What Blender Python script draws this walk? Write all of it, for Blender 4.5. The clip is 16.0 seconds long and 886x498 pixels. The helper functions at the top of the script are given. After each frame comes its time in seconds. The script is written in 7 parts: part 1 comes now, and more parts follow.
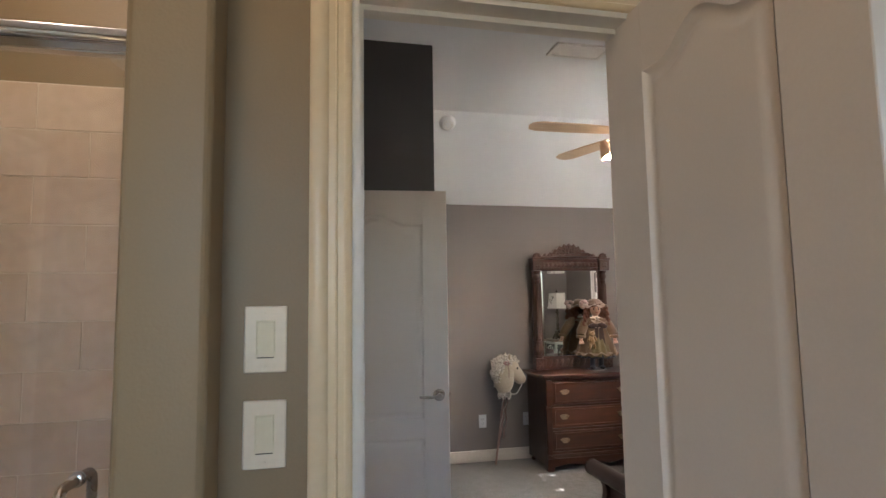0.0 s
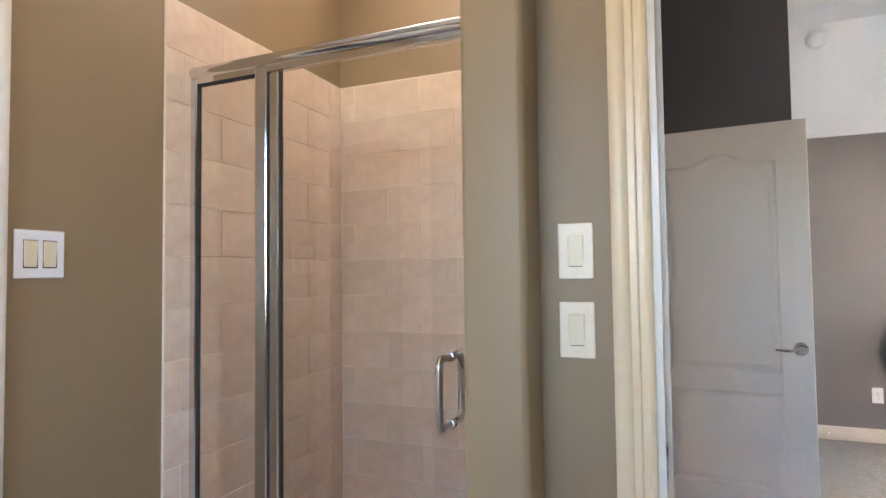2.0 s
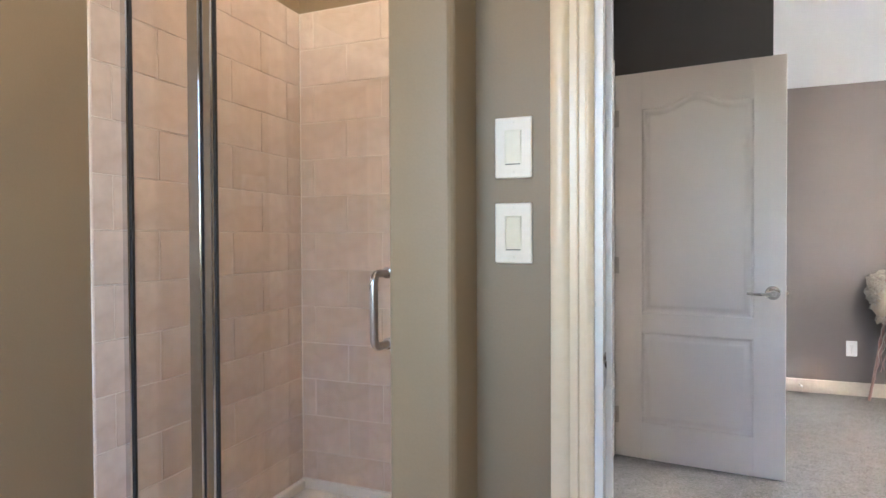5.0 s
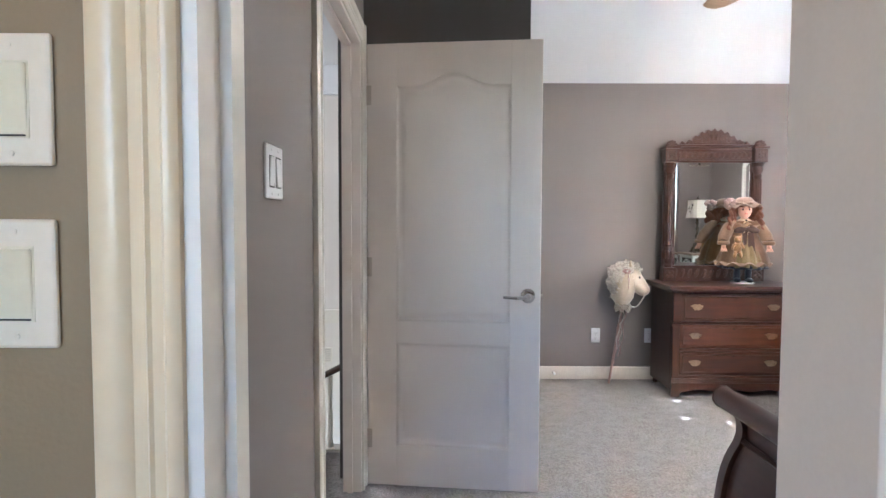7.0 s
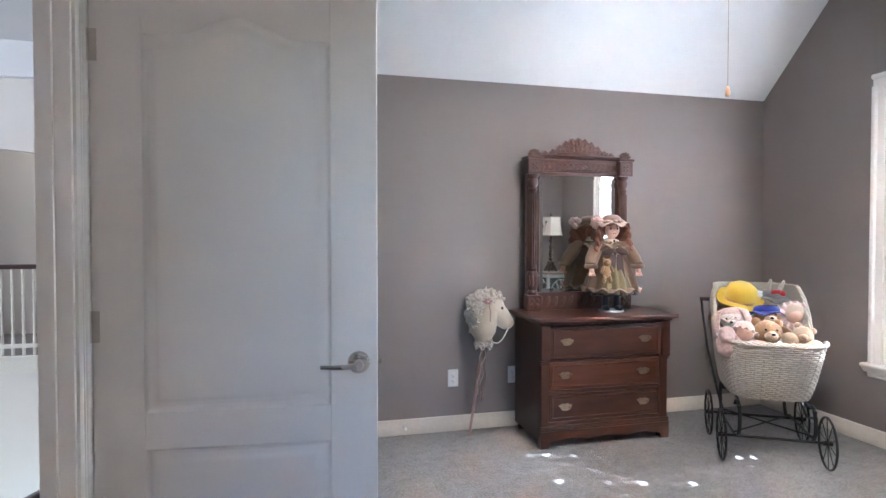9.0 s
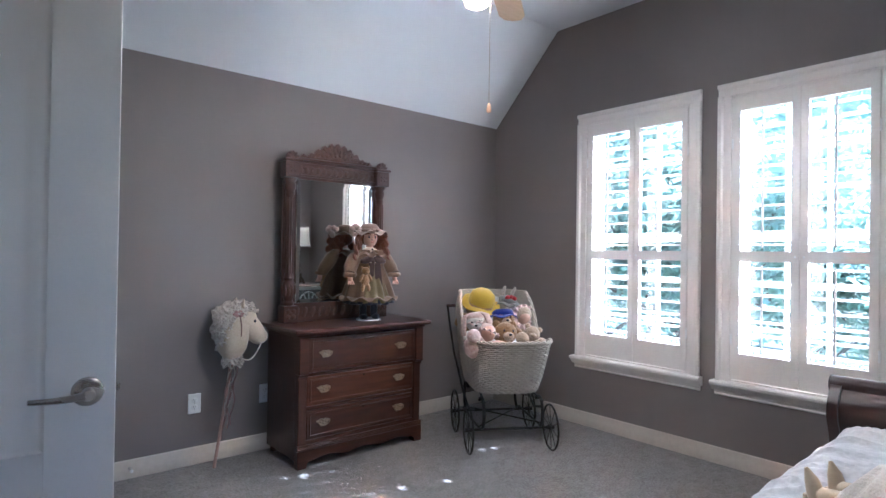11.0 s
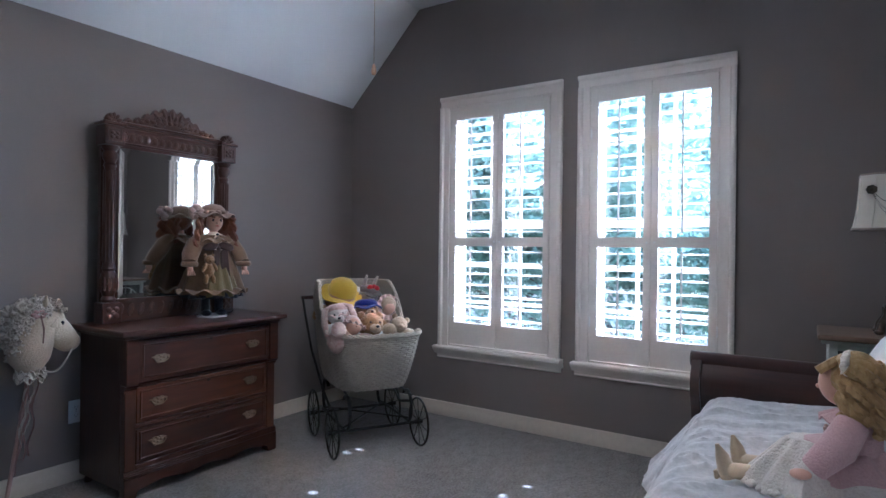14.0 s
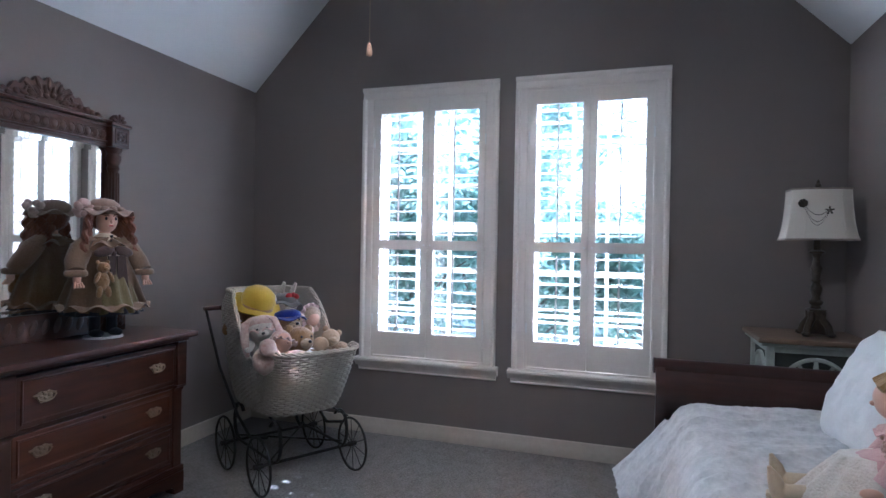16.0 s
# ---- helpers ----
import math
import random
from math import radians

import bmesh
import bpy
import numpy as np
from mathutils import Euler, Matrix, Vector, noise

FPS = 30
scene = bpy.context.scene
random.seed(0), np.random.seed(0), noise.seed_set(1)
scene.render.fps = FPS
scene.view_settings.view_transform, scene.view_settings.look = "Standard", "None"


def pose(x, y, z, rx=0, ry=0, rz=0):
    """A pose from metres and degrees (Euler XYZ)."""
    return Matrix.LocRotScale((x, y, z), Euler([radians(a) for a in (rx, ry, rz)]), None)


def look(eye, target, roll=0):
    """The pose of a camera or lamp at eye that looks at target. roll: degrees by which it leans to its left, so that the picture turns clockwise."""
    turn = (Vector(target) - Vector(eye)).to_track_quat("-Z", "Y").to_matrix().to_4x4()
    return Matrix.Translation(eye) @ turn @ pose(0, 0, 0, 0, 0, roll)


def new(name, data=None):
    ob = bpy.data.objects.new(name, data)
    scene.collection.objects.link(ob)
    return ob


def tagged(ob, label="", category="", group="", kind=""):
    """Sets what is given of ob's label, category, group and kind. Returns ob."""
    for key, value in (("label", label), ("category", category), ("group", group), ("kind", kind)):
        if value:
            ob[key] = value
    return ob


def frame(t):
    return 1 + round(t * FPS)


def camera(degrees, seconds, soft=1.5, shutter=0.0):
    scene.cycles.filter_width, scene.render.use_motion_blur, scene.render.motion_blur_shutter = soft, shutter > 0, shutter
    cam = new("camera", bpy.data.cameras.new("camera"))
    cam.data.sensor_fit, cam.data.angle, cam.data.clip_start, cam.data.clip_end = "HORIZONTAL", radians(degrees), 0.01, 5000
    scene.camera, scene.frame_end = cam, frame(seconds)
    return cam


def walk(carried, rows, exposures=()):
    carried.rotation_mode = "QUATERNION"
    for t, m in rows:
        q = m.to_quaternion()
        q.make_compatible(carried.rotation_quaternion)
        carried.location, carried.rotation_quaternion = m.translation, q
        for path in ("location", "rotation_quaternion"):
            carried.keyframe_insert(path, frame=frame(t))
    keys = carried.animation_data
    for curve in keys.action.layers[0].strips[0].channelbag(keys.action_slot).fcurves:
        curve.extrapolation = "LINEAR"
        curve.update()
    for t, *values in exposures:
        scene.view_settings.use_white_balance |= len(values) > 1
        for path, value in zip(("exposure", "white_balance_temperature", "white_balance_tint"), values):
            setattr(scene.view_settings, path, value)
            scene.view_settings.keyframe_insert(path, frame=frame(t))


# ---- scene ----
cam = camera(76.0, 16.0)
PATH = [
    (0, (0.08, -1.076, 1.4), (0.524, 0.864, 1.591), -0.9),
    (0.5, (0.117, -1.173, 1.395), (0.106, 0.818, 1.584), -0.5),
    (1, (0.168, -1.205, 1.365), (-0.201, 0.754, 1.525), -0.7),
    (1.5, (0.184, -1.219, 1.332), (-0.414, 0.686, 1.444), -0.8),
    (2, (0.189, -1.221, 1.301), (-0.564, 0.63, 1.381), -0.7),
    (2.5, (0.203, -1.217, 1.27), (-0.67, 0.58, 1.341), -0.8),
    (3, (0.209, -1.219, 1.221), (-0.713, 0.554, 1.281), -0.9),
    (3.2, (0.21, -1.222, 1.21), (-0.722, 0.547, 1.261), -0.9),
    (5.3, (0.274, -1.027, 1.161), (-0.362, 0.868, 1.106), -0.1),
    (5.5, (0.271, -0.986, 1.173), (-0.291, 0.932, 1.101), -0.0),
    (6, (0.276, -0.882, 1.205), (-0.064, 1.087, 1.115), 0.1),
    (6.5, (0.317, -0.734, 1.207), (0.198, 1.26, 1.112), 0.3),
    (7, (0.388, -0.516, 1.233), (0.375, 1.481, 1.137), 0.2),
    (7.5, (0.438, -0.273, 1.24), (0.486, 1.724, 1.148), -0.0),
    (8, (0.473, -0.054, 1.281), (0.611, 1.939, 1.195), 0.1),
    (8.5, (0.518, 0.161, 1.268), (0.808, 2.139, 1.202), -0.1),
    (9, (0.583, 0.325, 1.274), (1.074, 2.263, 1.232), 0.0),
    (9.5, (0.605, 0.449, 1.278), (1.322, 2.315, 1.267), 0.2),
    (10, (0.57, 0.502, 1.275), (1.535, 2.253, 1.272), 0.4),
    (10.2, (0.554, 0.517, 1.265), (1.605, 2.219, 1.265), 0.5),
    (12.3, (0.501, 0.467, 1.211), (2.016, 1.773, 1.211), 0.7),
    (12.5, (0.479, 0.479, 1.227), (2.023, 1.75, 1.216), 0.6),
    (13, (0.476, 0.505, 1.204), (2.071, 1.712, 1.201), 0.6),
    (13.5, (0.502, 0.599, 1.185), (2.135, 1.754, 1.187), 0.7),
    (14, (0.588, 0.816, 1.183), (2.265, 1.907, 1.184), 0.7),
    (14.5, (0.624, 0.971, 1.197), (2.347, 1.987, 1.19), 0.8),
    (15, (0.58, 1.129, 1.208), (2.384, 1.993, 1.2), 0.9),
    (15.5, (0.619, 1.268, 1.207), (2.478, 2.004, 1.199), 0.9),
    (16, (0.587, 1.368, 1.228), (2.487, 1.994, 1.221), 1.0),
]
walk(cam, [(t, look(eye, target, roll)) for t, eye, target, roll in PATH], exposures=((0, 3.5, 6000, 10), (1.5, 4.25, 5700, 10), (3, 4.6, 5600, 10), (5.3, 4.6, 5600, 10), (6, 4.5, 5600, 10), (7, 4.5, 5350, 10), (8.5, 4.42, 5080, 10), (10.2, 4.05, 4950, 10), (12.3, 2.98, 4660, 10), (16, 2.82, 4620, 10)))
SKY, SUN = 0.15, 5.0
BATH_DAY, BATH_WARM, HALL_FILL, ROOM2_DAY = 0.9, 0.74, 11, 4.5
SHOWER_W, BALC_W = 0.55, 2.0
FAN_GLOW, FAN_W = 45.0, 0.35
SLAT_TILT = 1

# ---- world and light ----
world = bpy.data.worlds.new("world")
scene.world = world
world.use_nodes = True
wn = world.node_tree.nodes
wl = world.node_tree.links
sky = wn.new("ShaderNodeTexSky")
sky.sky_type = "NISHITA"
sky.sun_disc = False
SUN_DIR = Vector((1.0, -0.285, 0.91)).normalized()
sky.sun_elevation = math.asin(SUN_DIR.z)
sky.sun_rotation = math.atan2(SUN_DIR.x, SUN_DIR.y)
wl.new(sky.outputs[0], wn["Background"].inputs[0])
wn["Background"].inputs[1].default_value = SKY
sun = new("sun", bpy.data.lights.new("sun", "SUN"))
sun.data.energy, sun.data.angle, sun.data.color = SUN, radians(0.6), (1.0, 0.97, 0.93)
sun.matrix_world = look(SUN_DIR * 30, (0, 0, 0))


def area_lamp(name, eye, target, w, h, power, color):
    lamp = new(name, bpy.data.lights.new(name, "AREA"))
    lamp.data.shape, lamp.data.size, lamp.data.size_y = "RECTANGLE", w, h
    lamp.data.energy, lamp.data.color = power, color
    lamp.matrix_world = look(eye, target)
    return lamp


def point_lamp(name, at, power, color, radius):
    lamp = new(name, bpy.data.lights.new(name, "POINT"))
    lamp.data.energy, lamp.data.color, lamp.data.shadow_soft_size = power, color, radius
    lamp.location = at
    return lamp


# added area lamp: daylight from the east, beyond the open door
area_lamp("bathroom_added_daylight", (1.78, -1.05, 1.45), (-1.0, -1.05, 1.2), 0.80, 1.10, BATH_DAY, (0.80, 0.90, 1.0))
# unseen warm bulbs of bathroom and balcony; shower lamp added to brighten the tiles
point_lamp("bathroom_warm_light", (-0.30, -0.80, 2.62), BATH_WARM, (1.0, 0.65, 0.37), 0.10)
point_lamp("shower_fill_light", (-0.72, 0.55, 2.62), SHOWER_W, (1.0, 0.78, 0.60), 0.06)
point_lamp("balcony_bulb_light", (-1.9, 8.2, 2.7), BALC_W, (1.0, 0.86, 0.70), 0.10)
# unseen area lamps, added to brighten the hall and the other bedroom
area_lamp("hall_fill_light", (-5.4, 4.6, 2.2), (-2.0, 5.2, 1.0), 2.4, 2.6, HALL_FILL, (1.0, 0.90, 0.82))
area_lamp("other_bedroom_daylight", (-4.3, -2.5, 1.6), (-3.6, 0.4, 1.2), 1.4, 1.5, ROOM2_DAY, (0.93, 0.96, 1.0))


# ---- materials ----
def material(name, tones, rough=0.6, metal=0.0, grain=60.0, patch=1.5, bump=0.1, bump_scale=None, spread=0.5,
             stretch=(1, 1, 1), random_tone=0.0, coat=0.0, sheen=0.0, spec=None, depth=0.002):
    """tones: darker and lighter base colours, mixed by patches and by grain."""
    m = bpy.data.materials.new(name)
    m.use_nodes = True
    n, l = m.node_tree.nodes, m.node_tree.links
    p = n["Principled BSDF"]
    tc = n.new("ShaderNodeTexCoord")
    mp = n.new("ShaderNodeMapping")
    mp.inputs["Scale"].default_value = stretch
    l.new(tc.outputs["Object"], mp.inputs[0])
    big = n.new("ShaderNodeTexNoise")
    big.inputs["Scale"].default_value, big.inputs["Detail"].default_value = patch, 4
    fine = n.new("ShaderNodeTexNoise")
    fine.inputs["Scale"].default_value, fine.inputs["Detail"].default_value = grain, 3
    l.new(mp.outputs[0], big.inputs[0])
    l.new(mp.outputs[0], fine.inputs[0])
    mixv = n.new("ShaderNodeMix")
    mixv.inputs[0].default_value = spread
    l.new(big.outputs["Fac"], mixv.inputs[2])
    l.new(fine.outputs["Fac"], mixv.inputs[3])
    rmp = n.new("ShaderNodeMapRange")
    rmp.inputs[1].default_value, rmp.inputs[2].default_value = 0.3, 0.7
    l.new(mixv.outputs[0], rmp.inputs[0])
    col = n.new("ShaderNodeMix")
    col.data_type = "RGBA"
    col.inputs[6].default_value, col.inputs[7].default_value = (*tones[0], 1), (*tones[1], 1)
    l.new(rmp.outputs[0], col.inputs[0])
    out = col.outputs[2]
    if random_tone:
        info = n.new("ShaderNodeObjectInfo")
        hsv = n.new("ShaderNodeHueSaturation")
        mr = n.new("ShaderNodeMapRange")
        mr.inputs[3].default_value, mr.inputs[4].default_value = 1 - random_tone, 1 + random_tone
        l.new(info.outputs["Random"], mr.inputs[0])
        l.new(mr.outputs[0], hsv.inputs["Value"])
        l.new(out, hsv.inputs["Color"])
        out = hsv.outputs[0]
    l.new(out, p.inputs["Base Color"])
    rr = n.new("ShaderNodeMapRange")
    rr.inputs[3].default_value, rr.inputs[4].default_value = max(0.02, rough - 0.06), min(1, rough + 0.06)
    l.new(big.outputs["Fac"], rr.inputs[0])
    l.new(rr.outputs[0], p.inputs["Roughness"])
    p.inputs["Metallic"].default_value = metal
    p.inputs["Coat Weight"].default_value = coat
    p.inputs["Coat Roughness"].default_value = 0.2
    p.inputs["Sheen Weight"].default_value = sheen
    if spec is not None:
        p.inputs["Specular IOR Level"].default_value = spec
    if bump:
        bt = n.new("ShaderNodeTexNoise")
        bt.inputs["Scale"].default_value, bt.inputs["Detail"].default_value = bump_scale or grain, 4
        l.new(mp.outputs[0], bt.inputs[0])
        b = n.new("ShaderNodeBump")
        b.inputs["Strength"].default_value, b.inputs["Distance"].default_value = bump, depth
        l.new(bt.outputs["Fac"], b.inputs["Height"])
        l.new(b.outputs[0], p.inputs["Normal"])
    return m


def plain(name, color, rough=0.5, metal=0.0, emit=0.0, alpha_glass=False):
    m = bpy.data.materials.new(name)
    m.use_nodes = True
    p = m.node_tree.nodes["Principled BSDF"]
    p.inputs["Base Color"].default_value = (*color, 1)
    p.inputs["Roughness"].default_value, p.inputs["Metallic"].default_value = rough, metal
    if emit:
        p.inputs["Emission Color"].default_value, p.inputs["Emission Strength"].default_value = (*color, 1), emit
    if alpha_glass:
        p.inputs["Transmission Weight"].default_value, p.inputs["IOR"].default_value = 1.0, 1.45
    return m


M_WALL = material("taupe_wall_paint", ((0.190, 0.164, 0.150), (0.216, 0.187, 0.172)), 0.62, grain=220, patch=0.9, bump=0.35, bump_scale=170, spread=0.3, depth=0.0012)
# closet wall lies in shade; its colour is darkened to carry that
M_CLOSET = material("shaded_closet_wall_paint", ((0.078, 0.074, 0.072), (0.092, 0.087, 0.084)), 0.65, grain=220, patch=0.9, bump=0.35, bump_scale=170, spread=0.3, depth=0.0012)
M_BATH = material("olive_tan_wall_paint", ((0.242, 0.172, 0.091), (0.270, 0.194, 0.105)), 0.5, grain=200, patch=0.9, bump=0.35, bump_scale=160, spread=0.3, depth=0.0012)
M_CEIL = material("white_ceiling_paint", ((0.74, 0.75, 0.76), (0.80, 0.81, 0.82)), 0.8, grain=120, patch=0.8, bump=0.5, bump_scale=90, spread=0.3)
M_HALL = material("cream_hall_paint", ((0.70, 0.66, 0.61), (0.76, 0.72, 0.67)), 0.7, grain=150, patch=0.7, bump=0.2)
M_NICHE = material("taupe_hall_niche_paint", ((0.50, 0.46, 0.42), (0.55, 0.51, 0.46)), 0.7, grain=150, patch=0.7, bump=0.2)
M_CARPET = material("pale_grey_carpet", ((0.085, 0.077, 0.070), (0.315, 0.290, 0.268)), 0.95, grain=80, patch=16, bump=1.0, bump_scale=150, spread=0.70, sheen=0.25, spec=0.1, depth=0.008)
M_TRIM = material("cream_trim_paint", ((0.70, 0.66, 0.58), (0.78, 0.74, 0.66)), 0.34, grain=40, patch=2, bump=0.05)
# an even cream, darker than the door trim
M_SKIRT_PAINT = material("darker_cream_baseboard_paint", ((0.50, 0.44, 0.37), (0.59, 0.53, 0.45)), 0.38, grain=40, patch=2, bump=0.05)
# cream casing, yellowed in colour for the warm lamplight on it
M_BTRIM = material("lamplit_cream_casing_paint", ((0.66, 0.525, 0.33), (0.72, 0.585, 0.385)), 0.30, grain=40, patch=2, bump=0.05)
M_DOOR = material("warm_white_door_paint", ((0.74, 0.675, 0.610), (0.80, 0.735, 0.670)), 0.40, grain=200, patch=1.0, bump=0.06, bump_scale=260, spread=0.3)
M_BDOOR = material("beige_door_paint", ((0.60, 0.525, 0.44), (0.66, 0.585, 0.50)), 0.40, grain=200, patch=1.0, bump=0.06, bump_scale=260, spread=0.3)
M_SHUT = material("white_shutter_paint", ((0.72, 0.67, 0.62), (0.79, 0.74, 0.69)), 0.4, grain=60, patch=2, bump=0.03)
M_NICKEL = material("brushed_nickel", ((0.42, 0.39, 0.35), (0.52, 0.48, 0.44)), 0.28, 1.0, grain=300, patch=8, bump=0.05)
M_CHROME = material("polished_chrome", ((0.66, 0.66, 0.67), (0.74, 0.74, 0.75)), 0.12, 1.0, grain=30, patch=4, bump=0.0)
M_BRASS = material("aged_brass", ((0.30, 0.235, 0.16), (0.48, 0.40, 0.29)), 0.34, 1.0, grain=90, patch=14, bump=0.3)
M_HINGE = material("painted_hinge", ((0.52, 0.46, 0.40), (0.58, 0.52, 0.45)), 0.4, 0.2, grain=60, patch=6, bump=0.05)
M_TILE = material("beige_travertine_tile", ((0.60, 0.46, 0.345), (0.74, 0.60, 0.475)), 0.22, grain=26, patch=6, bump=0.08, bump_scale=40, spread=0.4, random_tone=0.035)
M_GROUT = material("pale_grout", ((0.74, 0.63, 0.50), (0.80, 0.70, 0.58)), 0.85, grain=200, patch=5, bump=0.3)
M_PAN = material("white_shower_pan", ((0.72, 0.68, 0.60), (0.78, 0.74, 0.67)), 0.3, grain=30, patch=3, bump=0.02)
M_PLATE = material("ivory_plastic", ((0.70, 0.60, 0.45), (0.76, 0.66, 0.51)), 0.32, grain=80, patch=6, bump=0.0)
M_ROCKER = material("cream_plastic", ((0.66, 0.58, 0.40), (0.72, 0.64, 0.46)), 0.3, grain=80, patch=6, bump=0.0)
M_WPLATE = material("white_plastic", ((0.76, 0.76, 0.76), (0.82, 0.82, 0.82)), 0.35, grain=80, patch=6, bump=0.0)
M_DARK = plain("dark_gap", (0.02, 0.018, 0.016), 0.8)
M_WALNUT = material("red_brown_walnut", ((0.026, 0.010, 0.007), (0.078, 0.024, 0.013)), 0.33, grain=46, patch=5, bump=0.22, bump_scale=70, stretch=(0.12, 1, 1), coat=0.25, spread=0.6)
M_WALNUTV = material("dark_walnut_upright", ((0.028, 0.010, 0.006), (0.070, 0.022, 0.012)), 0.34, grain=46, patch=5, bump=0.22, bump_scale=70, stretch=(1, 1, 0.12), coat=0.25, spread=0.6)
M_DRAWER = material("warm_walnut_drawer_front", ((0.048, 0.015, 0.008), (0.120, 0.037, 0.017)), 0.32, grain=40, patch=4, bump=0.2, bump_scale=60, stretch=(0.10, 1, 1), coat=0.25, spread=0.6)
M_CARVED = material("carved_dark_walnut", ((0.040, 0.018, 0.013), (0.105, 0.045, 0.030)), 0.40, grain=60, patch=14, bump=0.6, bump_scale=90, depth=0.004, coat=0.15)
M_BED = material("dark_mahogany", ((0.022, 0.008, 0.006), (0.050, 0.017, 0.012)), 0.30, grain=40, patch=4, bump=0.12, stretch=(1, 0.12, 1), coat=0.3, spread=0.6)
M_IRON = material("black_iron", ((0.012, 0.012, 0.013), (0.030, 0.029, 0.028)), 0.5, 0.6, grain=120, patch=20, bump=0.3)
M_WICKER = material("white_painted_wicker", ((0.44, 0.39, 0.32), (0.66, 0.60, 0.51)), 0.6, grain=130, patch=16, bump=0.4, spread=0.5)
M_LINING = material("cream_pram_lining", ((0.52, 0.48, 0.41), (0.62, 0.58, 0.50)), 0.9, grain=120, patch=8, bump=0.5, sheen=0.2)
M_LINEN = material("white_linen", ((0.70, 0.71, 0.74), (0.80, 0.81, 0.83)), 0.85, grain=300, patch=4, bump=0.3, bump_scale=35, depth=0.006, sheen=0.2)
M_MIRROR = plain("mirror_silver", (0.86, 0.88, 0.88), 0.02, 1.0)
M_GLASS = plain("clear_glass", (0.97, 0.99, 0.98), 0.0, 0.0, alpha_glass=True)
M_RAIL = material("dark_stained_handrail", ((0.030, 0.014, 0.009), (0.06, 0.028, 0.018)), 0.35, grain=50, patch=5, bump=0.1, stretch=(0.15, 1, 1))
M_OAK = material("honey_oak", ((0.26, 0.13, 0.055), (0.42, 0.23, 0.10)), 0.4, grain=40, patch=4, bump=0.2, stretch=(1, 0.15, 1), spread=0.6)


def fabric(name, a, b, grain=180, patch=9, bump=0.7, rough=0.92, depth=0.004):
    return material(name, (a, b), rough, grain=grain, patch=patch, bump=bump, spread=0.5, sheen=0.3, spec=0.15, depth=depth)


# ---- mesh helpers ----
ORIGIN = {}


def thing(name, at, label, category, group="", kind="", m=None):
    """An Empty at a thing's base. With m, its parts are written in the thing's own axes."""
    ob = new(name)
    ob.empty_display_size = 0.1
    if m is None:
        ob.location = at
        ORIGIN[ob] = Vector(at)
    else:
        ob.matrix_world = m
        ORIGIN[ob] = Vector((0, 0, 0))
    return tagged(ob, label, category, group, kind)


def smooth(bm, angle=40):
    for f in bm.faces:
        f.smooth = True
    lim, crisp = radians(angle), radians(12)
    flat = bm.faces.layers.int.get("flat")
    for e in bm.edges:
        if len(e.link_faces) == 2:
            hard = flat is not None and e.link_faces[0][flat] and e.link_faces[1][flat]
            e.smooth = e.calc_face_angle(0) <= (crisp if hard else lim)


def mesh_of(name, bm, mat, flat=False):
    bmesh.ops.recalc_face_normals(bm, faces=bm.faces)
    if not flat:
        smooth(bm)
    me = bpy.data.meshes.new(name)
    bm.to_mesh(me)
    bm.free()
    me.materials.append(mat)
    return me


def part(name, bm, mat, parent, label=""):
    org = ORIGIN[parent]
    if org.length:
        bmesh.ops.translate(bm, verts=bm.verts, vec=-org)
    ob = new(name, mesh_of(name, bm, mat))
    ob.parent = parent
    ORIGIN[ob] = org
    return tagged(ob, label)


def solid(name, bm, mat, label="", category="", kind="structure", group=""):
    return tagged(new(name, mesh_of(name, bm, mat)), label, category, group, kind)


def box(bm, x0, x1, y0, y1, z0, z1, bevel=0.0, seg=2):
    flat = bm.faces.layers.int.get("flat") or bm.faces.layers.int.new("flat")
    r = bmesh.ops.create_cube(bm, size=1)
    vs = r["verts"]
    for f in {f for v in vs for f in v.link_faces}:
        f[flat] = 1
    for v in vs:
        v.co = Vector((x0 + (v.co.x + 0.5) * (x1 - x0), y0 + (v.co.y + 0.5) * (y1 - y0), z0 + (v.co.z + 0.5) * (z1 - z0)))
    if bevel:
        es = list({e for v in vs for e in v.link_edges})
        bmesh.ops.bevel(bm, geom=es, offset=bevel, segments=seg, affect="EDGES", profile=0.5)
    return bm


def boxes(*rows, bevel=0.0):
    bm = bmesh.new()
    for r in rows:
        box(bm, *r, bevel=bevel)
    return bm


def tube(bm, pts, r, n=8, closed=False, flat=1.0):
    """A round bar along pts; r is a number or a list."""
    pts = [Vector(p) for p in pts]
    k = len(pts)
    rings = []
    up = None
    for i, p in enumerate(pts):
        a = pts[i - 1] if (i or closed) else p
        b = pts[(i + 1) % k] if (i < k - 1 or closed) else p
        d = (b - a).normalized()
        if up is None:
            up = Vector((0, 0, 1)) if abs(d.z) < 0.9 else Vector((1, 0, 0))
        s = d.cross(up)
        if s.length < 1e-5:
            s = d.orthogonal()
        s.normalize()
        u = s.cross(d).normalized()
        up = u
        rr = r[i] if isinstance(r, (list, tuple)) else r
        rings.append([bm.verts.new(p + s * rr * math.cos(2 * math.pi * j / n) + u * rr * flat * math.sin(2 * math.pi * j / n)) for j in range(n)])
    for i in range(k if closed else k - 1):
        a, b = rings[i], rings[(i + 1) % k]
        for j in range(n):
            bm.faces.new((a[j], a[(j + 1) % n], b[(j + 1) % n], b[j]))
    if not closed:
        bm.faces.new(rings[0][::-1])
        bm.faces.new(rings[-1])
    return bm


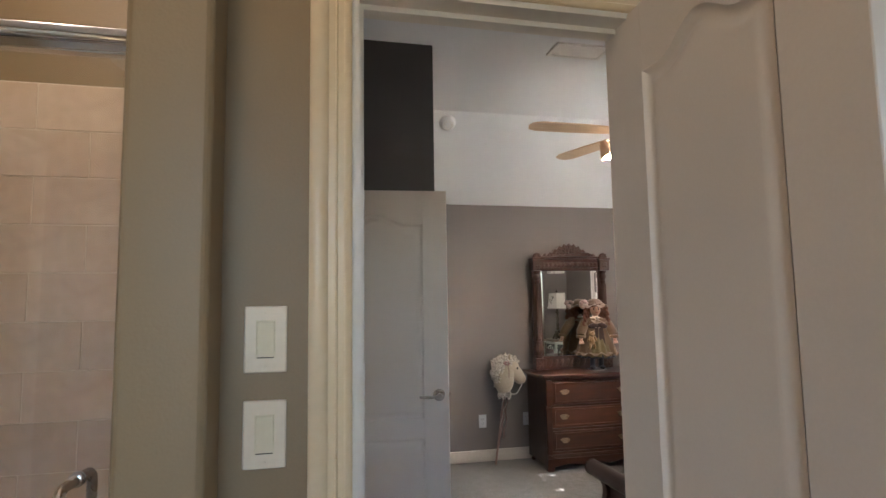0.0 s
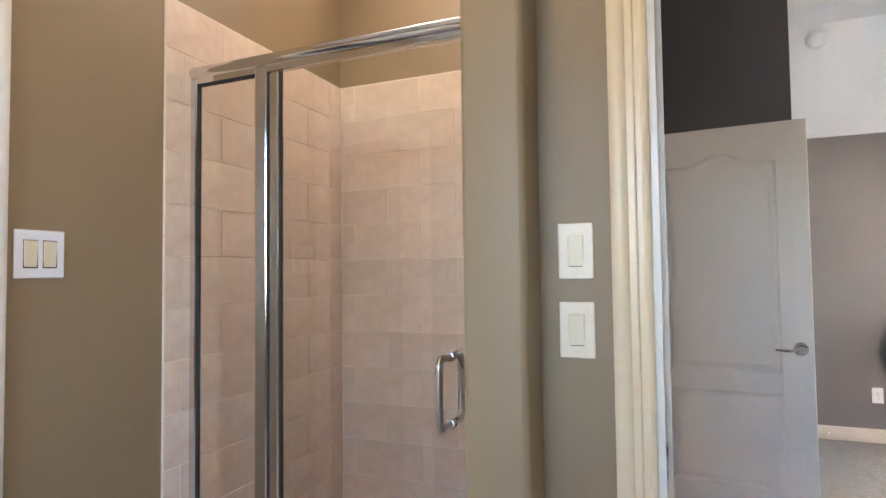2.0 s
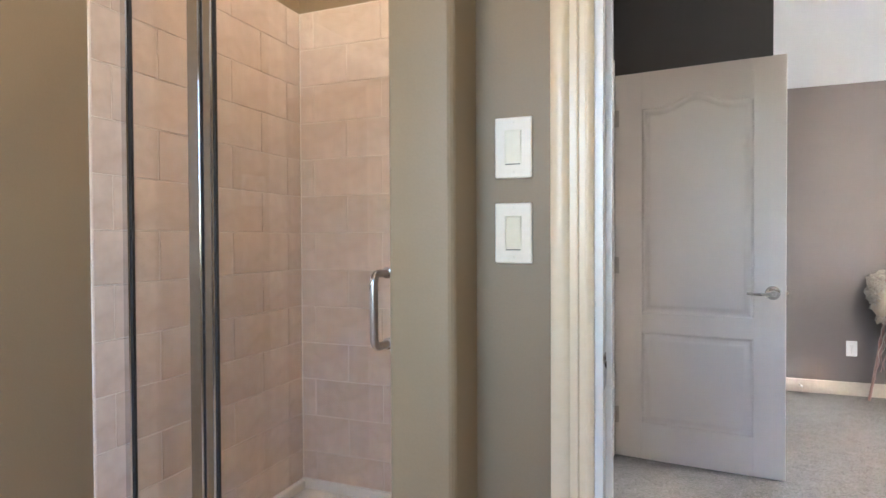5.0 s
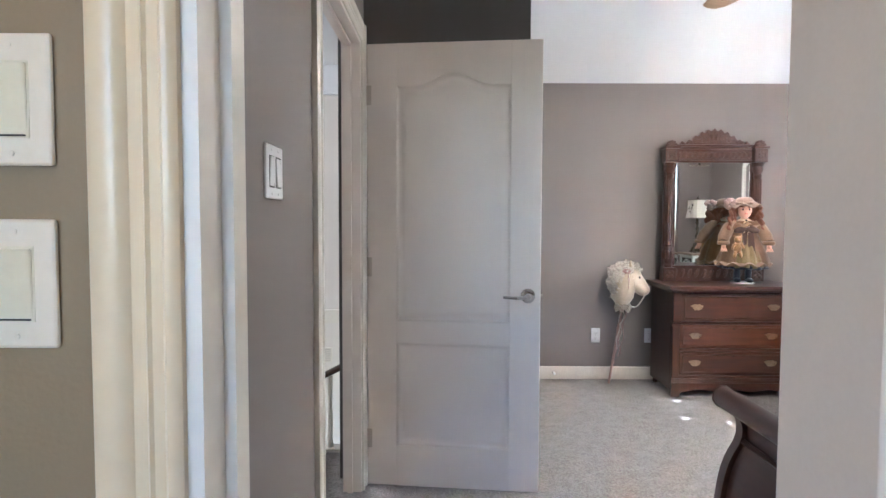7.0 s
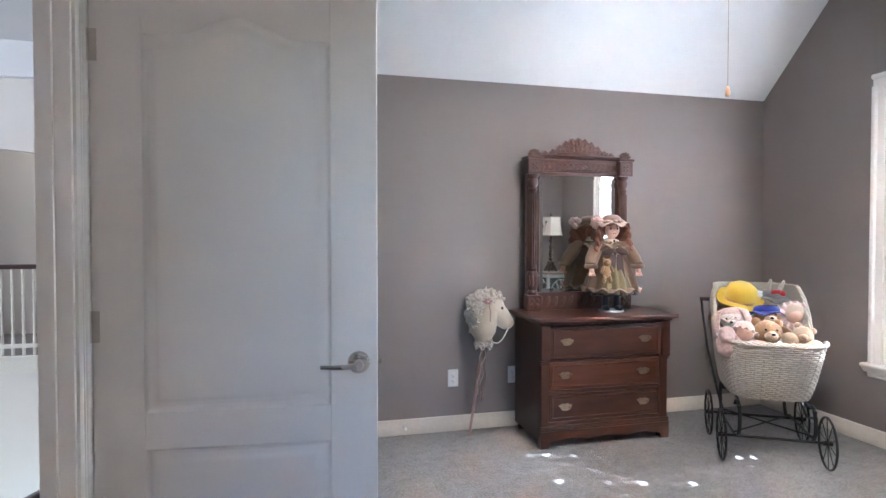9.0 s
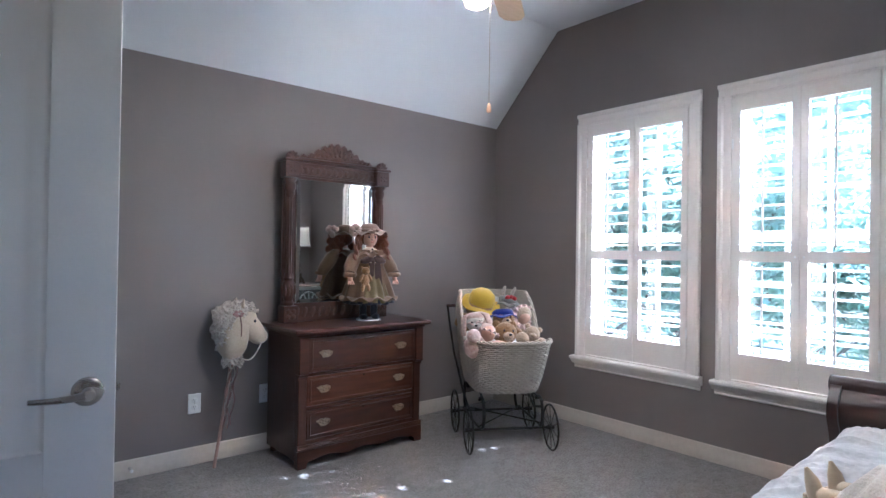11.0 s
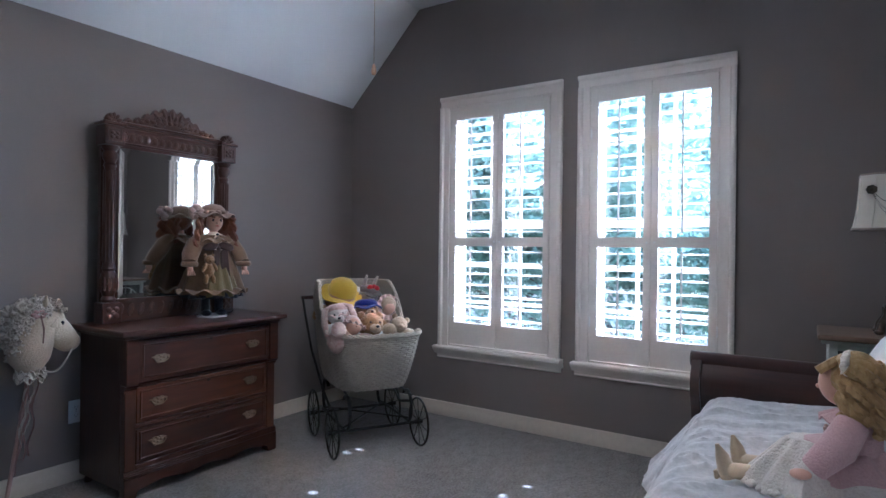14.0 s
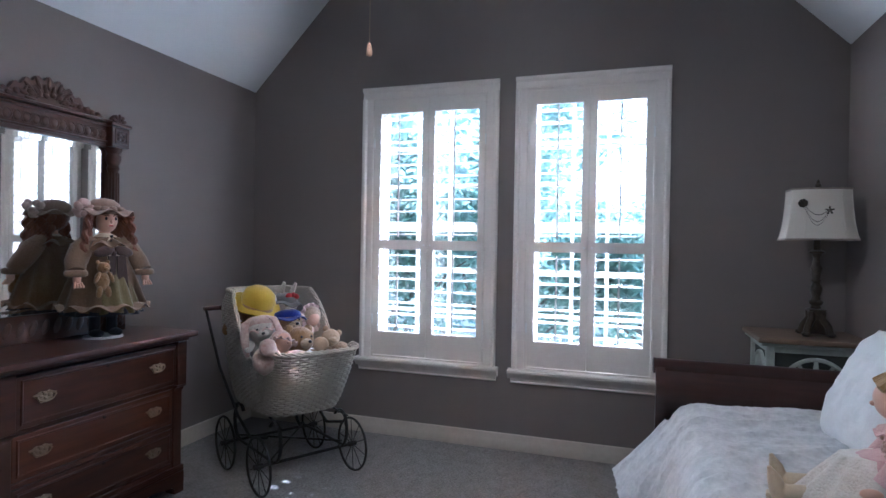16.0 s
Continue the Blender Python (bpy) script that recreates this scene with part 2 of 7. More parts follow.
def lathe(bm, prof, at, n=20, m=None, sx=1.0, sy=1.0):
    """A turned shape: prof rows of (radius, height) round the upright line through at."""
    at = Vector(at)
    rings = []
    for r, h in prof:
        ring = []
        for j in range(n):
            a = 2 * math.pi * j / n
            p = Vector((max(r, 1e-4) * math.cos(a) * sx, max(r, 1e-4) * math.sin(a) * sy, h))
            ring.append(bm.verts.new(at + (m @ p if m else p)))
        rings.append(ring)
    for a, b in zip(rings, rings[1:]):
        for j in range(n):
            bm.faces.new((a[j], a[(j + 1) % n], b[(j + 1) % n], b[j]))
    bm.faces.new(rings[0][::-1])
    bm.faces.new(rings[-1])
    return bm


def blob(bm, at, size, rot=(0, 0, 0), rough=0.0, freq=6.0, u=16, v=10, seed=0.0):
    """A rounded lump with half-axes size, roughened."""
    r = bmesh.ops.create_uvsphere(bm, u_segments=u, v_segments=v, radius=1.0)
    rm = Euler([radians(a) for a in rot]).to_matrix()
    for w in r["verts"]:
        p = Vector((w.co.x * size[0], w.co.y * size[1], w.co.z * size[2]))
        if rough:
            p *= 1 + rough * noise.noise(p * freq * 4 + Vector((seed, seed * 2, 3.1)))
        w.co = rm @ p + Vector(at)
    return bm


def slab(bm, outline, axis, a, b):
    """A plate with the given outline (pairs) from a to b along axis x, y or z."""
    def put(p, q):
        return {"x": (q, p[0], p[1]), "y": (p[0], q, p[1]), "z": (p[0], p[1], q)}[axis]
    lo = [bm.verts.new(put(p, a)) for p in outline]
    hi = [bm.verts.new(put(p, b)) for p in outline]
    k = len(outline)
    for i in range(k):
        bm.faces.new((lo[i], lo[(i + 1) % k], hi[(i + 1) % k], hi[i]))
    bm.faces.new(lo[::-1])
    bm.faces.new(hi)
    bm.normal_update()
    return bm


def profile_bar(bm, prof, start, end, out, up):
    """A moulding: prof rows (out, up) swept from start to end."""
    start, end, out, up = Vector(start), Vector(end), Vector(out), Vector(up)
    a = [bm.verts.new(start + out * o + up * u) for o, u in prof]
    b = [bm.verts.new(end + out * o + up * u) for o, u in prof]
    k = len(prof)
    for i in range(k):
        bm.faces.new((a[i], a[(i + 1) % k], b[(i + 1) % k], b[i]))
    bm.faces.new(a[::-1])
    bm.faces.new(b)
    return bm


CASING = [(0, 0), (0.012, 0), (0.017, 0.006), (0.017, 0.012), (0.013, 0.016), (0.013, 0.026), (0.016, 0.029), (0.013, 0.032),
          (0.013, 0.044), (0.018, 0.048), (0.021, 0.056), (0.021, 0.072), (0.016, 0.079), (0, 0.079)]
SKIRT = [(0, 0), (0.016, 0), (0.016, 0.058), (0.013, 0.062), (0.013, 0.072), (0.009, 0.078), (0.009, 0.088), (0.004, 0.096), (0, 0.098)]

# ---- the bedroom's shell ----
XE, YN, YS, ZC, ZW = 4.0, 3.915, 0.31, 2.955, 2.302
NB, SB = 3.27, 0.955          # where the north and south slopes of the ceiling begin
W1, W2 = (2.215, 2.985), (1.235, 1.965)
WZ = (0.50, 2.19)

solid("floor_bedroom", boxes((-0.12, XE, 0.05, YN, -0.12, 0.0)), M_CARPET, "pale grey cut-pile bedroom carpet", "floor")
solid("wall_north", boxes((0.772, XE + 0.15, YN, YN + 0.12, 0, ZC)), M_WALL, "taupe painted bedroom wall", "wall")
solid("wall_south", boxes((1.0, XE + 0.15, YS - 0.12, YS, 0, ZC), (0.90, 1.0, 0.10, YS, 0, ZC)), M_WALL, "taupe painted wall behind the bed", "wall")
wall_east = boxes((XE, XE + 0.15, YS, W2[0], 0, ZC), (XE, XE + 0.15, W2[1], W1[0], 0, ZC), (XE, XE + 0.15, W1[1], YN, 0, ZC),
                  (XE, XE + 0.15, W2[0], W2[1], 0, WZ[0]), (XE, XE + 0.15, W2[0], W2[1], WZ[1], ZC),
                  (XE, XE + 0.15, W1[0], W1[1], 0, WZ[0]), (XE, XE + 0.15, W1[0], W1[1], WZ[1], ZC))
solid("wall_east", wall_east, M_WALL, "taupe painted wall with two windows", "wall")
EJ0, EJ1 = 1.20, 2.03         # the hall doorway
solid("wall_west", boxes((-0.075, 0, 0.10, EJ0, 0, ZC), (-0.075, 0, EJ0, EJ1, 2.035, ZC), (-0.075, 0, EJ1, 2.15, 0, ZC)), M_WALL, "taupe painted wall with the hall doorway", "wall")
solid("wall_closet", boxes((-0.12, 0.772, 2.15, YN + 0.12, 0, ZC)), M_CLOSET, "closet wall behind the door, its shade put in the colour", "wall")
solid("ceiling_flat", boxes((-0.12, XE + 0.15, SB, NB, ZC, ZC + 0.1), (-0.12, 1.0, 0.0, SB, ZC, ZC + 0.1), (-0.12, 0.772, NB, YN + 0.12, ZC, ZC + 0.1)), M_CEIL, "white painted vaulted ceiling", "ceiling")
solid("ceiling_north_slope", slab(bmesh.new(), [(NB, ZC), (YN, ZW), (YN + 0.12, ZW), (YN + 0.12, ZC + 0.1), (NB, ZC + 0.1)], "x", 0.772, XE), M_CEIL, "white painted sloping ceiling", "ceiling")
solid("ceiling_south_slope", slab(bmesh.new(), [(SB, ZC), (YS, ZW), (YS - 0.12, ZW), (YS - 0.12, ZC + 0.1), (SB, ZC + 0.1)], "x", 1.0, XE), M_CEIL, "white painted sloping ceiling", "ceiling")

solid("ceiling_south_gable", slab(bmesh.new(), [(YS, ZW), (SB, ZC), (YS, ZC)], "x", 0.97, 1.0), M_CEIL, "white painted gable end of the slope", "ceiling")

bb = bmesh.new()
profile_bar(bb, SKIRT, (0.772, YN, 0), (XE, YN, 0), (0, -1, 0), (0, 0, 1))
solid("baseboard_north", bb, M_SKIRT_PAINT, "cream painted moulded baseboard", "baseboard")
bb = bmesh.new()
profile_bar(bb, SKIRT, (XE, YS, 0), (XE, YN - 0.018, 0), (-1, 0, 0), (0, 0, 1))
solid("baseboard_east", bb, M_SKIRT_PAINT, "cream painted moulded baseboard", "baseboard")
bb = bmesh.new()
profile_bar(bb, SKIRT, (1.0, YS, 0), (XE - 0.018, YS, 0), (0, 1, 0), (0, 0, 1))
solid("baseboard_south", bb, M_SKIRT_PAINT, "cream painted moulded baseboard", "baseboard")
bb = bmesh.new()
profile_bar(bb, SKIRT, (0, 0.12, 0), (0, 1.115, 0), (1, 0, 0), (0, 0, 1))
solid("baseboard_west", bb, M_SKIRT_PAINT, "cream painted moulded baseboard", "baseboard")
stop = thing("door_stop", (1.23, YN - 0.016, 0.055), "small metal door stop on the baseboard", "door stop")
bm = lathe(bmesh.new(), [(0.010, 0), (0.010, 0.004), (0.005, 0.006), (0.005, 0.045)], (1.23, YN - 0.016, 0.055), 10, m=Euler((radians(90), 0, 0)).to_matrix())
part("spring", bm, M_NICKEL, stop)
bm = lathe(bmesh.new(), [(0.008, 0), (0.008, 0.012), (0.005, 0.014)], (1.23, YN - 0.061, 0.055), 10, m=Euler((radians(90), 0, 0)).to_matrix())
part("rubber_tip", bm, M_WPLATE, stop)


def casing(name, mat, side, label):
    """Door casing round an opening. side: rows (start, end, out, up) of the three bars."""
    bm = bmesh.new()
    for s, e, o, u in side:
        profile_bar(bm, CASING, s, e, o, u)
    return solid(name, bm, mat, label, "door casing")


# the hall doorway: jambs, stops, casing
solid("door_frame_hall", boxes((-0.080, 0.004, EJ0 - 0.002, EJ0 + 0.018, 0, 2.035), (-0.080, 0.004, EJ1 - 0.018, EJ1 + 0.002, 0, 2.035), (-0.080, 0.004, EJ0 + 0.018, EJ1 - 0.018, 2.017, 2.037),
                               (-0.060, -0.036, EJ0 + 0.018, EJ0 + 0.030, 0, 2.017), (-0.060, -0.036, EJ1 - 0.030, EJ1 - 0.018, 0, 2.017), (-0.060, -0.036, EJ0 + 0.03, EJ1 - 0.03, 2.005, 2.017)),
      M_DOOR, "cream painted door jamb", "door frame")
casing("trim_hall_door", M_TRIM, [((0, EJ0 + 0.005, 0), (0, EJ0 + 0.005, 2.115), (1, 0, 0), (0, -1, 0)), ((0, EJ1 - 0.005, 0), (0, EJ1 - 0.005, 2.115), (1, 0, 0), (0, 1, 0)),
                                  ((0, EJ0 + 0.005, 2.03), (0, EJ1 - 0.005, 2.03), (1, 0, 0), (0, 0, 1))], "white moulded casing round the hall door")


# ---- two-panel arched doors ----
def arch_outline(x0, x1, z0, z1, rise, n=14):
    """A panel's outline: square below, a flat-shouldered arch above."""
    pts = [(x0, z0), (x1, z0)]
    pts.append((x1, z1))
    for i in range(n + 1):
        f = 0.17 + 0.66 * i / n
        s = abs(2 * f - 1)
        pts.append((x1 + (x0 - x1) * f, z1 + rise * 0.5 * (1 + math.cos(math.pi * min(1, s / 0.66)))))
    pts.append((x0, z1))
    return pts


def inset_outline(pts, d):
    k = len(pts)
    out = []
    for i in range(k):
        p, a, b = Vector(pts[i]), Vector(pts[i - 1]), Vector(pts[(i + 1) % k])
        e0, e1 = (p - a).normalized(), (b - p).normalized()
        n0, n1 = Vector((-e0.y, e0.x)), Vector((-e1.y, e1.x))
        m = (n0 + n1)
        m = m / max(m.dot(n0), 0.35) if m.length else n0
        out.append(tuple(p + m.normalized() * d / max(0.5, m.normalized().dot(n0))))
    return out


def door_leaf_meshes(width, height, stile, mid0, mid1, top, rise, bottom):
    """The leaf lies in x 0..width, z 0..height, its faces at y -0.0175 and 0.0175: a plate, and moulded panels sunk in both faces."""
    t = 0.0175
    panels = [arch_outline(stile, width - stile, mid1, top, rise), [(stile, bottom), (width - stile, bottom), (width - stile, mid0), (stile, mid0)]]
    leaf = bmesh.new()
    # stiles and rails as one frame of bars around the panels
    box(leaf, 0, stile, -t, t, 0, height, 0.002, 1)
    box(leaf, width - stile, width, -t, t, 0, height, 0.002, 1)
    box(leaf, stile, width - stile, -t, t, 0, bottom)
    box(leaf, stile, width - stile, -t, t, mid0, mid1)
    arch = panels[0][2:]
    slab(leaf, [(width - stile, height), (stile, height)] + [p for p in arch[::-1]], "y", -t, t)
    bmesh.ops.triangulate(leaf, faces=[f for f in leaf.faces if len(f.verts) > 4])
    pan = []
    for pts in panels:
        bm = bmesh.new()
        for sgn in (-1, 1):
            rows = [(0.0, t), (0.003, t - 0.005), (0.010, t - 0.011), (0.019, t - 0.012), (0.034, t - 0.003), (0.038, t - 0.0015), (0.046, t - 0.0015)]
            loops = []
            for d, y in rows:
                q = inset_outline(pts, d) if d else pts
                loops.append([bm.verts.new((x, sgn * y, z)) for x, z in q])
            k = len(pts)
            for a, b in zip(loops, loops[1:]):
                for i in range(k):
                    bm.faces.new((a[i], a[(i + 1) % k], b[(i + 1) % k], b[i]))
            bm.faces.new(loops[-1])
        pan.append(bm)
    return leaf, pan


def lever_handle(door, x, z, side, direction, mat):
    """A lever on the door's face y = side * 0.0175, pointing along direction in x."""
    y0 = side * 0.0175
    rot = Euler((radians(90 if side < 0 else -90), 0, 0)).to_matrix()
    bm = lathe(bmesh.new(), [(0.033, 0), (0.033, 0.004), (0.029, 0.010), (0.020, 0.013), (0.013, 0.016), (0.012, 0.040), (0.014, 0.046), (0.012, 0.052)], (x, y0, z), 24, m=rot)
    h = part("door_handle", bm, mat, door, "brushed nickel lever handle")
    pts, rs = [], []
    for i in range(9):
        f = i / 8
        pts.append((x + direction * (0.005 + 0.105 * f), y0 + side * (0.046 - 0.006 * math.sin(math.pi * f)), z - 0.004 * math.sin(f * 3.6) - 0.004 * f))
        rs.append(0.011 - 0.004 * f)
    part("lever", tube(bmesh.new(), pts, rs, 10, flat=0.8), mat, h)
    return h


HALL_DOOR = pose(0.024, 2.104, 0.004, 0, 0, -5.6)
door = thing("door_1", None, "white two-panel arched bedroom door, standing open", "door", kind="structure", m=HALL_DOOR)
leaf, pans = door_leaf_meshes(0.790, 2.030, 0.138, 0.668, 0.772, 1.838, 0.056, 0.190)
part("leaf", leaf, M_DOOR, door)
for p in pans:
    part("panel", p, M_DOOR, door)
lever_handle(door, 0.790 - 0.056, 0.898, -1, -1, M_NICKEL)
lever_handle(door, 0.790 - 0.056, 0.898, 1, -1, M_NICKEL)
for z in (0.22, 1.02, 1.80):
    bm = tube(bmesh.new(), [(-0.006, -0.020, z - 0.045), (-0.006, -0.020, z + 0.045)], 0.007, 8)
    box(bm, -0.028, 0.022, -0.0195, -0.0178, z - 0.044, z + 0.044)
    part("hinge", bm, M_HINGE, door)
bm = box(bmesh.new(), 0.7895, 0.792, -0.012, 0.012, 0.87, 0.93)
box(bm, 0.792, 0.800, -0.007, 0.005, 0.890, 0.908, 0.002, 1)
part("latch", bm, M_NICKEL, door)

# the bathroom door, folded back against its jamb
BATH_DOOR = pose(0.7655, 0.093, 0.012, 0, 0, -90)
bdoor = thing("door_2", None, "beige two-panel arched bathroom door, standing wide open", "door", kind="structure", m=BATH_DOOR)
leaf, pans = door_leaf_meshes(0.635, 2.015, 0.145, 0.668, 0.772, 1.865, 0.050, 0.190)
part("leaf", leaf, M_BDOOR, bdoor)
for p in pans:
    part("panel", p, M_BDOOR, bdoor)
lever_handle(bdoor, 0.635 - 0.066, 0.90, 1, -1, M_NICKEL)

# ---- the bathroom's shell ----
BJ0, BJ1 = 0.147, 0.790
XL = -1.26
solid("floor_bathroom", boxes((XL - 0.12, 1.75, -3.0, 0.05, -0.12, -0.004), (XL, -0.215, 0.05, 1.07, -0.12, -0.004)), M_TILE, "beige tiled bathroom floor", "floor")
solid("wall_bathroom_north", boxes((-0.08, BJ0, 0, 0.10, 0, 2.75), (BJ0, BJ1, 0, 0.10, 2.035, ZC), (BJ1, 1.75, 0, 0.10, 0, ZC), (-0.08, BJ0, 0.10 - 0.10, 0.10, 2.75, ZC)), M_BATH, "olive tan painted bathroom wall", "wall")
bm = box(bmesh.new(), -0.215, -0.08, -0.13, 1.15, 0, 2.75)
bmesh.ops.bevel(bm, geom=[e for e in bm.edges if abs(e.verts[0].co.z - e.verts[1].co.z) > 1 and e.verts[0].co.y < 0], offset=0.018, segments=5, affect="EDGES", profile=0.5)
solid("wall_shower_wing", bm, M_BATH, "olive tan wing wall with rounded corners", "wall")
solid("wall_shower_back", boxes((XL, -0.215, 1.07, 1.15, 0, 2.75)), M_BATH, "olive tan wall above the shower tiles", "wall")
LJ0, LJ1 = -1.235, -0.458
solid("wall_bathroom_west", boxes((XL - 0.12, XL, LJ1, 1.15, 0, 2.75), (XL - 0.12, XL, -3.0, LJ0, 0, 2.75), (XL - 0.12, XL, LJ0, LJ1, 2.035, 2.75)), M_BATH, "olive tan painted bathroom wall", "wall")
solid("wall_bathroom_east", boxes((1.75, 1.87, -3.0, -1.5, 0, 2.75), (1.75, 1.87, -0.6, 0.10, 0, 2.75), (1.75, 1.87, -1.5, -0.6, 0, 0.85), (1.75, 1.87, -1.5, -0.6, 2.05, 2.75)), M_BATH, "olive tan painted bathroom wall with an unseen opening for daylight", "wall")
# unseen window, added to house the daylight lamp
bath_window = thing("window_3", (1.83, -1.05, 0.85), "added unseen window in a white frame, housing the daylight lamp", "window", kind="structure")
part("window_frame", boxes((1.80, 1.86, -1.50, -1.46, 0.85, 2.05), (1.80, 1.86, -0.64, -0.60, 0.85, 2.05), (1.80, 1.86, -1.46, -0.64, 0.85, 0.89), (1.80, 1.86, -1.46, -0.64, 2.01, 2.05)), M_SHUT, bath_window)
part("pane", boxes((1.825, 1.835, -1.46, -0.64, 0.89, 2.01)), M_WPLATE, bath_window, "opaque white pane that keeps the sun out")
# unseen opening, placed to let skylight into the bathroom
solid("wall_bathroom_south", boxes((XL, -0.85, -3.12, -3.0, 0, 2.75), (0.28, 1.75, -3.12, -3.0, 0, 2.75), (-0.85, 0.28, -3.12, -3.0, 0, 1.1), (-0.85, 0.28, -3.12, -3.0, 2.4, 2.75)), M_BATH, "olive tan painted bathroom wall with an unseen opening for daylight", "wall")
solid("ceiling_bathroom", boxes((XL - 0.12, 1.87, -3.12, 0.0, 2.75, 2.85), (XL - 0.12, -0.12, 0.0, 1.15, 2.75, 2.85)), M_CEIL, "white bathroom ceiling", "ceiling")
solid("door_frame_bathroom", boxes((BJ0 - 0.002, BJ0 + 0.018, -0.004, 0.104, 0, 2.035), (BJ1, BJ1 + 0.015, -0.004, 0.104, 0, 2.035), (BJ0 + 0.018, BJ1, -0.004, 0.104, 2.017, 2.037),
                                   (BJ0 + 0.018, BJ0 + 0.030, 0.045, 0.08, 0, 2.017), (BJ0 + 0.030, BJ1, 0.045, 0.08, 2.005, 2.017)), M_TRIM, "cream painted door jamb", "door frame")
casing("trim_bathroom_door", M_BTRIM, [((BJ0 + 0.003, 0, 0), (BJ0 + 0.003, 0, 2.115), (0, -1, 0), (-1, 0, 0)), ((BJ1 + 0.010, 0, 0), (BJ1 + 0.010, 0, 2.115), (0, -1, 0), (1, 0, 0)),
                                       ((BJ0 + 0.003, 0, 2.03), (BJ1 + 0.010, 0, 2.03), (0, -1, 0), (0, 0, 1))], "cream fluted casing with warm lamplight in its colour")
casing("trim_bathroom_door_bedroom_side", M_TRIM, [((BJ0 + 0.003, 0.10, 0), (BJ0 + 0.003, 0.10, 2.115), (0, 1, 0), (-1, 0, 0)), ((BJ0 + 0.003, 0.10, 2.03), (0.88, 0.10, 2.03), (0, 1, 0), (0, 0, 1))], "white fluted casing")
solid("door_frame_other_bedroom", boxes((XL - 0.125, XL + 0.004, LJ1 - 0.018, LJ1 + 0.002, 0, 2.035), (XL - 0.125, XL + 0.004, LJ0 - 0.002, LJ0 + 0.018, 0, 2.035), (XL - 0.125, XL + 0.004, LJ0 + 0.018, LJ1 - 0.018, 2.017, 2.037),
                                        (XL - 0.09, XL - 0.055, LJ1 - 0.030, LJ1 - 0.018, 0, 2.017)), M_TRIM, "cream painted door jamb", "door frame")
casing("trim_other_bedroom_door", M_TRIM, [((XL, LJ1 - 0.005, 0), (XL, LJ1 - 0.005, 2.115), (1, 0, 0), (0, 1, 0)), ((XL, LJ0 + 0.005, 0), (XL, LJ0 + 0.005, 2.115), (1, 0, 0), (0, -1, 0)),
                                           ((XL, LJ0, 2.03), (XL, LJ1, 2.03), (1, 0, 0), (0, 0, 1))], "cream fluted casing")


def strike_plate(at, out, along):
    """A strike plate on a jamb; out: its normal, along: the way across the jamb."""
    m = Matrix((Vector(along), Vector((0, 0, 1)), Vector(out))).transposed().to_4x4()
    s = thing("strike_plate", None, "brushed steel strike plate on the door jamb", "strike plate", m=Matrix.Translation(at) @ m)
    bm = bmesh.new()
    box(bm, -0.018, 0.018, -0.032, -0.014, 0, 0.002, 0.0008, 1)
    box(bm, -0.018, 0.018, 0.014, 0.032, 0, 0.002, 0.0008, 1)
    box(bm, -0.018, -0.009, -0.014, 0.014, 0, 0.002)
    box(bm, 0.007, 0.020, -0.014, 0.014, 0, 0.003)
    part("plate", bm, M_NICKEL, s)
    part("latch_hole", box(bmesh.new(), -0.009, 0.007, -0.014, 0.014, 0.0003, 0.0007), M_DARK, s)
    for z in (-0.024, 0.024):
        part("screw", lathe(bmesh.new(), [(0.004, 0.002), (0.004, 0.003), (0.002, 0.0035)], (0, z, 0), 10), M_NICKEL, s)
    return s


strike_plate((BJ0 + 0.018, 0.022, 0.915), (1, 0, 0), (0, 1, 0))
strike_plate((XL - 0.03, LJ1 - 0.018, 0.955), (0, -1, 0), (1, 0, 0))
strike_plate((-0.016, EJ0 + 0.018, 0.915), (0, 1, 0), (-1, 0, 0))


def switch_plate(m, gangs, plate_mat, rocker_mat, label, tilts):
    """A decorator switch plate in x, z of its own axes, facing -y."""
    s = thing("light_switch", None, label, "light switch", m=m)
    w = 0.074 + 0.046 * (gangs - 1)
    bm = box(bmesh.new(), -w / 2, w / 2, -0.006, 0, -0.059, 0.059, 0.003, 2)
    part("plate", bm, plate_mat, s)
    for g in range(gangs):
        cx = (g - (gangs - 1) / 2) * 0.046
        part("bezel", boxes((cx - 0.0172, cx + 0.0172, -0.0066, -0.004, -0.0345, 0.0345)), M_DARK if plate_mat is M_WPLATE else M_ROCKER, s)
        bm = box(bmesh.new(), cx - 0.0158, cx + 0.0158, -0.0085, -0.005, -0.0325, 0.0325, 0.001, 1)
        for v in bm.verts:
            if v.co.y < -0.007:
                v.co.y -= tilts[g] * v.co.z * 0.06
        part("rocker", bm, rocker_mat, s)
        part("gap", boxes((cx - 0.0145, cx + 0.0145, -0.0088, -0.008, -tilts[g] * 0.0322 - 0.0008, -tilts[g] * 0.0322 + 0.0008)), M_DARK, s)
        for z in (-0.048, 0.048):
            part("screw", lathe(bmesh.new(), [(0.0028, 0), (0.0028, 0.001), (0.0015, 0.0014)], (cx, -0.006, z), 10, m=Euler((radians(90), 0, 0)).to_matrix()), plate_mat, s)
    return s


switch_plate(pose(-0.003, 0, 1.341), 1, M_PLATE, M_ROCKER, "ivory single rocker switch on the olive wall", [1])
switch_plate(pose(-0.003, 0, 1.175), 1, M_PLATE, M_ROCKER, "ivory single rocker switch below another", [1])
switch_plate(pose(XL, -0.303, 1.356, 0, 0, 90), 2, M_WPLATE, M_ROCKER, "white double rocker switch beside the casing", [1, 1])
switch_plate(pose(0, 0.748, 1.341, 0, 0, 90), 2, M_WPLATE, M_WPLATE, "white double rocker switch by the hall door", [1, -1])


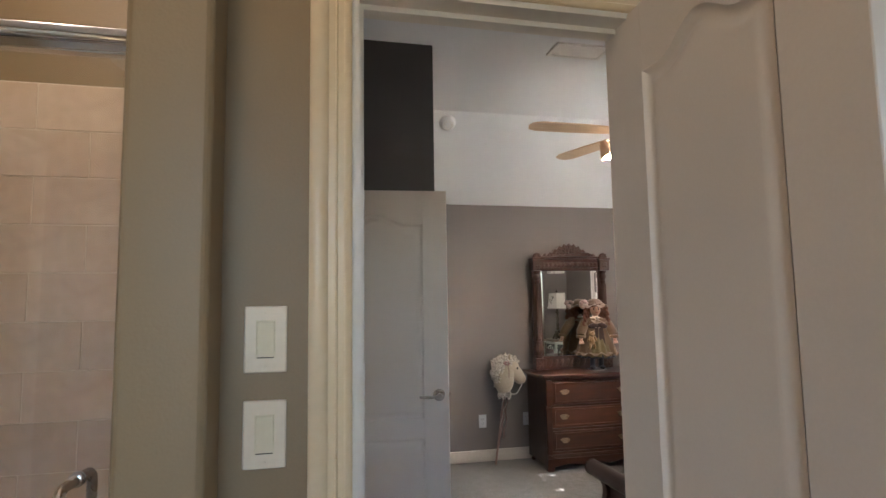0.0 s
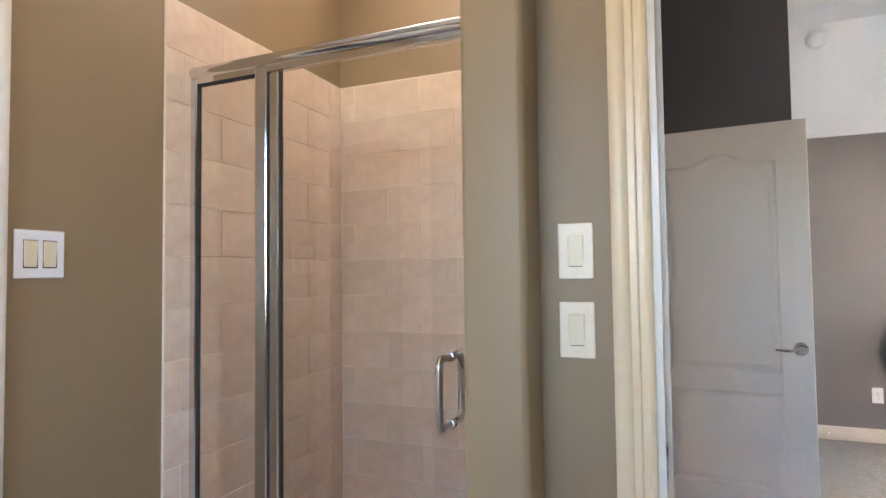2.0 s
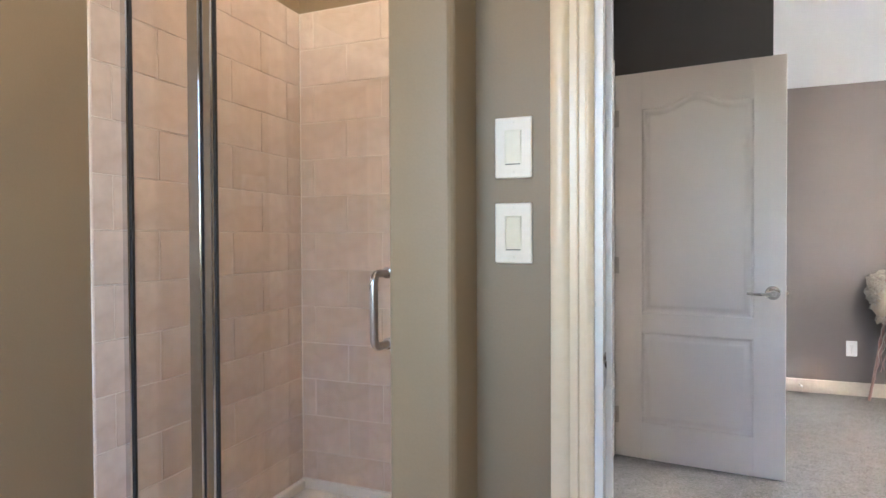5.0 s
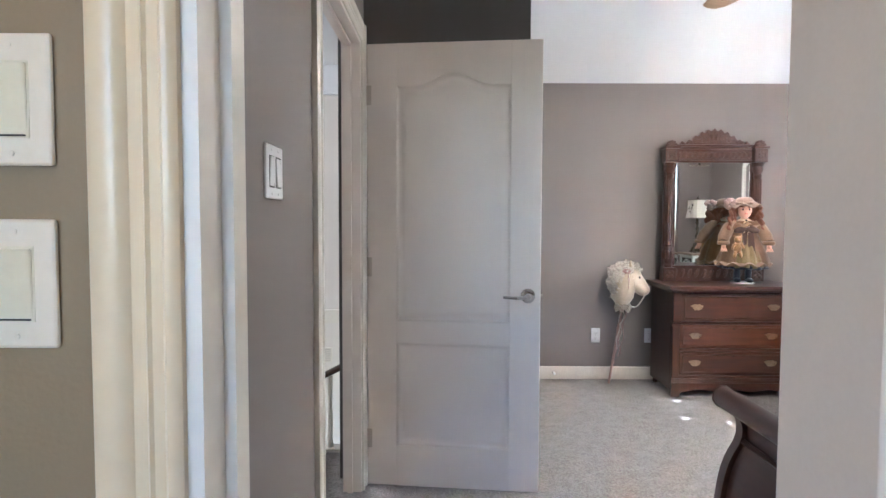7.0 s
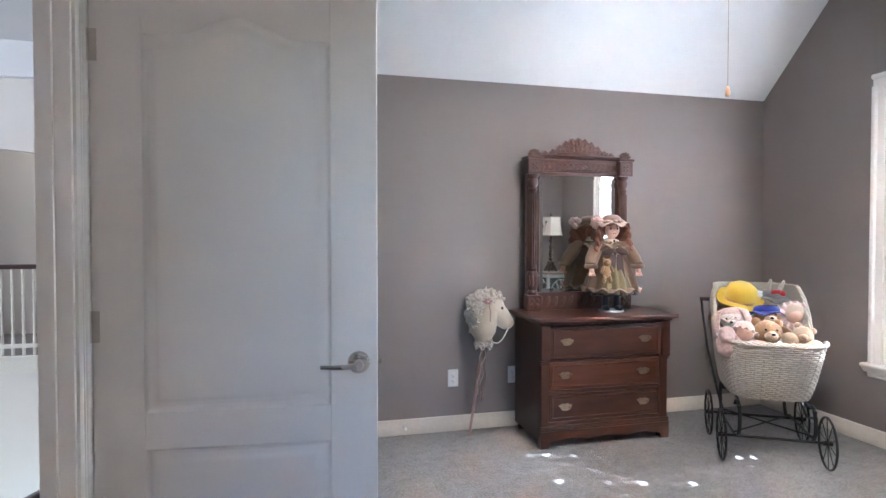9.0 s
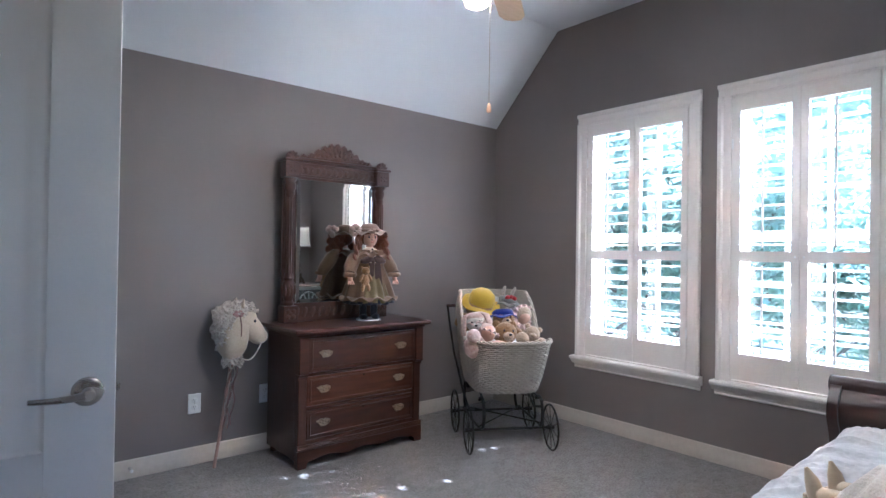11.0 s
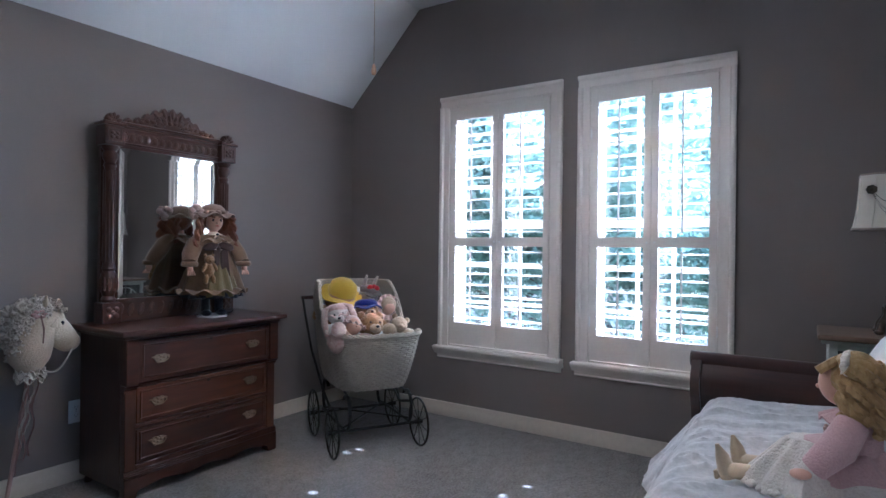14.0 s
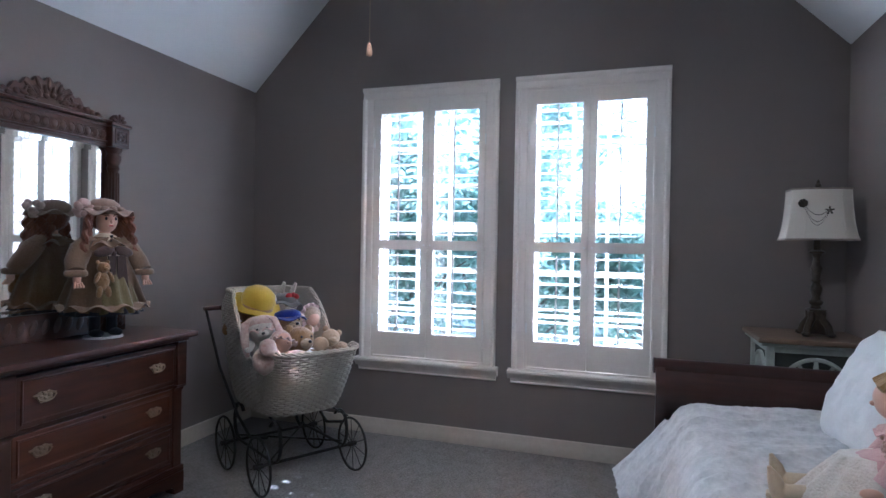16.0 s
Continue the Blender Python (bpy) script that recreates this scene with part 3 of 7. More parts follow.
def outlet(m, label):
    s = thing("wall_outlet", None, label, "outlet", m=m)
    part("plate", box(bmesh.new(), -0.035, 0.035, -0.006, 0, -0.057, 0.057, 0.003, 2), M_WPLATE, s)
    for z in (-0.0195, 0.0195):
        bm = lathe(bmesh.new(), [(0.0165, 0), (0.0165, 0.0016), (0.015, 0.002)], (0, -0.006, z), 18, m=Euler((radians(90), 0, 0)).to_matrix())
        soc = part("socket", bm, M_WPLATE, s)
        part("slots", boxes((-0.0075, -0.0055, -0.0084, -0.0078, z - 0.001, z + 0.007), (0.0055, 0.0075, -0.0084, -0.0078, z - 0.001, z + 0.007), (-0.002, 0.002, -0.0084, -0.0078, z - 0.010, z - 0.006)), M_DARK, soc)
    part("screw", lathe(bmesh.new(), [(0.003, 0), (0.003, 0.001)], (0, -0.006, 0), 10, m=Euler((radians(90), 0, 0)).to_matrix()), M_NICKEL, s)
    return s


outlet(pose(1.560, YN, 0.346), "white duplex outlet on the taupe wall")
outlet(pose(1.978, YN, 0.346), "white duplex outlet half hidden by the dresser")

# ---- the shower ----
GY, RZ = 0.172, 1.955
solid("shower_tile_backing", boxes((XL, XL + 0.006, 0.062, 1.07, 0.05, 2.175), (XL + 0.006, -0.215, 1.064, 1.07, 0.05, 2.175), (-0.2195, -0.215, 0.13, 1.064, 0.05, 2.175)), M_GROUT, "pale grout behind the shower tiles", "shower wall")
pan = thing("shower_pan", (-0.74, 0.6, 0), "white moulded shower pan with a raised curb", "shower pan")
bm = boxes((XL + 0.012, -0.223, 0.10, 1.062, 0.0, 0.06))
part("floor", bm, M_PAN, pan)
bm = box(bmesh.new(), XL + 0.012, -0.223, GY - 0.06, GY + 0.05, 0.0, 0.115, 0.012, 3)
part("curb", bm, M_PAN, pan)
bm = boxes((XL + 0.014, -0.226, 1.03, 1.060, 0.06, 0.10), (XL + 0.014, XL + 0.045, 0.25, 1.03, 0.06, 0.10), bevel=0.008)
part("rim", bm, M_PAN, pan)

enc = thing("shower_enclosure", (-0.74, GY, 0.115), "chrome-framed clear glass shower enclosure with a hinged door", "shower door")
bm = tube(bmesh.new(), [(XL + 0.008, GY, RZ), (-0.217, GY, RZ)], 0.022, 16)
part("header_rail", bm, M_CHROME, enc, "polished chrome header rail")
part("header_channel", boxes((XL + 0.008, -0.217, GY - 0.012, GY + 0.012, RZ - 0.038, RZ - 0.018)), M_CHROME, enc)
part("wall_channel", box(bmesh.new(), XL + 0.008, XL + 0.034, GY - 0.014, GY + 0.014, 0.115, RZ - 0.02, 0.003, 1), M_CHROME, enc)
part("gasket", boxes((XL + 0.034, XL + 0.040, GY - 0.006, GY + 0.006, 0.115, RZ - 0.038), (XL + 0.040, -0.990, GY - 0.006, GY + 0.006, RZ - 0.045, RZ - 0.038)), M_DARK, enc, "black rubber gasket")
part("post", box(bmesh.new(), -0.990, -0.945, GY - 0.016, GY + 0.016, 0.115, RZ - 0.02, 0.004, 2), M_CHROME, enc)
part("post_gap", boxes((-0.945, -0.938, GY - 0.006, GY + 0.006, 0.115, RZ - 0.038)), M_DARK, enc)
part("bottom_channel", boxes((XL + 0.034, -0.990, GY - 0.012, GY + 0.012, 0.115, 0.140)), M_CHROME, enc)
pane = part("fixed_pane", boxes((XL + 0.036, -0.988, GY - 0.003, GY + 0.003, 0.14, RZ - 0.038)), M_GLASS, enc, "clear fixed glass pane")
pane.visible_shadow = False
sdoor = part("door_pane", boxes((-0.905, -0.240, GY - 0.003, GY + 0.003, 0.135, RZ - 0.042)), M_GLASS, enc, "clear glass door, slightly ajar")
sdoor.visible_shadow = False
part("hinge_stile", box(bmesh.new(), -0.938, -0.903, GY - 0.013, GY + 0.013, 0.125, RZ - 0.040, 0.005, 3), M_CHROME, sdoor)
part("stile_gasket", boxes((-0.903, -0.897, GY - 0.006, GY + 0.006, 0.135, RZ - 0.042)), M_DARK, sdoor)
part("strike_jamb", boxes((-0.236, -0.223, GY - 0.014, GY + 0.014, 0.115, RZ - 0.02)), M_CHROME, enc)
HX = -0.345
for sgn, nm in ((-1, "outer_handle"), (1, "inner_handle")):
    z0, z1, c = 0.915, 1.085, 0.022
    pts = [(HX, GY, z0)]
    for i in range(7):
        a = math.pi / 2 * i / 6
        pts.append((HX, GY + sgn * (0.068 - c + c * math.sin(a)), z0 + c - c * math.cos(a)))
    for i in range(7):
        a = math.pi / 2 * i / 6
        pts.append((HX, GY + sgn * (0.068 - c + c * math.cos(a)), z1 - c + c * math.sin(a)))
    pts.append((HX, GY, z1))
    h = part(nm, tube(bmesh.new(), pts, 0.0095, 12), M_NICKEL, sdoor, "polished nickel D-shaped pull")
    for z in (z0, z1):
        part("rosette", lathe(bmesh.new(), [(0.014, 0.003), (0.014, 0.008), (0.011, 0.010)], (HX, GY, z), 16, m=Euler((radians(90 if sgn < 0 else -90), 0, 0)).to_matrix()), M_NICKEL, h)

# the door stands a hand's width ajar, turned about its hinge stile
hinge = Vector((-0.92, GY, 0)) - Vector((-0.74, GY, 0.115))
sdoor.matrix_local = Matrix.Translation(hinge) @ Euler((0, 0, radians(-3.5))).to_matrix().to_4x4() @ Matrix.Translation(-hinge)

# ---- the windows and their plantation shutters ----
slat_rnd = random.Random(31)


def shutter_window(name, y0, y1, label):
    z0, z1 = WZ
    w = thing(name, (XE, (y0 + y1) / 2, z0), label, "window", kind="structure")
    bm = bmesh.new()
    prof = [(0, 0), (0.008, 0), (0.010, 0.003), (0.010, 0.042), (0.014, 0.046), (0.024, 0.050), (0.027, 0.056), (0.027, 0.068), (0.022, 0.074), (0, 0.074)]
    profile_bar(bm, prof, (XE, y0, z0), (XE, y0, z1), (-1, 0, 0), (0, -1, 0))
    profile_bar(bm, prof, (XE, y1, z0), (XE, y1, z1), (-1, 0, 0), (0, 1, 0))
    profile_bar(bm, prof, (XE, y0 - 0.074, z1), (XE, y1 + 0.074, z1), (-1, 0, 0), (0, 0, 1))
    part("casing", bm, M_SHUT, w)
    bm = bmesh.new()
    sill = [(0, 0), (0.030, 0), (0.034, 0.008), (0.046, 0.020), (0.050, 0.030), (0.062, 0.036), (0.064, 0.050), (0.058, 0.056), (0, 0.056)]
    profile_bar(bm, sill, (XE, y0 - 0.092, z0 - 0.056), (XE, y1 + 0.092, z0 - 0.056), (-1, 0, 0), (0, 0, 1))
    part("window_sill", bm, M_SHUT, w)
    bm = bmesh.new()
    profile_bar(bm, [(0, 0), (0.010, 0.0), (0.016, 0.006), (0.012, 0.014), (0.018, 0.022), (0.018, 0.034), (0, 0.034)], (XE, y0 - 0.080, z0 - 0.088), (XE, y1 + 0.080, z0 - 0.088), (-1, 0, 0), (0, 0, 1))
    part("apron", bm, M_SHUT, w)
    part("reveal", boxes((XE + 0.001, XE + 0.15, y0 - 0.001, y0 + 0.012, z0, z1), (XE + 0.001, XE + 0.15, y1 - 0.012, y1 + 0.001, z0, z1), (XE + 0.001, XE + 0.15, y0, y1, z1 - 0.012, z1 + 0.001), (XE + 0.001, XE + 0.15, y0, y1, z0 - 0.001, z0 + 0.012)), M_SHUT, w)
    # sash behind
    f = part("window_frame", boxes((XE + 0.115, XE + 0.145, y0 + 0.012, y0 + 0.055, z0, z1), (XE + 0.115, XE + 0.145, y1 - 0.055, y1 - 0.012, z0, z1), (XE + 0.115, XE + 0.145, y0, y1, z1 - 0.06, z1 - 0.012), (XE + 0.115, XE + 0.145, y0, y1, z0 + 0.012, z0 + 0.06),
                                   (XE + 0.112, XE + 0.145, y0, y1, 1.33, 1.375)), M_SHUT, w)
    mid = (y0 + y1) / 2
    for a, b in ((z0 + 0.06, 1.33), (1.375, z1 - 0.06)):
        g = part("pane", boxes((XE + 0.128, XE + 0.132, y0 + 0.055, y1 - 0.055, a, b)), M_GLASS, f)
        g.visible_shadow = False
    # glazing bars
    for k in (1, 2):
        yb = y0 + 0.055 + (y1 - y0 - 0.11) * k / 3
        part("glazing_bar", boxes((XE + 0.122, XE + 0.138, yb - 0.010, yb + 0.010, z0 + 0.06, z1 - 0.06)), M_SHUT, f)
    for zb in (0.81, 1.07, 1.63, 1.88):
        part("glazing_bar", boxes((XE + 0.123, XE + 0.137, y0 + 0.055, y1 - 0.055, zb - 0.010, zb + 0.010)), M_SHUT, f)
    # hidden strip added to block light between the two shutter panels
    part("leak_stop", boxes((XE + 0.025, XE + 0.031, mid - 0.012, mid + 0.012, z0 + 0.016, z1 - 0.016)), M_SHUT, w)
    # two shutter panels
    for k, (a, b) in enumerate(((y0 + 0.014, mid - 0.0015), (mid + 0.0015, y1 - 0.014))):
        st = 0.040
        x0, x1 = XE - 0.004, XE + 0.024
        sp = part("shutter_panel", boxes((x0, x1, a, a + st, z0 + 0.016, z1 - 0.016), (x0, x1, b - st, b, z0 + 0.016, z1 - 0.016),
                                         (x0, x1, a + st, b - st, z1 - 0.096, z1 - 0.016), (x0, x1, a + st, b - st, z0 + 0.016, z0 + 0.170), (x0, x1, a + st, b - st, 1.207, 1.268), bevel=0.0), M_SHUT, w)
        for lo, hi in ((z0 + 0.170, 1.207), (1.268, z1 - 0.096)):
            n = round((hi - lo) / 0.0755)
            step = (hi - lo) / n
            rod = (a + b) / 2
            for i in range(n):
                zc = lo + step * (i + 0.5)
                ang = radians(SLAT_TILT + slat_rnd.uniform(-1.0, 1.0))
                sun_notch = slat_rnd.choice((0.008, 0.012, 0.024, 0.034, 0.044))
                bm = bmesh.new()
                # made-up cuts behind the tilt rod let slivers of sun onto the carpet
                for ya, yb, cut in ((a + st + 0.003, rod - 0.021, 0.0), (rod - 0.021, rod + 0.021, sun_notch), (rod + 0.021, b - st - 0.003, 0.0)):
                    pts = []
                    for j in range(14):
                        t = 2 * math.pi * j / 14
                        cx, cz = max(0.0455 * math.cos(t), -0.0455 + cut), 0.0042 * math.sin(t)
                        pts.append((XE + 0.010 + cx * math.cos(ang) - cz * math.sin(ang), zc + cx * math.sin(ang) + cz * math.cos(ang)))
                    slab(bm, pts, "y", ya, yb)
                part("slat", bm, M_SHUT, sp)
            part("tilt_rod", box(bmesh.new(), XE - 0.046, XE - 0.036, (a + b) / 2 - 0.005, (a + b) / 2 + 0.005, lo + 0.02, hi - 0.02, 0.002, 1), M_SHUT, sp)
        for z in (0.75, 1.9):
            hy = a - 0.004 if k == 0 else b + 0.004
            part("hinge", tube(bmesh.new(), [(XE - 0.008, hy, z - 0.03), (XE - 0.008, hy, z + 0.03)], 0.005, 8), M_WPLATE, sp)
        part("knob", blob(bmesh.new(), (XE - 0.010, (a + st / 2 if k else b - st / 2), 1.237), (0.006, 0.006, 0.006)), M_WPLATE, sp)
    return w


shutter_window("window_1", *W1, "white plantation shutters, open, in a moulded window casing")
shutter_window("window_2", *W2, "white plantation shutters, open, window beside the bed")


# ---- the dresser ----
DX0, DX1, DY0, DY1 = 1.985, 2.852, 3.462, 3.885
dresser = thing("dresser", ((DX0 + DX1) / 2, (DY0 + DY1) / 2, 0), "antique red-brown walnut three-drawer dresser with brass pulls", "dresser")
for x in (DX0, DX1 - 0.022):
    part("side_panel", boxes((x, x + 0.022, DY0 + 0.045, DY1, 0.04, 0.79)), M_WALNUTV, dresser)
part("back_panel", boxes((DX0 + 0.022, DX1 - 0.022, DY1 - 0.012, DY1, 0.06, 0.79)), M_WALNUTV, dresser)
for z in (0.09, 0.545):
    part("dust_board", boxes((DX0 + 0.022, DX1 - 0.022, DY0 + 0.05, DY1 - 0.012, z, z + 0.012)), M_WALNUTV, dresser)
for x in (DX0, DX1 - 0.052):
    part("front_post", box(bmesh.new(), x, x + 0.052, DY0, DY0 + 0.045, 0.0, 0.555, 0.004, 2), M_WALNUTV, dresser)
bm = box(bmesh.new(), DX0 - 0.045, DX1 + 0.045, DY0 - 0.058, DY1 + 0.012, 0.797, 0.825, 0.008, 3)
part("top", bm, M_WALNUT, dresser, "worn dark walnut top")
bm = box(bmesh.new(), DX0 - 0.018, DX1 + 0.018, DY0 - 0.026, DY1, 0.778, 0.797, 0.006, 2)
part("top_moulding", bm, M_WALNUT, dresser)
for x in (DX0 - 0.006, DX1 - 0.052):
    bm = bmesh.new()
    box(bm, x, x + 0.058, DY0 - 0.022, DY0 + 0.045, 0.555, 0.778, 0.004, 2)
    pts = [(DY0 - 0.022, 0.555), (DY0 - 0.016, 0.545), (DY0 - 0.004, 0.538), (DY0 + 0.001, 0.522), (DY0 + 0.03, 0.522), (DY0 + 0.03, 0.555)]
    slab(bm, pts, "x", x, x + 0.058)
    part("upper_post", bm, M_WALNUT, dresser)
for y, z0_, z1_ in ((0.004, 0.537, 0.556), (0.006, 0.335, 0.356), (0.004, 0.135, 0.158)):
    part("drawer_rail", box(bmesh.new(), DX0 + 0.052, DX1 - 0.052, DY0 + y, DY0 + 0.045, z0_, z1_, 0.003, 1), M_WALNUT, dresser)
bm = bmesh.new()
n = 30
x0, x1 = DX0 - 0.006, DX1 + 0.006
base = [(x0, 0.0), (x0 + 0.055, 0.0), (x0 + 0.060, 0.028)]
for i in range(n + 1):
    f = i / n
    base.append((x0 + 0.075 + (x1 - x0 - 0.15) * f, 0.040 + 0.018 * abs(math.sin(f * math.pi * 3)) ** 2))
base += [(x1 - 0.060, 0.028), (x1 - 0.055, 0.0), (x1, 0.0), (x1, 0.105), (x0, 0.105)]
slab(bm, base, "y", DY0 - 0.012, DY0 + 0.02)
part("plinth", bm, M_WALNUT, dresser)
bm = bmesh.new()
for z in (0.108, 0.118, 0.128):
    profile_bar(bm, [(0, 0), (0.013, 0), (0.015, 0.004), (0.012, 0.008), (0, 0.009)], (x0, DY0 + 0.004, z), (x1, DY0 + 0.004, z), (0, -1, 0), (0, 0, 1))
part("reeded_moulding", bm, M_WALNUT, dresser)
for x in (DX0 + 0.005, DX1 - 0.045):
    bm = bmesh.new()
    lathe(bm, [(0.018, 0), (0.02, 0.015), (0.014, 0.035), (0.02, 0.05)], (x + 0.02, DY1 - 0.04, 0), 12)
    part("back_foot", bm, M_WALNUTV, dresser)


def drawer(z0, z1, y, mat):
    d = part("drawer", box(bmesh.new(), DX0 + 0.055, DX1 - 0.055, y, y + 0.02, z0, z1, 0.004, 2), mat, dresser)
    bm = bmesh.new()
    p = [(0, 0), (0.004, 0.001), (0.005, 0.005), (0.002, 0.009), (0, 0.010)]
    a, b, c, e = DX0 + 0.072, DX1 - 0.072, z0 + 0.016, z1 - 0.016
    profile_bar(bm, p, (a, y, c), (b, y, c), (0, -1, 0), (0, 0, 1))
    profile_bar(bm, p, (a, y, e), (b, y, e), (0, -1, 0), (0, 0, -1))
    profile_bar(bm, p, (a, y, c), (a, y, e), (0, -1, 0), (1, 0, 0))
    profile_bar(bm, p, (b, y, c), (b, y, e), (0, -1, 0), (-1, 0, 0))
    part("bead", bm, mat, d)
    part("keyhole", lathe(bmesh.new(), [(0.007, 0), (0.007, 0.003), (0.003, 0.003)], ((DX0 + DX1) / 2, y, z1 - 0.030), 12, m=Euler((radians(90), 0, 0)).to_matrix()), M_DARK, d)
    zc = (z0 + z1) / 2 + 0.005
    for x in (2.146, 2.680):
        out = []
        for i in range(48):
            t = 2 * math.pi * i / 48
            r = 1 + 0.16 * math.cos(6 * t) + 0.10 * math.cos(10 * t)
            out.append((x + 0.037 * r * math.cos(t), zc + 0.004 + 0.021 * r * math.sin(t) + 0.006 * math.cos(2 * t)))
        pull = part("drawer_pull", slab(bmesh.new(), out, "y", y - 0.004, y + 0.001), M_BRASS, d, "pierced brass bail pull")
        bm = bmesh.new()
        for dx, dz, s in ((-0.018, 0.004, 0.009), (0.018, 0.004, 0.009), (0, 0.012, 0.010), (0, -0.006, 0.007), (-0.008, 0.018, 0.006), (0.008, 0.018, 0.006)):
            blob(bm, (x + dx, y - 0.005, zc + dz), (s, 0.004, s * 0.8), u=10, v=6)
        part("rosette", bm, M_BRASS, pull)
        pts = [(x + 0.034 * math.cos(math.pi + math.pi * i / 14), y - 0.012, zc + 0.004 + 0.022 * math.sin(math.pi + math.pi * i / 14)) for i in range(15)]
        part("bail", tube(bmesh.new(), pts, 0.0028, 8), M_BRASS, pull)
        for s in (-1, 1):
            part("post", tube(bmesh.new(), [(x + s * 0.034, y, zc + 0.004), (x + s * 0.034, y - 0.015, zc + 0.004)], 0.0045, 8), M_BRASS, pull)
    return d


drawer(0.562, 0.764, DY0 - 0.012, M_WALNUT)
drawer(0.360, 0.534, DY0 + 0.006, M_DRAWER)
drawer(0.161, 0.331, DY0 + 0.006, M_WALNUT)
dresser.scale = (1, 1, 0.959)

# ---- the carved mirror ----
MX0, MX1, MY, MZ = 1.972, 2.712, 3.690, 0.826
GX0, GX1, GZ0, GZ1 = 2.078, 2.612, 0.938, 1.676
mir = thing("dresser_mirror", ((MX0 + MX1) / 2, MY + 0.04, MZ), "carved dark walnut mirror with fluted columns and a crest", "mirror")
part("back_board", boxes((MX0 + 0.02, MX1 - 0.02, MY + 0.040, MY + 0.058, MZ, 1.79)), M_WALNUTV, mir)
glass = part("mirror_glass", boxes((GX0 - 0.004, GX1 + 0.004, MY + 0.026, MY + 0.032, GZ0 - 0.004, GZ1 + 0.004)), M_MIRROR, mir, "clear silvered mirror glass")
bm = bmesh.new()
for s, e, u in (((GX0, MY + 0.026, GZ0), (GX1, MY + 0.026, GZ0), (0, 0, 1)), ((GX0, MY + 0.026, GZ1), (GX1, MY + 0.026, GZ1), (0, 0, -1)), ((GX0, MY + 0.026, GZ0), (GX0, MY + 0.026, GZ1), (1, 0, 0)), ((GX1, MY + 0.026, GZ0), (GX1, MY + 0.026, GZ1), (-1, 0, 0))):
    profile_bar(bm, [(0, 0), (0.0022, 0.0), (0.0006, 0.022), (0, 0.022)], s, e, (0, -1, 0), u)
part("bevelled_edge", bm, M_MIRROR, glass)
bm = boxes((MX0 + 0.075, MX1 - 0.075, MY + 0.004, MY + 0.040, MZ, GZ0), bevel=0.004)
part("bottom_rail", bm, M_WALNUT, mir)
for i in range(11):
    x = MX0 + 0.105 + (MX1 - MX0 - 0.21) * i / 10
    part("carved_gadroon", blob(bmesh.new(), (x, MY + 0.004, MZ + 0.056), (0.016, 0.008, 0.034), (0, 18, 0), u=10, v=6), M_CARVED, mir)
bm = boxes((MX0 + 0.06, MX1 - 0.06, MY - 0.002, MY + 0.040, GZ1, 1.790), bevel=0.004)
part("top_rail", bm, M_WALNUT, mir)
for i in range(14):
    bm = bmesh.new()
    x = MX0 + 0.095 + (MX1 - MX0 - 0.19) * (i + 0.5) / 14
    tube(bm, [(x + 0.019 * math.cos(2 * math.pi * j / 14), MY - 0.003, 1.732 + 0.024 * math.sin(2 * math.pi * j / 14)) for j in range(14)], 0.003, 6, closed=True)
    blob(bm, (x, MY - 0.002, 1.732), (0.0165, 0.009, 0.020), u=10, v=6)
    part("carved_roundel", bm, M_CARVED, mir)
bm = bmesh.new()
for z in (1.692, 1.772):
    profile_bar(bm, [(0, 0), (0.010, 0.001), (0.012, 0.006), (0.006, 0.012), (0, 0.013)], (MX0 + 0.06, MY - 0.002, z), (MX1 - 0.06, MY - 0.002, z), (0, -1, 0), (0, 0, 1))
profile_bar(bm, [(0, 0), (0.018, 0.002), (0.022, 0.010), (0.012, 0.016), (0, 0.018)], (MX0 + 0.06, MY + 0.0, 1.788), (MX1 - 0.06, MY + 0.0, 1.788), (0, -1, 0), (0, 0, 1))
part("moulding", bm, M_WALNUT, mir)
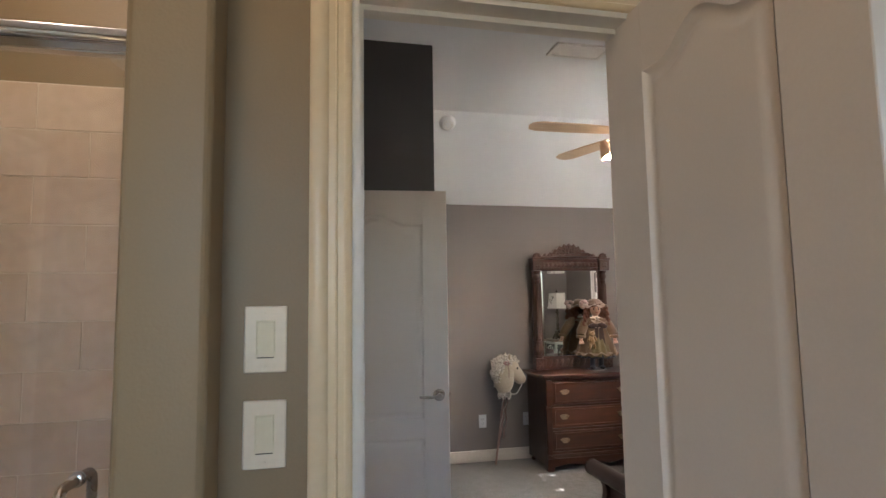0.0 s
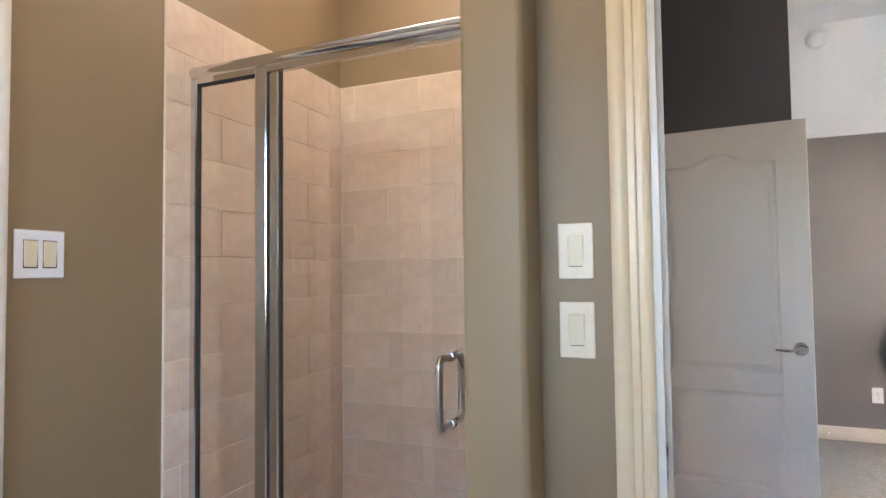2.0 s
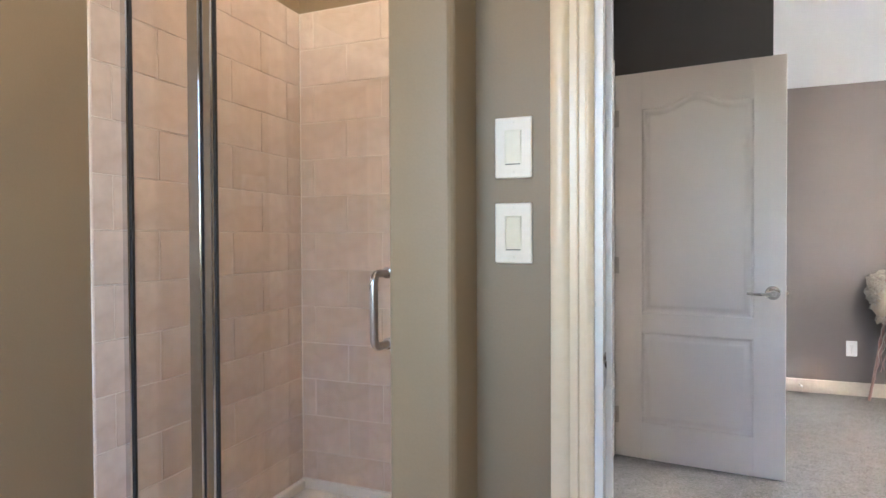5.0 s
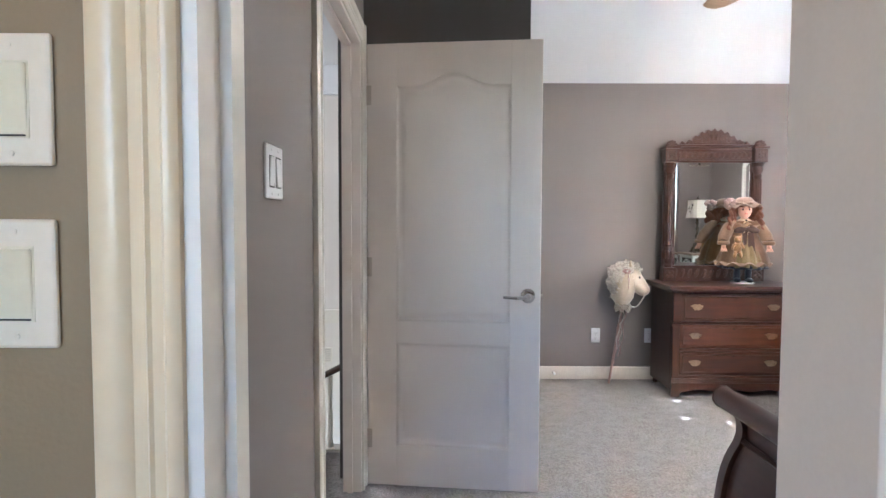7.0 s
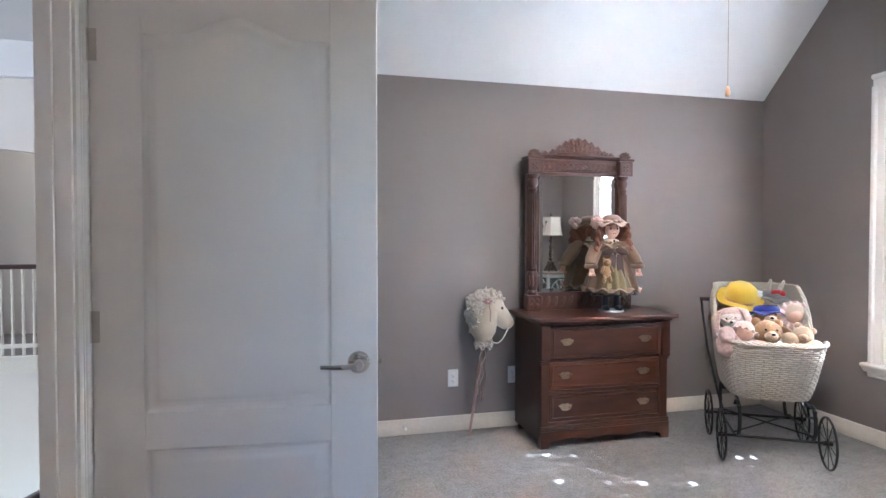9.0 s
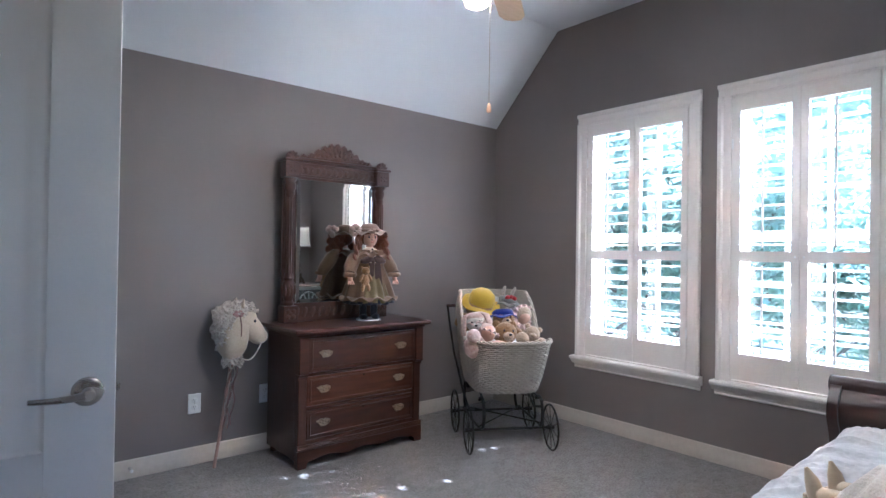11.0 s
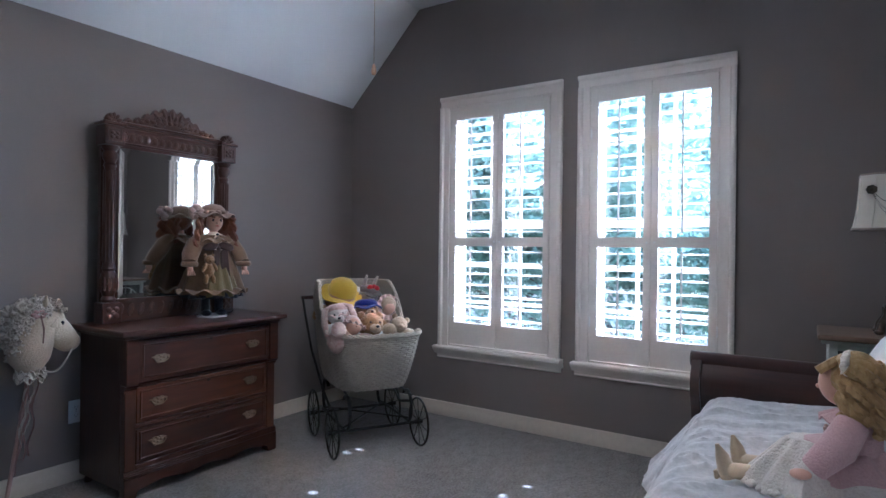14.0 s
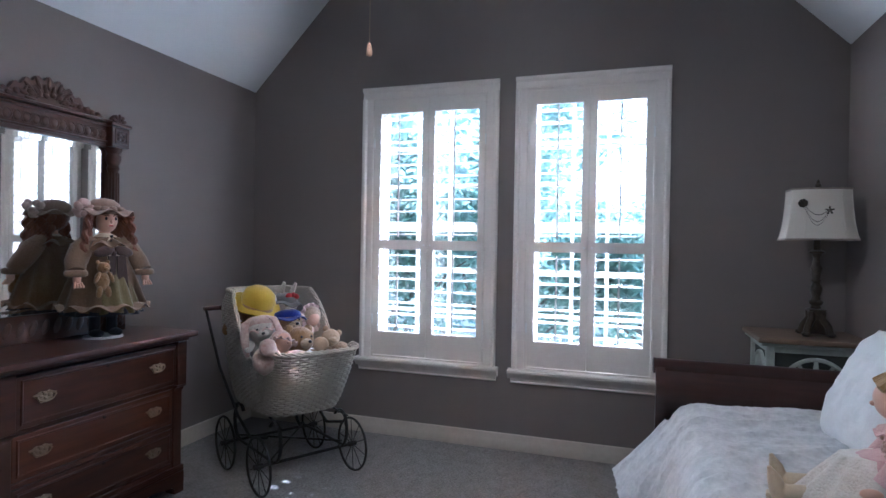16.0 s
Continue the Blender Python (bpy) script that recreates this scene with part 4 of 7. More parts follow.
for sx, xa in ((-1, MX0), (1, MX1 - 0.098)):
    xc = xa + 0.049
    col = part("column", lathe(bmesh.new(), [(0.030, 0.10), (0.034, 0.115), (0.026, 0.13), (0.034, 0.15), (0.038, 0.20), (0.036, 0.235), (0.026, 0.25), (0.032, 0.262), (0.027, 0.275), (0.026, 0.50), (0.024, 0.745), (0.030, 0.757), (0.024, 0.770), (0.034, 0.79), (0.036, 0.812), (0.028, 0.825), (0.040, 0.842), (0.040, 0.850)],
                               (xc, MY + 0.006, MZ), 24), M_WALNUTV, mir, "fluted turned column")
    bm = bmesh.new()
    for j in range(12):
        a = 2 * math.pi * j / 12
        tube(bm, [(xc + 0.0265 * math.cos(a), MY + 0.006 + 0.0265 * math.sin(a), MZ + 0.29), (xc + 0.0250 * math.cos(a), MY + 0.006 + 0.0250 * math.sin(a), MZ + 0.735)], 0.0042, 6)
    part("reeds", bm, M_WALNUTV, col)
    bm = bmesh.new()
    for j in range(10):
        a = 2 * math.pi * j / 10
        blob(bm, (xc + 0.035 * math.cos(a), MY + 0.006 + 0.035 * math.sin(a), MZ + 0.19), (0.010, 0.010, 0.035), u=8, v=6)
    part("leaf_carving", bm, M_CARVED, col)
    part("stile", boxes((xc - 0.034, xc + 0.034, MY + 0.022, MY + 0.044, MZ + 0.1, 1.68)), M_WALNUTV, mir)
    pl = part("plinth_block", box(bmesh.new(), xc - 0.046, xc + 0.046, MY - 0.038, MY + 0.050, MZ, MZ + 0.100, 0.005, 2), M_WALNUT, mir)
    bm = bmesh.new()
    for dx, dz in ((0, 0), (-0.017, -0.016), (0.017, -0.016), (-0.017, 0.016), (0.017, 0.016)):
        blob(bm, (xc + dx, MY - 0.038, MZ + 0.052 + dz), (0.015, 0.007, 0.014), u=10, v=6)
    part("flower", bm, M_CARVED, pl)
    tb = part("top_block", box(bmesh.new(), xc - 0.048, xc + 0.048, MY - 0.042, MY + 0.050, 1.678, 1.772, 0.004, 2), M_WALNUT, mir)
    bm = boxes((xc - 0.034, xc + 0.034, MY - 0.047, MY - 0.041, 1.694, 1.702), (xc - 0.034, xc + 0.034, MY - 0.047, MY - 0.041, 1.752, 1.760), (xc - 0.034, xc - 0.027, MY - 0.047, MY - 0.041, 1.702, 1.752), (xc + 0.027, xc + 0.034, MY - 0.047, MY - 0.041, 1.702, 1.752))
    for dx, dz in ((0, 0), (-0.012, 0.010), (0.012, 0.010), (-0.012, -0.010), (0.012, -0.010)):
        blob(bm, (xc + dx, MY - 0.042, 1.727 + dz), (0.010, 0.006, 0.009), u=10, v=6)
    part("square_carving", bm, M_CARVED, tb)
    bm = box(bmesh.new(), xc - 0.056, xc + 0.056, MY - 0.052, MY + 0.052, 1.772, 1.788, 0.005, 2)
    part("cap", bm, M_WALNUT, tb)
    bm = blob(bmesh.new(), (xc, MY - 0.01, 1.790), (0.040, 0.024, 0.044), u=16, v=10)
    for j in range(5):
        a = math.pi * (j + 0.5) / 5
        blob(bm, (xc + 0.026 * math.cos(a), MY - 0.032, 1.792 + 0.028 * math.sin(a)), (0.009, 0.007, 0.015), (0, 90 - math.degrees(a), 0), u=8, v=6)
    part("finial", bm, M_CARVED, tb, "carved shell finial")
cx = (MX0 + MX1) / 2
out = []
n = 60
for i in range(n + 1):
    f = -1 + 2 * i / n
    h = 0.020 + 0.090 * max(0, math.cos(f * 1.9)) ** 1.2 * (abs(f) < 0.82) + 0.010 * math.cos(f * 34)
    out.append((cx + f * 0.255, 1.800 + max(0.010, h)))
crest = part("crest", slab(bmesh.new(), [(cx - 0.255, 1.798), (cx + 0.255, 1.798)] + out[::-1], "y", MY + 0.004, MY + 0.030), M_CARVED, mir, "carved leaf crest")
bm = bmesh.new()
rnd = random.Random(4)
for i in range(15):
    a = math.pi * (i + 0.5) / 15
    r = 0.052 + 0.026 * (i % 2)
    blob(bm, (cx + 1.5 * r * math.cos(a), MY + 0.002, 1.806 + r * math.sin(a) * 1.05), (0.009, 0.010, 0.026), (0, 90 - math.degrees(a), 0), u=8, v=6)
for i in range(16):
    f = (i - 7.5) / 7.5
    blob(bm, (cx + f * 0.23, MY + 0.000, 1.812 + 0.030 * (1 - abs(f)) + rnd.uniform(-0.004, 0.006)), (0.014, 0.009, 0.011), (0, rnd.uniform(-40, 40), 0), u=8, v=6)
for s in (-1, 1):
    tube(bm, [(cx + s * (0.075 + 0.030 * (1 - j / 22) * math.cos(j * 0.55)), MY + 0.000, 1.838 + 0.030 * (1 - j / 22) * math.sin(j * 0.55)) for j in range(22)], 0.0055, 6)
part("leaf_carving", bm, M_CARVED, crest)
mir.location = (2.392, 3.815, 0.7915)
mir.scale = (1.025, 1, 1.0476)

# ---- dolls and toys: one mesh each ----
def joined(name, pieces, m, label, category, group=""):
    """One mesh from (bmesh, material) pieces, set at the pose m."""
    bm_all = bmesh.new()
    mats = []
    me = bpy.data.meshes.new(name)
    for bm, mat in pieces:
        if mat not in mats:
            mats.append(mat)
        k = mats.index(mat)
        bmesh.ops.recalc_face_normals(bm, faces=bm.faces)
        smooth(bm, 55)
        for f in bm.faces:
            f.material_index = k
        tmp = bpy.data.meshes.new("tmp")
        bm.to_mesh(tmp)
        bm.free()
        bm_all.from_mesh(tmp)
        bpy.data.meshes.remove(tmp)
    bm_all.to_mesh(me)
    bm_all.free()
    for mat in mats:
        me.materials.append(mat)
    ob = new(name, me)
    ob.matrix_world = m
    return tagged(ob, label, category, group)


M_SKIN = material("porcelain_skin", ((0.62, 0.36, 0.26), (0.70, 0.43, 0.32)), 0.35, grain=60, patch=10, bump=0.0)
M_HAIR = material("auburn_hair", ((0.085, 0.026, 0.012), (0.21, 0.066, 0.026)), 0.45, grain=160, patch=14, bump=0.9, stretch=(1, 1, 0.25), depth=0.006)
M_BLOND = material("blond_curls", ((0.28, 0.165, 0.055), (0.56, 0.38, 0.17)), 0.5, grain=90, patch=18, bump=0.9, stretch=(1, 1, 0.4), depth=0.006)
M_COAT = fabric("tan_coat_cloth", (0.150, 0.094, 0.058), (0.255, 0.165, 0.108))
M_HATC = fabric("dusty_rose_hat_cloth", (0.23, 0.150, 0.115), (0.34, 0.240, 0.190))
M_SASH = fabric("brown_sash_cloth", (0.045, 0.028, 0.024), (0.085, 0.050, 0.042))
M_SKIRT = fabric("olive_underskirt_cloth", (0.13, 0.100, 0.045), (0.21, 0.165, 0.085))
M_BLOUSE = fabric("cream_blouse_cloth", (0.56, 0.44, 0.33), (0.66, 0.54, 0.42))
M_NAVY = fabric("dark_navy_cloth", (0.018, 0.019, 0.028), (0.04, 0.042, 0.06))
M_TEDDY = fabric("tan_plush", (0.26, 0.145, 0.065), (0.40, 0.245, 0.125), grain=240, patch=16, bump=1.0, depth=0.006)
M_RED = fabric("red_ribbon", (0.36, 0.025, 0.035), (0.50, 0.05, 0.06))
M_DUSTY = fabric("pale_rose_cloth", (0.44, 0.30, 0.26), (0.58, 0.42, 0.37))


def frill(bm, at, r0, r1, z, waves, amp, n=96, sx=1.0, sy=1.0, thick=0.004, a0=0.0, a1=2 * math.pi, drop=0.0):
    """A gathered ring of cloth from radius r0 out to r1."""
    top, bot = [], []
    cl = abs(a1 - a0 - 2 * math.pi) < 1e-6
    k = n if cl else n + 1
    for lay in (0, 1):
        rows = []
        for r, am in ((r0, 0.3), ((r0 + r1) / 2, 0.7), (r1, 1.0)):
            f = (r - r0) / max(1e-6, r1 - r0)
            rows.append([bm.verts.new((at[0] + sx * r * math.cos(a0 + (a1 - a0) * j / n), at[1] + sy * r * math.sin(a0 + (a1 - a0) * j / n),
                                       at[2] + z + am * amp * math.sin(waves * (a0 + (a1 - a0) * j / n)) - drop * f + (thick if lay else 0))) for j in range(k)])
        for a, b in zip(rows, rows[1:]):
            for j in range(n):
                bm.faces.new((a[j], a[(j + 1) % k], b[(j + 1) % k], b[j]))
        (bot if not lay else top).append(rows)
    lo, hi = bot[0], top[0]
    for a, b in ((lo[0], hi[0]), (lo[2], hi[2])):
        for j in range(n):
            bm.faces.new((a[j], a[(j + 1) % k], b[(j + 1) % k], b[j]))
    return bm


def folds(bm, prof, at, waves, n=72, sx=1.0, sy=1.0):
    """A skirt: prof rows (radius, height, fold depth)."""
    rings = []
    for r, h, d in prof:
        rings.append([bm.verts.new((at[0] + sx * (r + d * math.sin(waves * a) + 0.4 * d * math.sin((waves * 2 + 1) * a + 1)) * math.cos(a), at[1] + sy * (r + d * math.sin(waves * a)) * math.sin(a), at[2] + h + 0.4 * d * math.cos(waves * a * 0.5)))
                      for a in [2 * math.pi * j / n for j in range(n)]])
    for a, b in zip(rings, rings[1:]):
        for j in range(n):
            bm.faces.new((a[j], a[(j + 1) % n], b[(j + 1) % n], b[j]))
    bm.faces.new(rings[0][::-1])
    bm.faces.new(rings[-1])
    return bm


# the standing doll, about 0.6 m tall, facing -y
P = []
b = bmesh.new()
lathe(b, [(0.078, 0), (0.078, 0.006), (0.070, 0.009)], (0, 0, 0), 24)
P.append((b, M_WPLATE))
b = bmesh.new()
for s in (-1, 1):
    blob(b, (s * 0.040, -0.022, 0.022), (0.024, 0.046, 0.018))
    tube(b, [(s * 0.036, 0, 0.02), (s * 0.036, 0, 0.15)], 0.022, 12)
P.append((b, M_NAVY))
P.append((folds(bmesh.new(), [(0.158, 0.108, 0.008), (0.150, 0.125, 0.006), (0.09, 0.20, 0.003)], (0, 0, 0), 16), M_NAVY))
P.append((folds(bmesh.new(), [(0.150, 0.118, 0.010), (0.135, 0.16, 0.008), (0.095, 0.27, 0.004), (0.060, 0.345, 0.001)], (0, -0.012, 0), 14, sx=0.9), M_SKIRT))
# coat with an open front
b = bmesh.new()
n = 64
prof = [(0.176, 0.128, 0.012), (0.167, 0.150, 0.011), (0.136, 0.24, 0.008), (0.098, 0.335, 0.004), (0.082, 0.40, 0.001), (0.060, 0.440, 0.0)]
rings = []
for r, h, d in prof:
    gap = 0.45 if h < 0.33 else 0.28
    rings.append([b.verts.new(((r + d * math.sin(9 * a)) * math.sin(a), -(r + d * math.sin(9 * a)) * math.cos(a) * 0.86, h + 0.3 * d * math.cos(7 * a))) for a in [gap + (2 * math.pi - 2 * gap) * j / n for j in range(n + 1)]])
for a, c in zip(rings, rings[1:]):
    for j in range(n):
        b.faces.new((a[j], a[j + 1], c[j + 1], c[j]))
r = bmesh.ops.solidify(b, geom=b.faces[:], thickness=0.006)
P.append((b, M_COAT))
b = bmesh.new()
blob(b, (0, -0.004, 0.385), (0.074, 0.056, 0.075))
P.append((b, M_BLOUSE))
b = bmesh.new()
for s in (-1, 1):
    tube(b, [(s * 0.058, 0, 0.428), (s * 0.100, -0.012, 0.385), (s * 0.132, -0.034, 0.330), (s * 0.142, -0.058, 0.292)], [0.034, 0.045, 0.042, 0.036], 14)
    lathe(b, [(0.034, -0.014), (0.042, -0.008), (0.043, 0.006), (0.036, 0.014)], (s * 0.143, -0.062, 0.286), 16)
    slab(b, [(s * 0.012, 0.44), (s * 0.075, 0.425), (s * 0.092, 0.385), (s * 0.045, 0.370)], "y", -0.062, -0.050)
frill(b, (0, 0.004, 0.432), 0.040, 0.104, 0, 8, 0.010, drop=0.030)
frill(b, (0, 0.004, 0.150), 0.145, 0.186, 0, 11, 0.012, drop=0.014)
P.append((b, M_COAT))
b = bmesh.new()
for s in (-1, 1):
    blob(b, (s * 0.144, -0.074, 0.262), (0.015, 0.018, 0.025))
    for k in range(4):
        tube(b, [(s * 0.144 + (k - 1.5) * 0.008, -0.082, 0.250), (s * 0.144 + (k - 1.5) * 0.012, -0.094, 0.228)], 0.0045, 6)
tube(b, [(0, 0, 0.43), (0, 0, 0.475)], 0.022, 12)
blob(b, (0, -0.012, 0.512), (0.044, 0.046, 0.054), u=20, v=14)
blob(b, (0, -0.058, 0.506), (0.006, 0.008, 0.008))
P.append((b, M_SKIN))
b = bmesh.new()
for s in (-1, 1):
    lathe(b, [(0.007, -0.002), (0.009, 0.0), (0.004, 0.002)], (s * 0.017, -0.052, 0.519), 10, m=Euler((radians(90), 0, 0)).to_matrix())
for z in (0.420, 0.443):
    blob(b, (0, -0.060, z), (0.007, 0.004, 0.007))
P.append((b, M_NAVY))
b = bmesh.new()
for s in (-1, 1):
    blob(b, (s * 0.004, -0.0555, 0.489), (0.0055, 0.003, 0.003))
P.append((b, M_RED))
b = bmesh.new()
for s in (-1, 1):
    tube(b, [(s * 0.008, -0.053, 0.531), (s * 0.017, -0.053, 0.535), (s * 0.027, -0.047, 0.531)], 0.0022, 5)
P.append((b, M_HAIR))
b = bmesh.new()
blob(b, (0, 0.014, 0.522), (0.056, 0.048, 0.056), rough=0.08)
rnd = random.Random(2)
for s in (-1, 1):
    for k in range(13):
        x0_, y0_ = s * (0.042 + 0.0040 * k), 0.030 - 0.0065 * k + rnd.uniform(-0.004, 0.004)
        pts = [(x0_ + s * 0.020 * j / 14 + 0.007 * math.cos(j * 1.3 + k), y0_ + 0.007 * math.sin(j * 1.3 + k), 0.535 - 0.0110 * j) for j in range(16)]
        tube(b, pts, 0.0115, 6)
for k in range(9):
    a = math.pi * (k + 0.5) / 9
    tube(b, [(0.034 * math.cos(a), -0.030, 0.560), (0.044 * math.cos(a), -0.054, 0.545 - 0.006 * abs(math.cos(a)))], 0.008, 6)
P.append((b, M_HAIR))
b = bmesh.new()
lathe(b, [(0.068, 0.540), (0.070, 0.556), (0.062, 0.585), (0.040, 0.604), (0.008, 0.610)], (0, 0.010, 0), 28)
frill(b, (0, -0.002, 0.556), 0.060, 0.112, 0, 6, 0.013, drop=0.016)
for k in range(7):
    a = 0.3 + k * 0.42
    blob(b, (0.066 * math.cos(a + 3.6), 0.006 + 0.066 * math.sin(a + 3.6), 0.560), (0.020, 0.018, 0.014), rough=0.25, seed=k)
P.append((b, M_HATC))
b = bmesh.new()
for k in range(9):
    a = 2 * math.pi * k / 9
    blob(b, (-0.092 + 0.026 * math.cos(a), -0.016 + 0.018 * math.sin(a * 2), 0.560 + 0.026 * math.sin(a)), (0.020, 0.014, 0.018), rough=0.3, seed=k)
P.append((b, M_DUSTY))
b = bmesh.new()
for s in (-1, 1):
    blob(b, (s * 0.040, -0.080, 0.378), (0.044, 0.014, 0.022), (0, s * 14, 0))
    slab(b, [(s * 0.002, 0.36), (s * 0.036, 0.36), (s * (0.056 if s > 0 else 0.020), 0.185 if s > 0 else 0.26), (s * 0.006, 0.19 if s > 0 else 0.25)], "y", -0.106, -0.098)
blob(b, (0, -0.078, 0.370), (0.012, 0.012, 0.014))
P.append((b, M_SASH))
b = bmesh.new()
tx, ty, tz = -0.062, -0.112, 0.255
blob(b, (tx, ty, tz), (0.028, 0.024, 0.040), rough=0.05)
blob(b, (tx, ty - 0.006, tz + 0.056), (0.026, 0.024, 0.024), rough=0.05)
blob(b, (tx, ty - 0.028, tz + 0.050), (0.010, 0.010, 0.008))
for s in (-1, 1):
    blob(b, (tx + s * 0.020, ty, tz + 0.078), (0.009, 0.006, 0.009))
    blob(b, (tx + s * 0.028, ty - 0.012, tz + 0.015), (0.010, 0.012, 0.026), (0, s * -25, 0))
    blob(b, (tx + s * 0.018, ty - 0.012, tz - 0.046), (0.012, 0.014, 0.026), (0, s * -8, 0))
P.append((b, M_TEDDY))
joined("standing_doll", P, pose(2.556, 3.640, 0.7915, 0, 0, -14) @ Matrix.Scale(1.035, 4), "standing doll in a tan coat and flowered hat, holding a teddy", "doll")

# the hobby horse leaning on the wall
HH = fabric("ivory_plush", (0.50, 0.41, 0.30), (0.64, 0.54, 0.42), grain=120, patch=8)
HL = fabric("white_lace", (0.48, 0.42, 0.35), (0.66, 0.59, 0.51), grain=220, patch=30, bump=1.0)
RIB = fabric("dusty_rose_ribbon", (0.34, 0.20, 0.185), (0.48, 0.30, 0.28))
horse = thing("hobby_horse", (1.628, 3.765, 0.0), "ivory plush hobby horse with lace mane leaning on the wall", "hobby horse")
HY = 3.800
part("stick", tube(bmesh.new(), [(1.628, 3.765, 0.006), (1.680, 3.785, 0.29), (1.733, HY, 0.62)], 0.0090, 12), fabric("rose_ribbon_wrap", (0.36, 0.23, 0.20), (0.48, 0.32, 0.28)), horse, "ribbon-wrapped wooden stick")
b = bmesh.new()
tube(b, [(1.736, HY, 0.612), (1.728, HY, 0.660), (1.735, HY, 0.740), (1.770, HY - 0.002, 0.815)], [0.050, 0.082, 0.090, 0.084], 20)
blob(b, (1.778, HY - 0.004, 0.822), (0.094, 0.070, 0.092), u=22, v=14)
tube(b, [(1.796, HY - 0.006, 0.812), (1.838, HY - 0.014, 0.768), (1.874, HY - 0.020, 0.728)], [0.072, 0.064, 0.053], 18)
blob(b, (1.877, HY - 0.020, 0.724), (0.054, 0.050, 0.048))
for q in (-1, 1):
    tube(b, [(1.775, HY + q * 0.045, 0.885), (1.768, HY + q * 0.058, 0.925), (1.772, HY + q * 0.060, 0.950)], [0.020, 0.018, 0.005], 10, flat=0.6)
part("head", b, HH, horse)


def ruffle(bm, at, r, rx, ry, rz, waves=6):
    """A small gathered round of lace, turned at will."""
    n0 = len(bm.verts)
    frill(bm, (0, 0, 0), r * 0.15, r, 0, waves, r * 0.30, n=22, thick=0.0025)
    vs = bm.verts[:][n0:]
    m = Matrix.Translation(at) @ Euler((rx, ry, rz)).to_matrix().to_4x4()
    bmesh.ops.transform(bm, matrix=m, verts=vs)


rnd = random.Random(9)
b = bmesh.new()
for i in range(78):
    a = radians(42 + 190 * (i / 77))
    rr = 0.094 + 0.018 * rnd.random()
    ruffle(b, (1.752 + rr * 1.02 * math.cos(a), HY + rnd.uniform(-0.055, 0.045), 0.806 + rr * 1.02 * math.sin(a)), rnd.uniform(0.024, 0.040), rnd.uniform(-1.2, 1.2), math.pi / 2 - a + rnd.uniform(-0.5, 0.5), rnd.uniform(-0.6, 0.6))
for i in range(26):
    ruffle(b, (1.650 + 0.040 * rnd.random(), HY + rnd.uniform(-0.05, 0.04), 0.665 + 0.11 * rnd.random()), rnd.uniform(0.024, 0.036), rnd.uniform(-1.3, 1.3), rnd.uniform(-1.3, 1.3), rnd.uniform(0, 3))
for i in range(40):
    a = radians(60 + 150 * rnd.random())
    rr = 0.045 + 0.05 * rnd.random()
    ruffle(b, (1.752 + rr * math.cos(a), HY - 0.066 + 0.30 * max(0, rr - 0.05), 0.822 + rr * math.sin(a)), rnd.uniform(0.014, 0.024), 1.57 + rnd.uniform(-0.5, 0.5), rnd.uniform(-0.5, 0.5), rnd.uniform(0, 3))
part("lace_mane", b, HL, horse, "ruffled white lace mane")
b = bmesh.new()
for k in range(3):
    frill(b, (1.735, HY, 0.576 + 0.020 * k), 0.012, 0.058 + 0.006 * (k == 1), 0, 7 + k, 0.012, drop=0.014)
part("neck_ruffle", b, HL, horse)
for k in range(5):
    x_ = 1.722 + 0.010 * (k - 2)
    ln = (0.42, 0.30, 0.36, 0.24, 0.34)[k]
    pts = [(x_ - 0.030 * j / 11 + 0.009 * math.sin(j * 1.1 + k * 1.7), HY - 0.030 - 0.004 * k, 0.575 - ln * j / 11) for j in range(12)]
    part("ribbon", tube(bmesh.new(), pts, [0.010 + 0.003 * math.sin(j * 0.9 + k) for j in range(12)], 6, flat=0.18), RIB if k % 2 == 0 else HL, horse)
b = bmesh.new()
for k in range(6):
    a = 2 * math.pi * k / 6
    blob(b, (1.738 + 0.022 * math.cos(a), HY - 0.072, 0.868 + 0.012 * math.sin(a)), (0.016, 0.009, 0.010), rough=0.2, seed=k)
tube(b, [(1.742, HY - 0.080, 0.866), (1.748, HY - 0.098, 0.80), (1.744, HY - 0.100, 0.74)], [0.006, 0.009, 0.006], 6, flat=0.25)
part("rose_bow", b, RIB, horse)
b = bmesh.new()
for j in range(40):
    f = j / 39
    blob(b, (1.880 - 0.105 * f, HY - 0.062 + 0.02 * f, 0.690 - 0.085 * f - 0.045 * math.sin(math.pi * f)), (0.0046, 0.0046, 0.0046), u=8, v=5)
part("pearl_reins", b, material("pearl", ((0.66, 0.60, 0.52), (0.76, 0.70, 0.63)), 0.25, grain=50, patch=20, bump=0), horse, "string of pearl beads")
part("eye", blob(bmesh.new(), (1.836, HY - 0.068, 0.820), (0.008, 0.004, 0.010)), M_NAVY, horse)

# ---- the wicker doll carriage ----
CM = pose(3.1515, 2.9275, 0, 0, 0, -30.6)
car = thing("doll_carriage", None, "antique white wicker doll carriage on black iron wheels", "doll carriage", m=CM)
WR = 0.145


